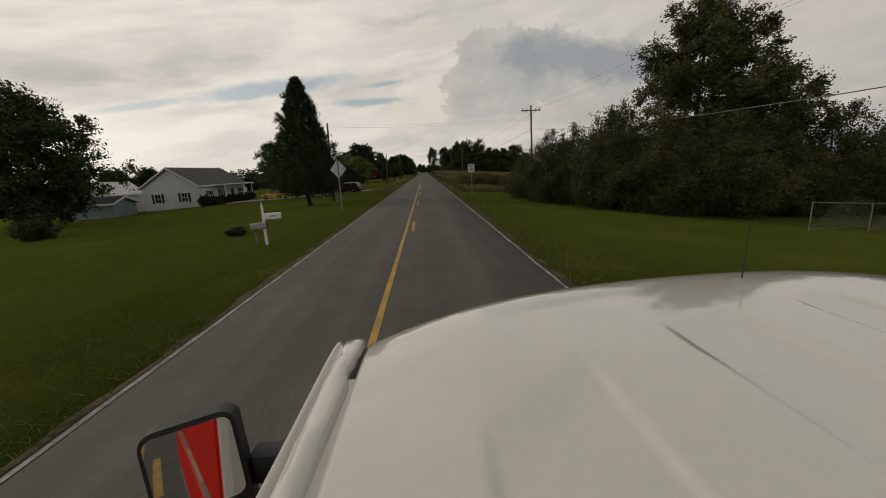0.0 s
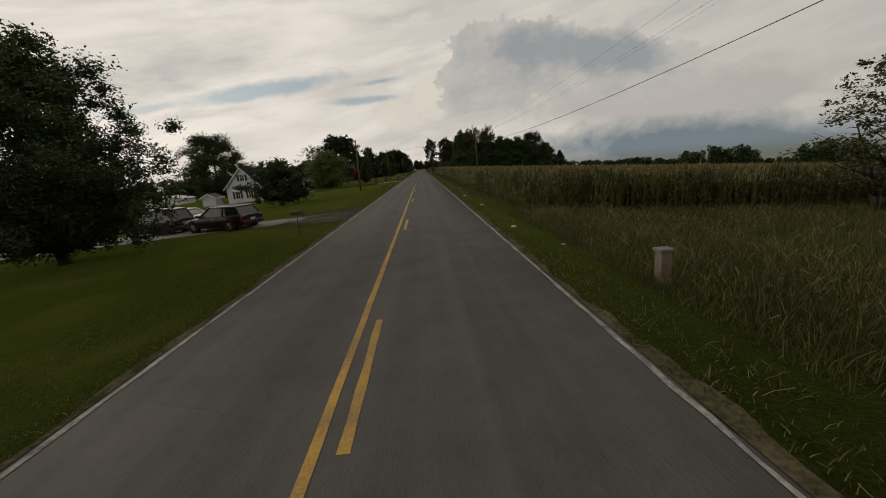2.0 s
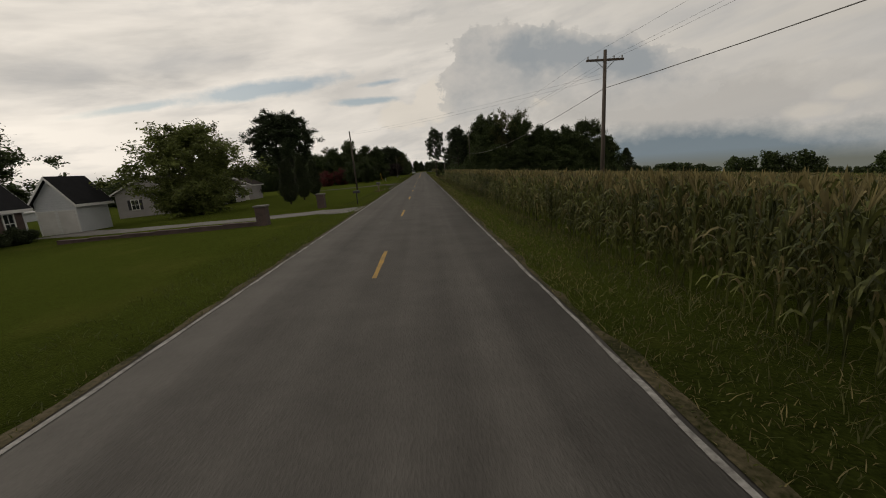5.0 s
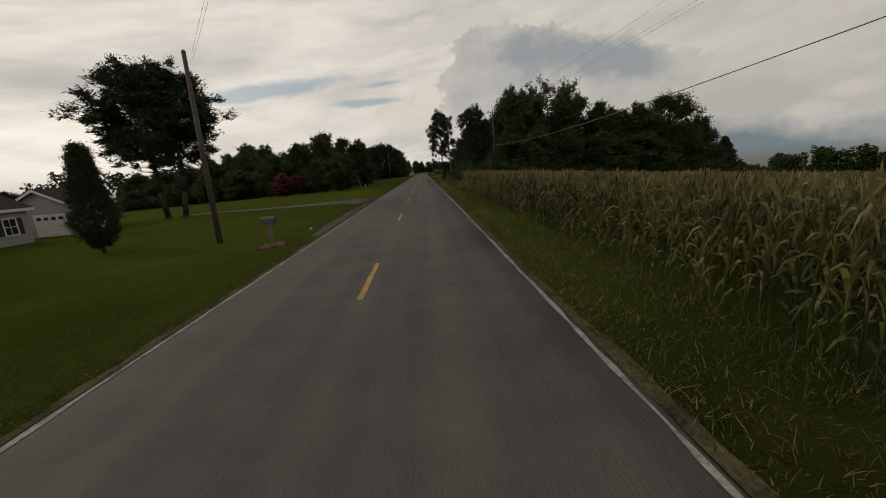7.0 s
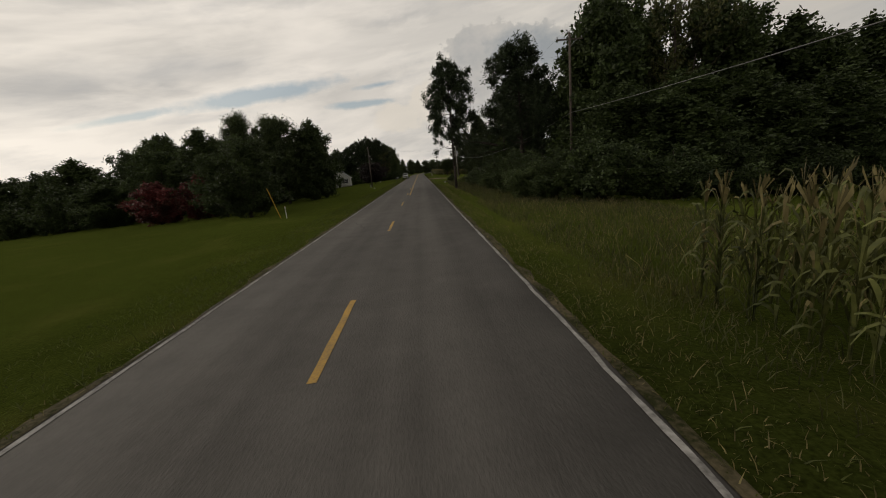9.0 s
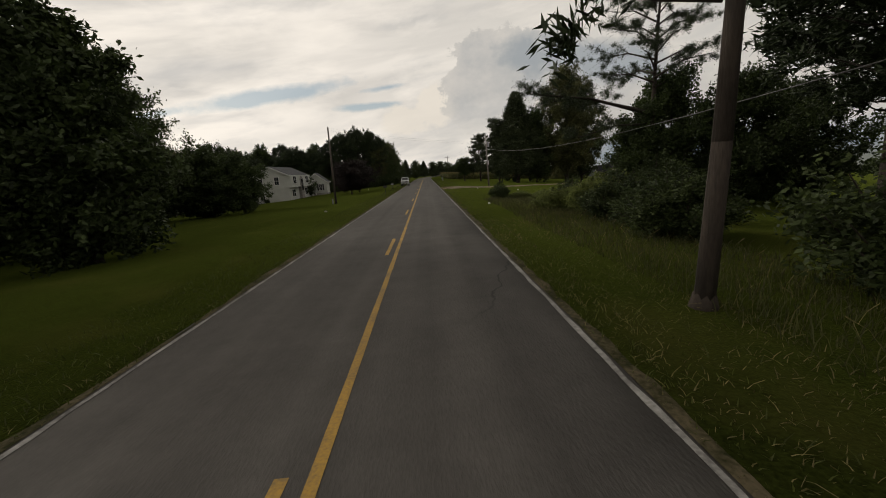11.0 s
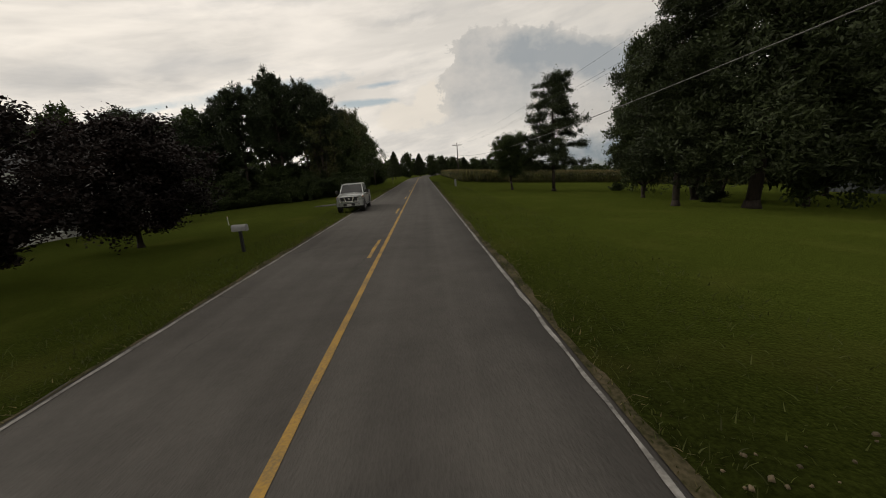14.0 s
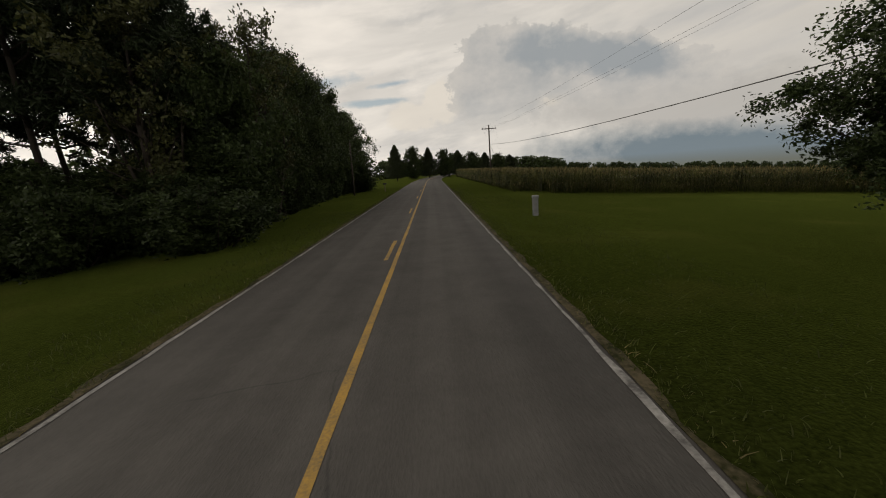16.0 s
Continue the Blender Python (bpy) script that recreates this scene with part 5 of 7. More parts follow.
def scatter(variants, places, rng, smin=0.88, smax=1.12):
    """Copies of small arrays of quads, each with its own turn and size, in one array."""
    V, F, n = [], [], 0
    pick = rng.integers(0, len(variants), len(places))
    for k, (bv, bf) in enumerate(variants):
        P = places[pick == k]
        if not len(P):
            continue
        an = rng.uniform(0, 6.283, len(P))
        s = rng.uniform(smin, smax, len(P))
        c, q = np.cos(an), np.sin(an)
        x = (bv[None, :, 0] * c[:, None] - bv[None, :, 1] * q[:, None]) * s[:, None] + P[:, 0:1]
        y = (bv[None, :, 0] * q[:, None] + bv[None, :, 1] * c[:, None]) * s[:, None] + P[:, 1:2]
        z = bv[None, :, 2] * s[:, None] + P[:, 2:3]
        V.append(np.stack([x, y, z], -1).reshape(-1, 3))
        F.append((bf[None] + (np.arange(len(P)) * len(bv))[:, None, None] + n).reshape(-1, 4))
        n += len(P) * len(bv)
    return np.concatenate(V), np.concatenate(F)


gzv = np.vectorize(gz)


def grid_places(rng, x0, x1, dx, y0, y1, dy, jitter, skip=0.0):
    X, Y = np.meshgrid(np.arange(x0, x1, dx), np.arange(y0, y1, dy))
    X, Y = X.ravel() + rng.normal(size=X.size) * jitter * 0.5, Y.ravel() + rng.normal(size=X.size) * jitter
    keep = rng.uniform(size=X.size) >= skip
    X, Y = X[keep], Y[keep]
    return np.stack([X, Y, gzv(X)], 1)


def corn_field(x0, x1, y0, y1, seed, near_rows=4, face=None, height=1.0):
    rng = np.random.default_rng(seed)
    full = [corn_plant(rng, 15, 4, 0.0) for _ in range(12)]
    half = [corn_plant(rng, 9, 3, 0.7) for _ in range(6)]
    slim = [corn_plant(rng, 4, 2, 1.1) for _ in range(6)]
    near = grid_places(rng, x0, x0 + 0.76 * near_rows, 0.76, y0, y1, 0.22, 0.07, 0.06)
    if face:
        X = grid_places(rng, x0 + 3, x1, 0.25, face[0], face[1], 0.7, 0.08, 0.1)
        near = np.concatenate([near, X])
    mid = grid_places(rng, x0 + 0.76 * near_rows, x0 + 10, 0.76, y0, y1, 0.3, 0.1)
    far = grid_places(rng, x0 + 10, x1, 1.5, y0, y1, 0.7, 0.3)
    for places, kinds, sizes in ((near, full, (0.85, 1.16)), (mid, half, (0.9, 1.12)), (far, slim, (0.92, 1.1))):
        a, b = sizes[0] * height, sizes[1] * height
        state = rng.bit_generator.state
        v, f = scatter([(k[0], k[1]) for k in kinds], places, rng, a, b)
        tagged(mesh_part("corn_stalks", v, f, "corn_leaf"), "dense green corn stalks with arching leaves in rows", "corn", kind="stuff")
        rng.bit_generator.state = state
        v, f = scatter([(k[2], k[3]) for k in kinds], places, rng, a, b)
        tagged(mesh_part("corn_tassels", v, f, "corn_dry"), "tan tassels on top of the corn", "corn", kind="stuff")
    # the shaded inside of the crop, below the tops
    vs = [(x, y, gz(x) + (1.25 if i else 0.0) * height + 0.12 * noise.noise((x * 0.7, y * 0.7, 5))) for y in np.arange(y0 + 1.0, y1 - 1, 3.0) for i, x in enumerate([x0 + 3.0] + list(np.arange(x0 + 3.2, x1, 4.0)))]
    k = 1 + len(np.arange(x0 + 3.2, x1, 4.0))
    rows = len(vs) // k
    fs = [(j * k + i, j * k + i + 1, (j + 1) * k + i + 1, (j + 1) * k + i) for j in range(rows - 1) for i in range(k - 1)]
    tagged(mesh_part("corn_canopy", vs, fs, "corn_leaf"), "closed green canopy of a corn field", "corn", kind="stuff")


corn_field(5.4, 66, 56.0, 178, 21, face=(55.5, 58.0), height=0.97)
corn_field(9.0, 110, 350, 440, 22, near_rows=3, face=(347.0, 350.2), height=1.1)
corn_field(40, 120, 336, 350, 23, near_rows=2, face=(335.0, 336.6), height=1.1)


def blades(name, zones, hmin, hmax, width, material, label, category, seed, lean=0.35):
    """Grass or weeds as single bent blades. zones: x0, x1, y0, y1, number."""
    rng = np.random.default_rng(seed)
    P = []
    for x0, x1, y0, y1, n in zones:
        P.append(np.stack([rng.uniform(x0, x1, n), rng.uniform(y0, y1, n)], 1))
    P = np.concatenate(P)
    n = len(P)
    z = gzv(P[:, 0]) - 0.02
    h = rng.uniform(hmin, hmax, n) * (0.6 + 0.8 * rng.uniform(size=n))
    an = rng.uniform(0, 6.283, n)
    d = rng.normal(size=(n, 2)) * lean * h[:, None]
    wx, wy = np.cos(an) * width, np.sin(an) * width
    v = np.zeros((n, 6, 3))
    v[:, 0] = np.stack([P[:, 0] - wx, P[:, 1] - wy, z], 1)
    v[:, 1] = np.stack([P[:, 0] + wx, P[:, 1] + wy, z], 1)
    v[:, 2] = np.stack([P[:, 0] + wx * 0.8 + d[:, 0] * 0.4, P[:, 1] + wy * 0.8 + d[:, 1] * 0.4, z + h * 0.6], 1)
    v[:, 3] = np.stack([P[:, 0] - wx * 0.8 + d[:, 0] * 0.4, P[:, 1] - wy * 0.8 + d[:, 1] * 0.4, z + h * 0.6], 1)
    v[:, 4] = np.stack([P[:, 0] + wx * 0.15 + d[:, 0], P[:, 1] + wy * 0.15 + d[:, 1], z + h * 0.95], 1)
    v[:, 5] = np.stack([P[:, 0] - wx * 0.15 + d[:, 0], P[:, 1] - wy * 0.15 + d[:, 1], z + h], 1)
    k = np.arange(n)[:, None] * 6
    f = np.concatenate([k + [0, 1, 2, 3], k + [3, 2, 4, 5]])
    ob = mesh_part(name, v.reshape(-1, 3), f, material)
    return tagged(ob, label, category, kind="stuff")


blades("weeds", [(4.2, 9, 41, 56, 16000), (9, 26, 40, 56, 26000), (4.4, 14, 177.5, 198, 11000), (4.0, 5.6, 56, 180, 9000), (5.2, 9.5, 196, 234, 14000), (26, 44, 42, 56, 6000), (5.4, 13, 233, 246, 9000)], 0.12, 0.30, 0.008, "weed", "tall rank weeds and grass beside the road", "weeds", 31)
blades("weeds", [(4.6, 9, 42, 56, 3500), (9, 26, 42, 56, 7000), (4.6, 14, 178, 198, 2600), (5.4, 9.5, 198, 234, 700)], 0.2, 0.42, 0.005, "corn_dry", "dry seed-headed grass among the weeds", "weeds", 32)
blades("dry_grass", [(3.0, 5.5, 57, 178, 26000), (3.2, 5.6, 178, 232, 9000), (3.0, 4.6, 4, 57, 4000)], 0.04, 0.12, 0.006, "corn_dry", "short dull dry grass between road and corn", "grass", 35, 0.8)
blades("verge_grass", [(-4.5, -4.08, -4, 360, 16000), (-6.6, -4.4, -4, 340, 24000), (2.88, 3.3, -4, 360, 14000), (3.2, 4.6, -4, 360, 22000), (4.5, 7, 240, 345, 6000)], 0.05, 0.11, 0.008, "grass_blade", "short uneven grass of the road verge", "grass", 33, 0.6)
blades("dry_grass", [(-4.45, -4.05, -4, 360, 5200), (2.86, 3.3, -4, 360, 5200)], 0.03, 0.09, 0.007, "corn_dry", "straw-coloured grass along the road's edge", "grass", 34, 0.9)

def pebbles(zones, material, label, seed):
    """Loose stones lying on a drive. zones: x0, x1, y0, y1, number."""
    rng = np.random.default_rng(seed)
    cube = np.array([(x, y, z) for z in (-0.6, 0.7) for x, y in ((-1, -1), (1, -1), (1, 1), (-1, 1))], float)
    quads = np.array([(0, 3, 2, 1), (4, 5, 6, 7), (0, 1, 5, 4), (1, 2, 6, 5), (2, 3, 7, 6), (3, 0, 4, 7)])
    kinds = []
    for k in range(8):
        v = cube * rng.uniform(0.6, 1.2, (8, 3))
        v[4:, :2] *= 0.6
        kinds.append((v * 0.016, quads))
    P = []
    for x0, x1, y0, y1, n in zones:
        x = x0 + (x1 - x0) * rng.uniform(size=n) ** 1.5
        y = y0 + (y1 - y0) * rng.beta(2, 2, n)
        P.append(np.stack([x, y, [ground_at(a, b) + 0.045 for a, b in zip(x, y)]], 1))
    v, f = scatter(kinds, np.concatenate(P), rng, 0.5, 1.7)
    return tagged(mesh_part("loose_gravel", v, f, material), label, "gravel", kind="stuff")


pebbles([(-4.3, -8.6, 58.0, 67.0, 4200)], "gravel", "loose grey stones on a gravel apron", 51)
pebbles([(-4.3, -9.0, 166.5, 175.0, 2600)], "gravel", "loose pale stones where a gravel drive joins the road", 52)
pebbles([(3.1, 9.0, 268.0, 278.0, 1500)], "sand", "loose sandy clods on a dirt drive", 53)
blades("drive_grass", [(-8.8, -5.2, 58.2, 66.8, 2600), (-7.0, -4.4, 309.6, 313.8, 500), (-8.0, -4.5, 150, 166, 900)], 0.03, 0.09, 0.008, "grass_blade", "sparse grass growing through gravel", "grass", 54, 0.8)

# ---- buildings ----
def wall_box(parent, name, material, x0, x1, y0, y1, z0, z1, label=""):
    return part(name, boxed(x0, x1, y0, y1, z0, z1), material, parent, label)


def window(parent, side, c, z, w, h, shutters=None, frame="trim_white", at=0.0, panes=(2, 2)):
    """A framed window on a wall. side: the axis that the wall faces ('-y', 'x', '-x'); at: the wall's plane; c: its place along the wall."""
    def bx(u0, u1, v0, v1, d0, d1):
        if side == "-y":
            return boxed(u0, u1, at - d1, at - d0, v0, v1)
        if side == "x":
            return boxed(at + d0, at + d1, u0, u1, v0, v1)
        return boxed(at - d1, at - d0, u0, u1, v0, v1)
    pane = part("window", bx(c - w / 2, c + w / 2, z - h / 2, z + h / 2, -0.05, 0.02), "window_glass", parent, "dark window glass")
    t = 0.09
    for n, (u0, u1, v0, v1) in (("frame", (c - w / 2 - t, c - w / 2, z - h / 2 - t, z + h / 2 + t)), ("frame", (c + w / 2, c + w / 2 + t, z - h / 2 - t, z + h / 2 + t)),
                                ("head", (c - w / 2, c + w / 2, z + h / 2, z + h / 2 + t)), ("sill", (c - w / 2, c + w / 2, z - h / 2 - t, z - h / 2)), ("sash_bar", (c - w / 2, c + w / 2, z - 0.025, z + 0.025))):
        part(n, bx(u0, u1, v0, v1, -0.03, 0.06 if n != "sill" else 0.1), frame, pane)
    for k in range(1, panes[0]):
        u = c - w / 2 + w * k / panes[0]
        part("glazing_bar", bx(u - 0.015, u + 0.015, z - h / 2, z + h / 2, 0.02, 0.045), frame, pane)
    if shutters:
        for s in (-1, 1):
            u = c + s * (w / 2 + t + 0.2)
            part("shutter", bx(u - 0.19, u + 0.19, z - h / 2 - 0.05, z + h / 2 + 0.05, -0.02, 0.05), shutters, pane, "dark louvred shutter")


def garage_door(parent, side, c, z0, w, h, at, lights=False):
    def bx(u0, u1, v0, v1, d0, d1):
        if side == "-y":
            return boxed(u0, u1, at - d1, at - d0, v0, v1)
        return boxed(at - d1, at - d0, u0, u1, v0, v1) if side == "-x" else boxed(at + d0, at + d1, u0, u1, v0, v1)
    door = part("garage_door", bx(c - w / 2, c + w / 2, z0, z0 + h, -0.05, 0.02), "garage_white", parent, "white panelled garage door")
    for k in range(4):
        part("panel", bx(c - w / 2 + 0.06, c + w / 2 - 0.06, z0 + h * k / 4 + 0.04, z0 + h * (k + 1) / 4 - 0.04, 0.02, 0.045), "garage_white", door)
    for u0, u1, v0, v1 in ((c - w / 2 - 0.1, c - w / 2, z0, z0 + h + 0.1), (c + w / 2, c + w / 2 + 0.1, z0, z0 + h + 0.1), (c - w / 2, c + w / 2, z0 + h, z0 + h + 0.1)):
        part("frame", bx(u0, u1, v0, v1, -0.02, 0.06), "trim_white", door)
    if lights:
        for k in range(4):
            u = c - w / 2 + w * (k + 0.5) / 4
            part("window_light", bx(u - 0.2, u + 0.2, z0 + h * 0.78, z0 + h * 0.92, 0.045, 0.06), "window_glass", door)


def gable_house(name, label, x0, x1, y0, y1, zg, ze, za, walls, roof, ridge="y", over=0.35, front=None, category="house", lap=True, into=None):
    """Walls, two roof slopes with depth, fascia boards and gable ends. ridge: the axis that the ridge runs along."""
    h = into or thing(name, label, category)
    t = 0.16
    zb = zg - 0.5
    if ridge == "y":
        m = (x0 + x1) / 2
        for y, s in ((y0, 1), (y1, -1)):
            part("gable_wall", prism(bmesh.new(), [(x0, zb), (x1, zb), (x1, ze), (m, za), (x0, ze)], "y", min(y, y + s * t), max(y, y + s * t)), walls, h)
        part("side_wall", boxed(x0, x0 + t, y0 + t, y1 - t, zb, ze), walls, h)
        part("front_wall", boxed(x1 - t, x1, y0 + t, y1 - t, zb, ze), front or walls, h, "dark brick wall" if front == "brick_dark" else "")
        sl = (za - ze) / (m - x0)
        for s in (-1, 1):
            xe = m + s * ((x1 - x0) / 2 + over)
            zz = ze - sl * over
            slope = part("roof_slope", prism(bmesh.new(), [(m, za), (xe, zz), (xe, zz + 0.16), (m, za + 0.2)], "y", y0 - over, y1 + over), roof, h)
            part("fascia", boxed(min(xe, xe + s * 0.03), max(xe, xe + s * 0.03), y0 - over, y1 + over, zz - 0.08, zz + 0.15), "trim_white", slope)
            for yy in (y0 - over - 0.03, y1 + over):
                part("rake_board", prism(bmesh.new(), [(m, za - 0.06), (xe, zz - 0.06), (xe, zz + 0.14), (m, za + 0.18)], "y", yy, yy + 0.03), "trim_white", slope)
    else:
        m = (y0 + y1) / 2
        for x, s in ((x0, 1), (x1, -1)):
            part("gable_wall", prism(bmesh.new(), [(y0, zb), (y1, zb), (y1, ze), (m, za), (y0, ze)], "x", min(x, x + s * t), max(x, x + s * t)), walls, h)
        part("front_wall", boxed(x0 + t, x1 - t, y0, y0 + t, zb, ze), walls if not front else front, h)
        part("back_wall", boxed(x0 + t, x1 - t, y1 - t, y1, zb, ze), walls, h)
        sl = (za - ze) / (m - y0)
        for s in (-1, 1):
            ye = m + s * ((y1 - y0) / 2 + over)
            zz = ze - sl * over
            slope = part("roof_slope", prism(bmesh.new(), [(m, za), (ye, zz), (ye, zz + 0.16), (m, za + 0.2)], "x", x0 - over, x1 + over), roof, h)
            part("fascia", boxed(x0 - over, x1 + over, min(ye, ye + s * 0.03), max(ye, ye + s * 0.03), zz - 0.08, zz + 0.15), "trim_white", slope)
            for xx in (x0 - over - 0.03, x1 + over):
                part("rake_board", prism(bmesh.new(), [(m, za - 0.06), (ye, zz - 0.06), (ye, zz + 0.14), (m, za + 0.18)], "x", xx, xx + 0.03), "trim_white", slope)
    return h


def lap_lines(name):
    """Gives a wall material the shadow lines of lapped boards."""
    m = M[name]
    N, L = m.node_tree.nodes, m.node_tree.links
    b = N["Principled BSDF"]
    tc = N.new("ShaderNodeTexCoord")
    w = N.new("ShaderNodeTexWave")
    w.wave_type, w.bands_direction, w.wave_profile = "BANDS", "Z", "SAW"
    w.inputs["Scale"].default_value = 1.6
    L.new(tc.outputs["Object"], w.inputs["Vector"])
    bp = N.new("ShaderNodeBump")
    bp.inputs["Strength"].default_value, bp.inputs["Distance"].default_value = 0.8, 0.03
    L.new(w.outputs["Fac"], bp.inputs["Height"])
    L.new(bp.outputs[0], b.inputs["Normal"])


for n in ("siding_white", "siding_cream", "siding_grey", "siding_teal", "siding_tan"):
    lap_lines(n)

# ranch house with a porch
h1 = gable_house("ranch_house", "pale blue-white single-storey house with grey shingle roof", -43.4, -34.8, 60, 75, -1.2, 2.2, 4.9, "siding_white", "shingle_grey")
for c in (-41.2, -37.2):
    window(h1, "-y", c, 0.45, 0.85, 1.3, "shutter_black", at=60)
for c in (62.6, 66.2, 72.8):
    window(h1, "x", c, 0.5, 1.0, 1.5, "shutter_black", at=-34.8)
part("front_door", boxed(-34.82, -34.72, 69.4, 70.4, -0.9, 1.25), "shutter_black", h1, "dark front door")
for y in (64.4, 67.6, 70.9, 74.2):
    part("porch_post", tube(bmesh.new(), (-33.2, y, -1.3), (-33.2, y, 2.0), 0.07, 0.07, 8), "trim_white", h1)
part("porch_roof", boxed(-34.6, -32.9, 64.0, 74.6, 2.0, 2.14), "trim_white", h1)
w1 = gable_house("house_wing", "low white outbuilding with pale metal roof", -49.5, -45.5, 57, 63, -1.3, 1.6, 3.2, "siding_white", "metal_roof", category="shed")
window(w1, "-y", -47.0, 0.5, 0.6, 0.7, at=57)
sh = gable_house("garden_shed", "low dark blue-grey garden shed on the lawn", -46.5, -41.0, 51, 55, -1.4, 0.5, 1.2, "siding_teal", "shingle_dark", category="shed", ridge="x")
for i in range(7):
    plant("hedge_bush", -33.4, 61 + 2.1 * i, 1.5, 2.2, "clipped dark hedge bush along a house front", "bush", group="foundation hedge")
plant("hedge_bush", -33.9, 59.2, 1.9, 1.7, "clipped round dark shrub at a house corner", "bush")

# cape-style house with two dormers
h2 = gable_house("cape_house", "white gabled house with dark roof, dormers and brick front", -38.2, -31.9, 113, 127.4, -1.3, 1.55, 4.9, "siding_white", "shingle_dark", front="brick_dark")
window(h2, "-y", -35.0, 3.2, 0.8, 1.1, "shutter_black", at=113)
for c in (-36.3, -33.9):
    window(h2, "-y", c, 0.15, 0.8, 1.3, "shutter_black", at=113)
for c in (115.2, 119.2, 121.6, 124.2, 126.2):
    window(h2, "x", c, 0.35, 0.65, 1.3, at=-31.9)
for c in (115.7, 121.3):
    d = part("dormer", prism(bmesh.new(), [(c - 0.95, 2.2), (c + 0.95, 2.2), (c + 0.95, 3.85), (c, 4.6), (c - 0.95, 3.85)], "x", -34.6, -32.75), "siding_white", h2, "white gabled dormer")
    for s in (-1, 1):
        part("dormer_roof", prism(bmesh.new(), [(c, 4.62), (c + s * 1.15, 3.72), (c + s * 1.15, 3.84), (c, 4.76)], "x", -34.7, -32.5), "shingle_dark", d)
    part("dormer_window", boxed(-32.77, -32.7, c - 0.38, c + 0.38, 2.65, 3.7), "window_glass", d, "dark dormer window")
    for s in (-1, 1):
        part("dormer_trim", boxed(-32.78, -32.68, c + s * 0.45 - 0.07, c + s * 0.45 + 0.07, 2.55, 3.8), "trim_white", d)
h2.matrix_basis = pose(2.2, -3.2, 0.25)
g2 = gable_house("garage", "white gabled garage with two arched doors", -32.8, -29.4, 128.2, 131.5, -1.1, 1.8, 3.8, "siding_white", "shingle_dark", category="garage")
for c in (-31.95, -30.25):
    garage_door(g2, "-y", c, -1.1, 1.45, 2.1, 128.2)
wshed = gable_house("storage_shed", "small white storage shed behind a house", -42, -39.5, 112, 114.5, -1.4, 0.3, 0.9, "siding_white", "shingle_grey", category="shed")
for i in range(6):
    plant("hedge_bush", -28.6, 111.3 + 2.2 * i, 1.3, 2.4, "clipped dark hedge bush along a brick front", "bush", group="front hedge")
sb = gable_house("barn", "white barn with pale metal roof across the lawn", -96, -82, 170, 178, -3.6, -0.9, 0.3, "siding_white", "metal_roof", category="barn")

# grey ranch house
h3 = gable_house("grey_house", "grey single-storey house with dark brown roof", -40, -32, 146, 164.7, -1.1, 1.9, 3.9, "siding_grey", "shingle_brown")
for c in (-37.6, -34.3):
    window(h3, "-y", c, 0.4, 0.9, 1.2, "shutter_black", at=146)
for c in (157.6, 163.2, 150, 153.5):
    window(h3, "x", c, 0.5, 0.9, 1.2, "shutter_black" if c > 155 else None, at=-32)
part("front_door", boxed(-32.02, -31.93, 160.2, 161.2, -0.9, 1.3), "trim_white", h3, "white front door")
part("door_panel", boxed(-31.93, -31.9, 160.4, 161.0, -0.6, 1.1), "window_glass", h3)
g3 = gable_house("garage", "grey garage with a white panelled door", -38.4, -32.7, 169.5, 174, -1.1, 1.8, 3.2, "siding_grey", "shingle_brown", category="garage")
garage_door(g3, "-y", -34.9, -1.1, 2.7, 2.0, 169.5, True)
for i in range(4):
    plant("hedge_bush", -31.2, 148.5 + 3.1 * i, 1.2, 1.6, "small dark shrub below a house wall", "bush", group="house shrubs")

# two-storey cream house
h4 = gable_house("two_storey_house", "pale grey-white two-storey house with grey shingle roof", -36.0, -28.4, 295.5, 309, -0.9, 4.4, 6.3, "siding_cream", "shingle_grey")
for c, z in ((-34.3, 3.2), (-30.9, 3.35), (-34.3, 0.3)):
    window(h4, "-y", c, z, 0.9, 1.55, at=295.5)
part("upper_storey", boxed(-28.4, -27.9, 295.6, 308.9, 2.0, 4.4), "siding_cream", h4, "overhanging cream upper storey")
part("overhang_trim", boxed(-28.4, -27.84, 295.5, 309, 1.88, 2.0), "trim_white", h4)
for c, z, w in ((297.8, 3.5, 1.3), (306.2, 3.5, 1.3)):
    window(h4, "x", c, z - 0.15, w * 1.5, 1.5, at=-27.9)
for c, z, w in ((297.8, 0.6, 1.4), (306.2, 0.6, 1.3)):
    window(h4, "x", c, z, w * 1.5, 1.5, at=-28.4)
part("entry_arch", prism(bmesh.new(), [(301.2, -0.9), (303.0, -0.9), (303.0, 3.5), (302.7, 4.0), (302.1, 4.2), (301.5, 4.0), (301.2, 3.5)], "x", -28.4, -27.75), "stone", h4, "tall arched stone entry")
part("entry_window", boxed(-27.76, -27.7, 301.6, 302.6, 1.0, 3.5), "window_glass", h4, "tall dark entry window")
h4b = gable_house("house_wing", "lower cream wing with a grey roof and porch post", -35.5, -28.0, 309.4, 311.2, -0.9, 3.2, 5.4, "siding_cream", "shingle_grey", category="house")
part("porch_post", tube(bmesh.new(), (-27.4, 310.6, -0.9), (-27.4, 310.6, 2.9), 0.09, 0.09, 8), "trim_white", h4b)
plant("hedge_bush", -33.2, 294.6, 0.9, 1.2, "small dark shrub at a house corner", "bush")
shd = gable_house("garden_shed", "small pale arched garden shed under trees", -61, -58.4, 292, 295, -2.2, -0.2, 0.6, "siding_tan", "metal_roof", category="shed")

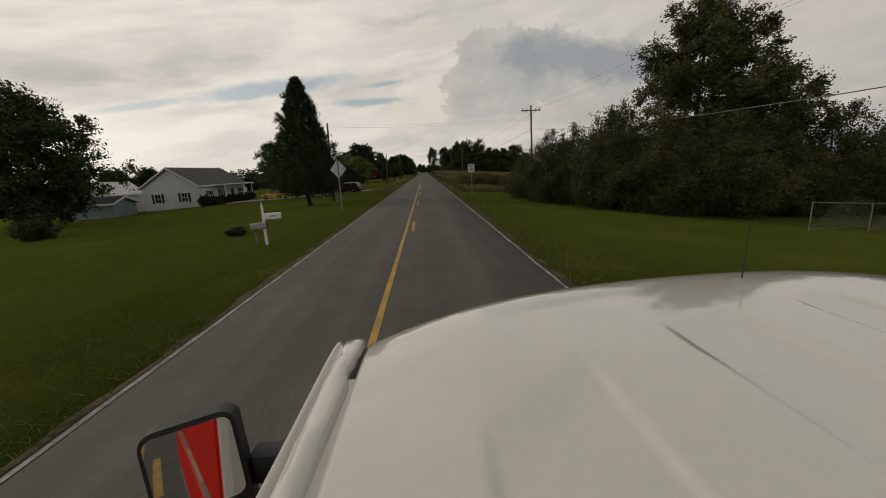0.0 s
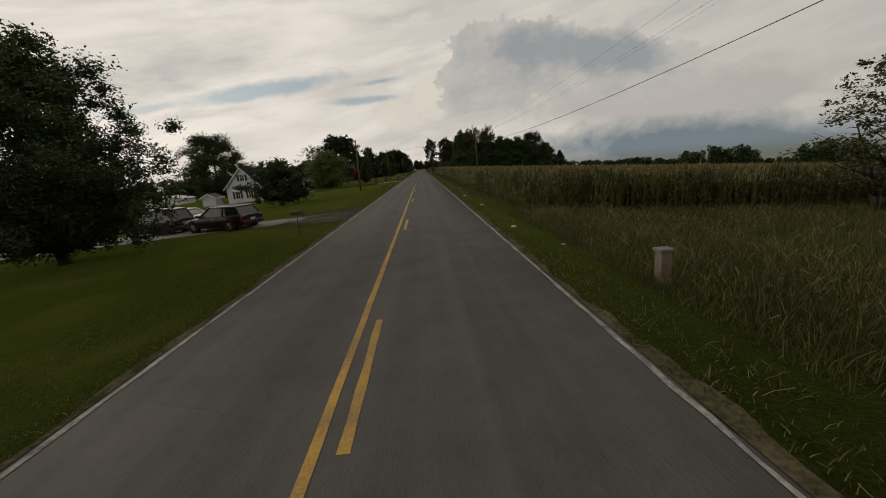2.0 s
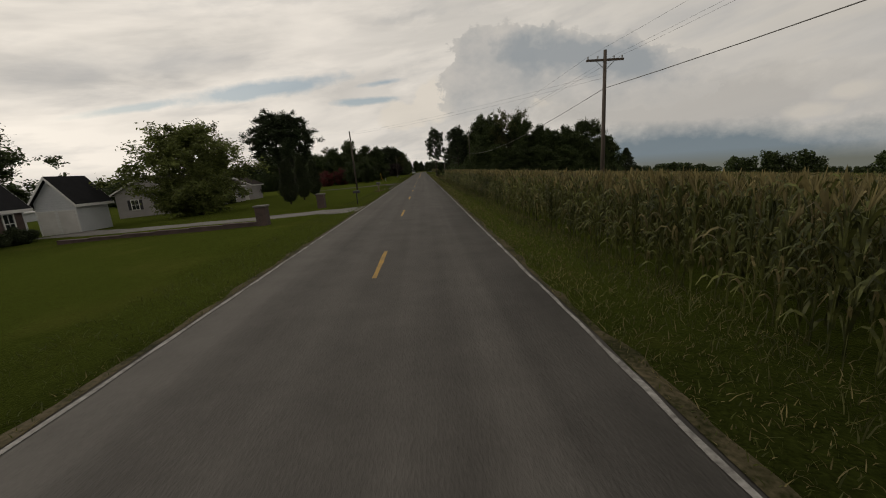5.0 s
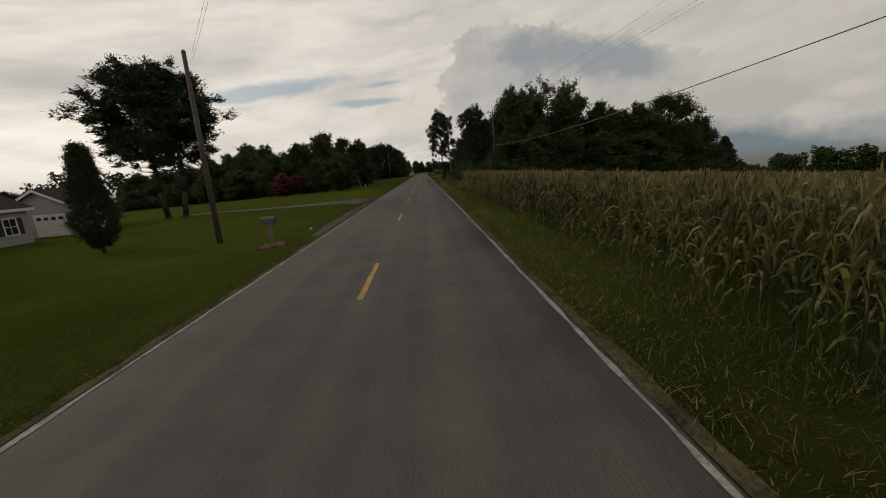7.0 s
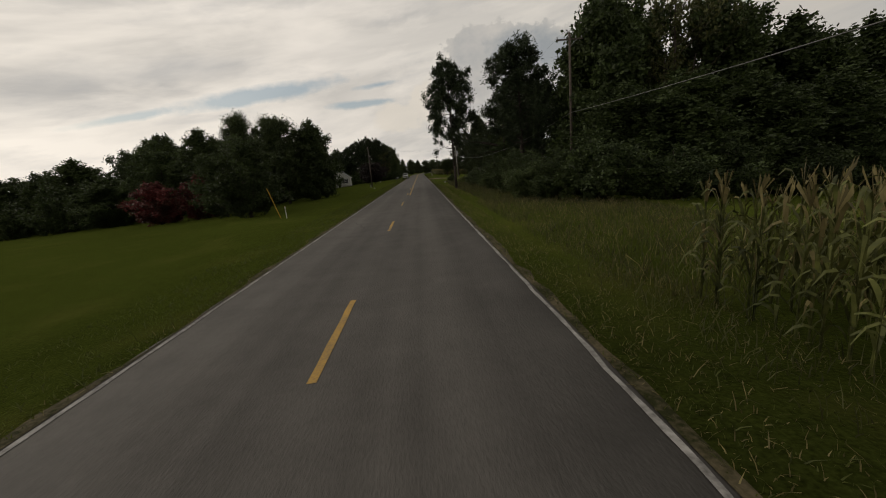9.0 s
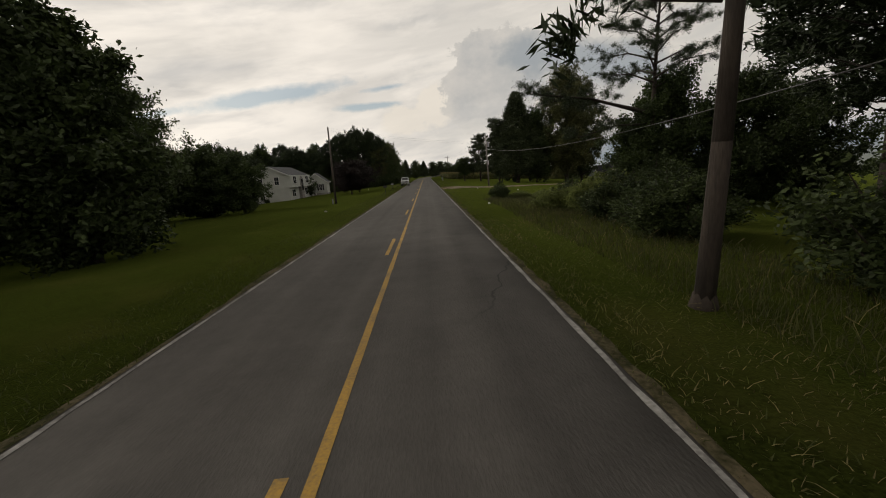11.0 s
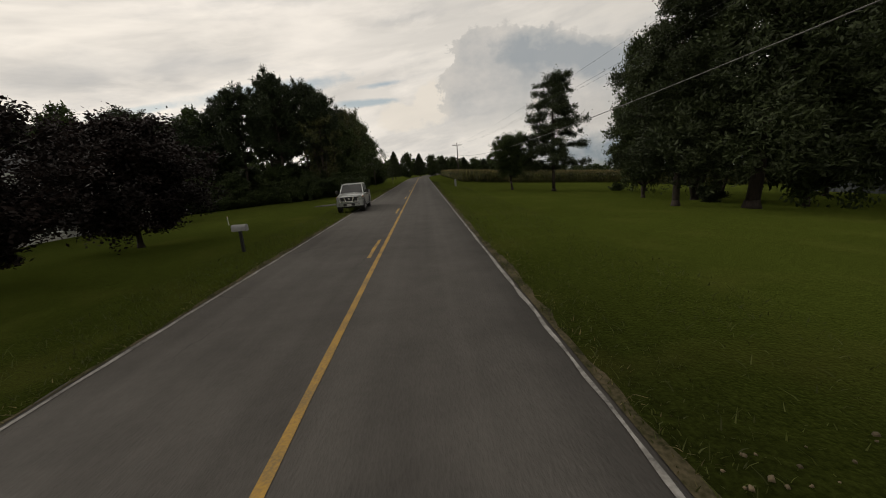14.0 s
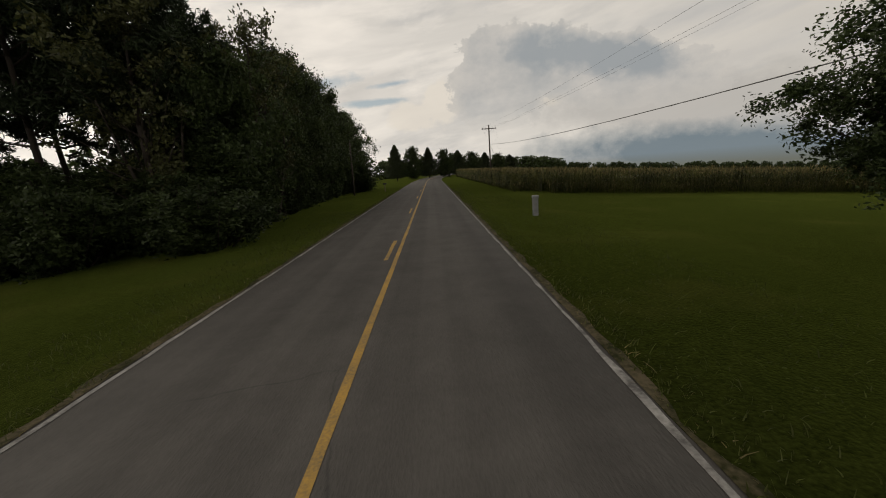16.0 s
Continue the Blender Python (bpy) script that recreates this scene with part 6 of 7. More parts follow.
# small house with a stone base
h5 = gable_house("cottage", "small pale cottage with grey roof and stone base", -30.0, -24.7, 311.5, 314.2, -0.85, 2.5, 4.55, "siding_cream", "shingle_grey")
window(h5, "-y", -26.3, 1.15, 0.75, 1.5, "shutter_black", at=311.5)
part("stone_base", boxed(-30.1, -24.6, 311.36, 314.3, -1.3, -0.35), "stone", h5, "rough grey stone base")
plant("lawn_tree", -29.0, 308.6, 5.2, 4.8, "dark shrubby tree in front of a cottage")
rs = random.Random(4)
for i in range(26):
    x, y = -30.0 + 0.21 * i + rs.uniform(-.1, .1), 310.9 + rs.uniform(-0.25, 0.25)
    bm = bmesh.new()
    bmesh.ops.create_icosphere(bm, subdivisions=1, radius=rs.uniform(0.13, 0.26))
    for v in bm.verts:
        v.co *= rs.uniform(0.75, 1.2)
    ob = part("rock", bm, "stone")
    ob.location = (x, y, gz(x) + 0.1)
    tagged(ob, "rough grey rock in a bed along a cottage", "rock", group="rock border")

# teal house and double garage across the right lawn
h6 = gable_house("teal_house", "teal house with white-trimmed windows and dark roof", 48.9, 54.1, 308, 316, -3.3, -0.2, 1.5, "siding_teal", "shingle_dark")
for c in (50.4, 52.7):
    window(h6, "-y", c, -1.5, 0.7, 1.2, at=308)
part("base_trim", boxed(48.8, 54.2, 307.9, 308.0, -3.6, -3.0), "trim_white", h6)
h6b = gable_house("house_wing", "long dark-roofed wing of a teal house", 45.2, 48.8, 309.5, 316, -3.0, -1.3, 0.7, "siding_shaded", "shingle_dark", ridge="x")
for c in (47,):
    window(h6b, "-y", c, -1.9, 0.7, 0.9, at=309.5)
g6 = gable_house("double_garage", "tan double garage with white doors and pale grey roof", 56.3, 61.0, 300.8, 307.8, -3.75, -0.85, 0.55, "siding_tan", "metal_roof", ridge="x", category="garage")
for c in (302.5, 306.0):
    garage_door(g6, "-x", c, -3.75, 2.6, 2.2, 56.3)

# ---- vehicles ----
def wheel(parent, x, y, r, w, side, alloy="rim_alloy"):
    """A wheel with its axle along x; side +1 shows its face to +x."""
    tyre = bmesh.new()
    prof = [(-w / 2, r * 0.62), (-w / 2, r * 0.93), (-w / 2 + 0.03, r), (w / 2 - 0.03, r), (w / 2, r * 0.93), (w / 2, r * 0.62)]
    rings = [[(u, v * math.cos(a), v * math.sin(a)) for u, v in prof] for a in [k * 2 * math.pi / 24 for k in range(25)]]
    rows = [[tyre.verts.new(p) for p in ring] for ring in rings[:-1]]
    for i in range(24):
        a, b = rows[i], rows[(i + 1) % 24]
        for k in range(6):
            tyre.faces.new((a[k], a[(k + 1) % 6], b[(k + 1) % 6], b[k]))
    bmesh.ops.recalc_face_normals(tyre, faces=tyre.faces)
    ty = part("wheel", tyre, "rubber", parent, "black tyre", smooth=True)
    ty.location = (x, y, r)
    rim = bmesh.new()
    tube(rim, (side * w * 0.10, 0, 0), (side * w * 0.22, 0, 0), r * 0.63, r * 0.63, 24)
    part("rim_dish", rim, "black_plastic", ty)
    sp = bmesh.new()
    for k in range(6):
        a = k * math.pi / 3
        tube(sp, (side * w * 0.36, 0.03 * math.cos(a), 0.03 * math.sin(a)), (side * w * 0.34, r * 0.6 * math.cos(a), r * 0.6 * math.sin(a)), r * 0.13, r * 0.10, 6)
    tube(sp, (side * w * 0.26, 0, 0), (side * w * 0.42, 0, 0), r * 0.18, r * 0.15, 14)
    part("rim", sp, alloy, ty, "alloy spokes", smooth=False)


def body_ring(y, w, zb, zs, zt, crown=0.04, tuck=0.05):
    """A cross-section of a car body at y: floor, sill, shoulder and deck."""
    return [(-w + tuck, y, zb), (-w, y, zb + (zs - zb) * 0.35), (-w - 0.01, y, zb + (zs - zb) * 0.75), (-w + 0.02, y, zs), (-w + 0.11, y, zt - 0.02), (-w * 0.5, y, zt + crown * 0.7), (0, y, zt + crown),
            (w * 0.5, y, zt + crown * 0.7), (w - 0.11, y, zt - 0.02), (w - 0.02, y, zs), (w + 0.01, y, zb + (zs - zb) * 0.75), (w, y, zb + (zs - zb) * 0.35), (w - tuck, y, zb)]


def cabin(parent, stations, paint, glass=True):
    """A glasshouse over the body. stations: y, half width at belt, belt height, half width at roof, roof height, from front to back (windscreen base, roof front, roof back, rear base)."""
    (ya, wa, za), (yb, wb, zb), (yc, wc, zc), (yd, wd, zd) = stations
    bm = bmesh.new()
    belt = [(-wa, ya, za), (wa, ya, za), (wd, yd, zd), (-wd, yd, zd)]
    roof = [(-wb, yb, zb), (wb, yb, zb), (wc, yc, zc), (-wc, yc, zc)]
    g = part("glasshouse", loft(bm, [belt, roof]), "car_glass", parent, "dark tinted car windows")
    rf = bmesh.new()
    e = 0.035
    ring0 = [(-wb - e, yb - e, zb - 0.03), (wb + e, yb - e, zb - 0.03), (wc + e, yc + e, zc - 0.03), (-wc - e, yc + e, zc - 0.03)]
    mid = [(x * 0.99, y, z + 0.055) for x, y, z in ring0]
    top = [(x * 0.8, (y - (yb + yc) / 2) * 0.9 + (yb + yc) / 2, z + 0.095) for x, y, z in ring0]
    part("roof", loft(rf, [ring0, mid, top]), paint, parent, smooth=False)
    for s in (-1, 1):
        for p, q in (((s * (wa + 0.005), ya, za), (s * (wb + 0.01), yb, zb)), ((s * (wd + 0.005), yd, zd), (s * (wc + 0.01), yc, zc))):
            part("pillar", tube(bmesh.new(), p, q, 0.055, 0.045, 6), paint, parent)
        ym = (yb + yc) / 2
        u = (ym - ya) / (yd - ya)
        part("pillar", tube(bmesh.new(), (s * (wa + (wd - wa) * u + 0.004), ym, za + (zd - za) * u), (s * ((wb + wc) / 2 + 0.006), ym, (zb + zc) / 2), 0.05, 0.045, 6), paint, parent)
    return g


def car(name, label, paint, x, y, rz, kind="sedan", scale=1.0, z=None):
    """A parked car that faces -y before it is turned."""
    c = thing(name, label, "car", x, y, (gz(x) if z is None else z), rz)
    c.scale = (scale,) * 3
    wagon = kind in ("wagon", "suv")
    tall = 0.2 if kind == "suv" else 0.0
    w = 0.88
    sh = 0.86 + tall * 0.7
    secs = [(-2.25, w * 0.8, 0.34, 0.55, 0.62), (-2.12, w * 0.95, 0.24, 0.6, 0.70 + tall * 0.4), (-1.4, w, 0.2, sh - 0.12, sh - 0.06), (-0.75, w, 0.2, sh - 0.04, sh + 0.03), (0.6, w, 0.2, sh, sh + 0.05),
            (1.6, w, 0.2, sh + 0.02, sh + 0.06), (2.15, w * 0.97, 0.26, sh, sh + 0.05), (2.3, w * 0.86, 0.36, sh - 0.1, sh - 0.03)]
    bm = bmesh.new()
    loft(bm, [body_ring(a, b, cc, d, e) for a, b, cc, d, e in secs])
    part("body", bm, paint, c, smooth=False)
    top = 1.40 + tall * 1.3
    back = (2.18, w * 0.86, sh + 0.02) if wagon else (1.75, w * 0.84, sh + 0.04)
    rear = (1.85, w * 0.70, top - 0.02) if wagon else (0.95, w * 0.68, top)
    cabin(c, [(-0.95, w * 0.88, sh - 0.01), (-0.1, w * 0.72, top), rear, back], paint)
    for s in (-1, 1):
        for yy in (-1.4, 1.38):
            ar = bmesh.new()
            tube(ar, (s * (w - 0.2), yy, 0.34 + tall * 0.2), (s * (w + 0.014), yy, 0.34 + tall * 0.2), 0.40 + tall * 0.2, 0.40 + tall * 0.2, 24)
            part("wheel_arch", ar, "black_plastic", c)
            wheel(c, s * (w - 0.07), yy, 0.33 + tall * 0.2, 0.22, s)
        part("headlight", boxed(s * 0.62 - 0.17, s * 0.62 + 0.17, -2.24, -2.05, 0.58, 0.72), "lamp_clear", c)
        part("tail_light", boxed(s * 0.72 - 0.11, s * 0.72 + 0.11, 2.16, 2.29, sh - 0.28, sh - 0.05), "lamp_red", c)
        part("door_mirror", boxed(s * (w + 0.1) - 0.09, s * (w + 0.1) + 0.09, -0.85, -0.75, sh + 0.02, sh + 0.16, bev=0.02), paint, c)
        for yy in (-0.1, 0.95):
            part("door_handle", boxed(s * (w + 0.015) - 0.02, s * (w + 0.015) + 0.02, yy + 0.2, yy + 0.38, sh - 0.14, sh - 0.10), "chrome" if kind != "suv" else "black_plastic", c)
    part("bumper", boxed(-w * 0.9, w * 0.9, 2.2, 2.36, 0.36, 0.56, bev=0.03), paint, c)
    part("grille", boxed(-0.42, 0.42, -2.29, -2.2, 0.48, 0.6), "black_plastic", c)
    pl = part("plate", boxed(-0.17, 0.17, 2.3, 2.33, sh - 0.32, sh - 0.18) if wagon else boxed(-0.17, 0.17, 2.34, 2.375, 0.62, 0.75), "plate_white", c, "pale plate with plain bars")
    return c


car("station_wagon", "dark maroon station wagon parked on a concrete driveway", "maroon_paint", -12.6, 62.3, 270 - 20, "wagon", 1.04)
car("sport_utility", "black utility vehicle parked on a driveway", "black_paint", -18.0, 64.4, 270 - 18, "suv", 1.02)
car("sedan", "white sedan parked beside dark cars", "white_car_paint", -19.0, 68.6, 255, "sedan")
car("coupe", "yellow car parked near the house", "yellow_paint", -25.0, 64.0, 255, "sedan", 0.95)
car("sedan", "white hatchback parked by a double garage", "white_car_paint", 46.8, 296.6, 275, "wagon", 0.9)
car("sedan", "black sedan parked beside a teal house", "black_paint", 42.8, 298.6, 285, "sedan", 0.95)
car("sport_utility", "white utility vehicle parked behind trees", "white_car_paint", -51.0, 314, 250, "suv", 1.0)
car("sedan", "dark car parked on a drive behind trees", "black_paint", -52.5, 302, 260, "sedan", 1.0)


def pickup_truck():
    """A silver crew-cab pickup, pulled over half on the verge, that faces -y."""
    c = thing("pickup_truck", "silver crew-cab pickup truck pulled over on the road's edge", "truck", -4.3, 304.1, -0.02, 2)
    c.scale = (0.95, 0.95, 1.03)
    w = 0.98
    # front clip, cab sides and bed, each a skin over cross-sections
    secs = [(-2.72, 0.80, 0.52, 0.98, 1.02), (-2.62, 0.92, 0.50, 1.06, 1.10), (-2.3, w, 0.48, 1.10, 1.15), (-1.75, w, 0.46, 1.13, 1.19), (-1.3, w, 0.44, 1.16, 1.22), (-0.5, w, 0.44, 1.17, 1.23), (0.9, w, 0.44, 1.18, 1.24), (1.22, w, 0.44, 1.18, 1.24)]
    part("front_body", loft(bmesh.new(), [body_ring(*s, crown=0.05) for s in secs]), "silver_paint", c)
    bed = bmesh.new()
    out = [(-w, 0.46), (-w - 0.01, 0.85), (-w + 0.02, 1.26), (-w + 0.10, 1.28), (-w + 0.10, 0.72), (w - 0.10, 0.72), (w - 0.10, 1.28), (w - 0.02, 1.26), (w + 0.01, 0.85), (w, 0.46)]
    loft(bed, [[(u, yy, v) for u, v in out] for yy in (1.25, 1.9, 2.6, 2.86)])
    part("bed", bed, "silver_paint", c, "silver open cargo bed")
    part("tailgate", boxed(-w + 0.03, w - 0.03, 2.84, 2.92, 0.7, 1.27, bev=0.015), "silver_paint", c)
    part("bed_rail", boxed(-w + 0.0, -w + 0.13, 1.25, 2.9, 1.275, 1.30, bev=0.01), "black_plastic", c)
    part("bed_rail", boxed(w - 0.13, w, 1.25, 2.9, 1.275, 1.30, bev=0.01), "black_plastic", c)
    cabin(c, [(-1.28, w * 0.9, 1.17), (-0.45, w * 0.76, 1.83), (0.95, w * 0.76, 1.85), (1.20, w * 0.88, 1.22)], "silver_paint")
    part("bonnet", loft(bmesh.new(), [[(-0.84, yy, z - 0.03), (-0.84, yy, z + 0.02), (-0.5, yy, z + 0.05), (-0.3, yy, z + 0.075), (0.3, yy, z + 0.075), (0.5, yy, z + 0.05), (0.84, yy, z + 0.02), (0.84, yy, z - 0.03)] for yy, z in ((-2.58, 1.10), (-2.2, 1.16), (-1.35, 1.22))]), "silver_paint", c)
    g = part("grille", boxed(-0.62, 0.62, -2.80, -2.66, 0.80, 1.06, bev=0.02), "black_plastic", c, "black grille")
    for u in (-0.3, 0.3):
        part("grille_bar", prism(bmesh.new(), [(u * 0.85 - 0.045, 0.79), (u * 0.85 + 0.045, 0.79), (u * 1.15 + 0.05, 1.07), (u * 1.15 - 0.05, 1.07)], "y", -2.84, -2.76), "chrome", g)
    for s in (-1, 1):
        part("grille_bar", boxed(s * 0.63 - 0.035, s * 0.63 + 0.035, -2.83, -2.7, 0.78, 1.08, bev=0.01), "chrome", g)
        part("grille_slat", boxed(-0.6, 0.6, -2.815, -2.79, 0.92 + s * 0.07, 0.935 + s * 0.07), "black_plastic", g)
    badge = bmesh.new()
    tube(badge, (0, -2.85, 0.93), (0, -2.80, 0.93), 0.075, 0.085, 20)
    part("badge", badge, "chrome", g, "plain round chrome badge")
    bp = part("bumper", loft(bmesh.new(), [[(-0.97, -2.35, z), (-0.93, -2.74, z), (-0.6, -2.9, z), (0.6, -2.9, z), (0.93, -2.74, z), (0.97, -2.35, z), (0.8, -2.4, z), (-0.8, -2.4, z)] for z in (0.44, 0.50, 0.70, 0.77)]), "silver_paint", c, "silver front bumper")
    part("bumper_strip", boxed(-0.66, 0.66, -2.93, -2.86, 0.72, 0.79, bev=0.01), "chrome", bp)
    part("air_intake", boxed(-0.42, 0.42, -2.92, -2.86, 0.47, 0.64), "black_plastic", bp)
    pl = part("plate", boxed(-0.16, 0.16, -2.95, -2.92, 0.47, 0.61), "plate_white", bp, "pale plate with plain bars")
    part("plate_bar", boxed(-0.11, 0.11, -2.955, -2.945, 0.52, 0.56), "steel", pl)
    for s in (-1, 1):
        hl = part("headlight", loft(bmesh.new(), [[(s * 0.67, -2.74, z), (s * 0.93, -2.64, z), (s * 1.0, -2.34, z), (s * 0.7, -2.5, z)] for z in (0.84, 1.08)]), "lamp_clear", c, "clear wrap-round headlight")
        part("indicator", loft(bmesh.new(), [[(s * 0.975, -2.5, z), (s * 1.012, -2.3, z), (s * 0.95, -2.3, z), (s * 0.9, -2.45, z)] for z in (0.98, 1.085)]), "lamp_amber", hl)
        fog = bmesh.new()
        tube(fog, (s * 0.72, -2.90, 0.58), (s * 0.72, -2.78, 0.58), 0.06, 0.07, 16)
        part("fog_lamp", fog, "lamp_clear", bp)
        for yy in (-1.82, 1.85):
            ar = bmesh.new()
            tube(ar, (s * (w - 0.25), yy, 0.47), (s * (w + 0.016), yy, 0.47), 0.50, 0.50, 28)
            part("wheel_arch", ar, "black_plastic", c)
            wheel(c, s * (w - 0.09), yy, 0.40, 0.27, s)
        mir = part("door_mirror", boxed(s * 1.15 - 0.12, s * 1.15 + 0.12, -1.02, -0.86, 1.22, 1.45, bev=0.03), "black_plastic", c, "black door mirror")
        part("mirror_arm", boxed(s * 1.0 - 0.06, s * 1.0 + 0.06, -0.98, -0.9, 1.24, 1.3), "black_plastic", mir)
        for yy in (-0.15, 0.75):
            part("door_handle", boxed(s * (w + 0.02) - 0.025, s * (w + 0.02) + 0.025, yy, yy + 0.2, 1.03, 1.08, bev=0.008), "black_plastic", c)
        for yy in (-1.02, 0.12, 1.1):
            part("door_seam", boxed(s * (w + 0.004) - 0.006, s * (w + 0.004) + 0.006, yy - 0.006, yy + 0.006, 0.55, 1.16), "black_plastic", c)
        part("side_trim", boxed(s * (w + 0.01) - 0.012, s * (w + 0.01) + 0.012, -1.1, 1.1, 0.62, 0.70), "silver_paint", c)
        part("step_bar", tube(bmesh.new(), (s * (w + 0.03), -1.15, 0.40), (s * (w + 0.03), 1.25, 0.40), 0.05, 0.05, 10), "black_plastic", c)
        part("tail_light", boxed(s * 0.92 - 0.06, s * 0.92 + 0.06, 2.83, 2.93, 0.9, 1.22), "lamp_red", c)
    part("rear_bumper", boxed(-0.95, 0.95, 2.88, 3.05, 0.5, 0.68, bev=0.03), "chrome", c)
    for u in (-0.5, 0.15):
        part("wiper", tube(bmesh.new(), (u, -1.30, 1.22), (u + 0.5, -1.16, 1.30), 0.012, 0.008, 5), "black_plastic", c)
    part("underbody", boxed(-0.8, 0.8, -2.3, 2.7, 0.3, 0.5), "black_plastic", c)
    return c


pickup_truck()


def ambulance():
    """The red and white ambulance at the start of the drive: cab roof, mirrors, nose and box body."""
    c = thing("ambulance", "red and white ambulance with a ribbed white cab roof", "ambulance", 0, 0, 0)
    # cab roof: crowned, with three shallow pressed panels, its left edge a short way left of the lens
    XL, XR, YF, YB, Z = -0.205, 1.89, 1.10, -0.32, 2.0
    PANELS = ((0.078, 0.62, 0.355, 0.84), (0.635, 0.95, 0.885, 1.03), (1.12, 1.08, 1.285, 1.13))
    bm = bmesh.new()
    nx, ny = 210, 56

    def step(x, x0, w=0.012):
        return 1 / (1 + math.exp(-(x - x0) / w * 3))
    grid = []
    for j in range(ny + 1):
        v = j / ny
        row = []
        for i in range(nx + 1):
            u = i / nx
            x = XL + (XR - XL) * u
            bow = 0.335 * (1 - abs((x - 1.18) / 1.40) ** 2.2)
            y = YB + (YF + bow - YB) * v
            z = Z + 0.05 * (1 - (2 * u - 1) ** 4) - 0.030 * v ** 14
            for xd, yd, xl, yl in PANELS:
                ends = yd + (yl - yd) * min(1, max(0, (x - xd) / (xl - xd)))
                z -= 0.011 * (step(x, xd) - step(x, xl)) * min(1, max(0, (ends - y) * 7))
            row.append(bm.verts.new((x, y, z)))
        grid.append(row)
    for j in range(ny):
        for i in range(nx):
            bm.faces.new((grid[j][i], grid[j][i + 1], grid[j + 1][i + 1], grid[j + 1][i]))
    ext = bmesh.ops.extrude_face_region(bm, geom=list(bm.faces))
    for e in ext["geom"]:
        if isinstance(e, bmesh.types.BMVert):
            e.co.z -= 0.03
    bmesh.ops.recalc_face_normals(bm, faces=bm.faces)
    roof = part("cab_roof", bm, "white_paint", c, "glossy white ribbed cab roof", smooth=True)
    for s, xe in ((-1, XL), (1, XR)):
        rings = []
        for k in range(60):
            y = YB + (YF + 0.012 - YB) * k / 59
            zz = Z - 0.012 - 0.018 * (k / 59) ** 30
            # the inner edge of the rail's cover, lifted and torn near its front end
            tear = 0.013 * math.exp(-((y - 0.90) / 0.045) ** 2) + 0.006 * math.exp(-((y - 0.98) / 0.02) ** 2)
            inner = 0.012 + tear + 0.034 * max(0.0, 1 - max(0.0, y) / 0.86)
            wob = 0.003 * math.sin(y * 23) + 0.002 * math.sin(y * 61)
            rings.append([(xe + s * 0.100, y, zz - 0.04), (xe + s * 0.101, y, zz + 0.010), (xe + s * 0.094, y, zz + 0.018), (xe + s * 0.087, y, zz + 0.011), (xe + s * 0.082, y, zz + 0.002),
                          (xe + s * (0.072 + wob), y, zz + 0.016), (xe + s * (inner + 0.024 + wob), y, zz + 0.024 + wob), (xe + s * (inner + 0.006), y, zz + 0.016 + 0.5 * tear), (xe + s * inner, y, zz + 0.4 * tear), (xe + s * inner, y, zz - 0.04)])
        part("drip_rail", loft(bmesh.new(), rings), "white_paint", roof, "dented white drip rail with a torn cover", smooth=True)
        part("rail_channel", boxed(min(xe, xe + s * 0.07), max(xe, xe + s * 0.07), YB, YF - 0.22, Z - 0.06, Z - 0.014), "white_paint", roof)
        # black strip that draws the shade inside the torn cover's gap
        part("rail_gap_shade", boxed(min(xe + s * 0.001, xe + s * 0.05), max(xe + s * 0.001, xe + s * 0.05), YF - 0.22, YF - 0.04, Z - 0.06, Z - 0.018), "black_plastic", roof, "black strip standing for the shade in a torn rail cover's gap")
    # cab below the roof
    cab = bmesh.new()
    cx = (XL + XR) / 2
    def ring(z, y0, y1, hw):
        return [(cx - hw, y0, z), (cx + hw, y0, z), (cx + hw, y1, z), (cx - hw, y1, z)]
    part("cab_glass", loft(bmesh.new(), [ring(1.24, -0.30, 1.72, 0.99), ring(1.92, -0.30, 0.98, 0.94)]), "car_glass", c, "dark cab windows")
    loft(cab, [ring(0.45, -0.34, 1.9, 1.0), ring(0.85, -0.34, 1.9, 1.02), ring(1.24, -0.34, 1.8, 1.0)])
    part("cab_body", cab, "white_paint", c, "white cab with red band")
    part("nose", loft(bmesh.new(), [[(cx + u * 1.0, y, z) for u, z in ((-1, 0.42), (-1, 0.95), (-0.9, zt), (0.9, zt), (1, 0.95), (1, 0.42))] for y, zt in ((1.85, 1.2), (2.5, 1.12), (2.85, 1.0))]), "white_paint", c)
    part("front_bumper", boxed(cx - 1.02, cx + 1.02, 2.8, 3.0, 0.42, 0.66, bev=0.03), "chrome", c)
    part("grille", boxed(cx - 0.6, cx + 0.6, 2.84, 2.9, 0.7, 0.95), "black_plastic", c)
    for s in (-1, 1):
        part("red_band", boxed(cx + s * 1.022 - 0.012, cx + s * 1.022 + 0.012, -0.33, 1.85, 0.72, 1.0), "red_paint", c, "red band")
        part("headlight", boxed(cx + s * 0.82 - 0.13, cx + s * 0.82 + 0.13, 2.83, 2.89, 0.75, 0.95), "lamp_clear", c)
        wheel(c, cx + s * 0.9, 2.1, 0.38, 0.26, s)
        wheel(c, cx + s * 0.92, -3.2, 0.38, 0.30, s)
    # box body behind the lens: white below the rails, broad red band with a white stripe
    bx = part("box_body", boxed(cx - 1.23, cx + 1.23, -5.2, -0.42, 0.5, 2.42, bev=0.04), "white_paint", c, "white box body")
    part("box_roof", boxed(cx - 1.23, cx + 1.23, -5.2, -0.72, 2.425, 2.75, bev=0.06), "white_paint", bx)
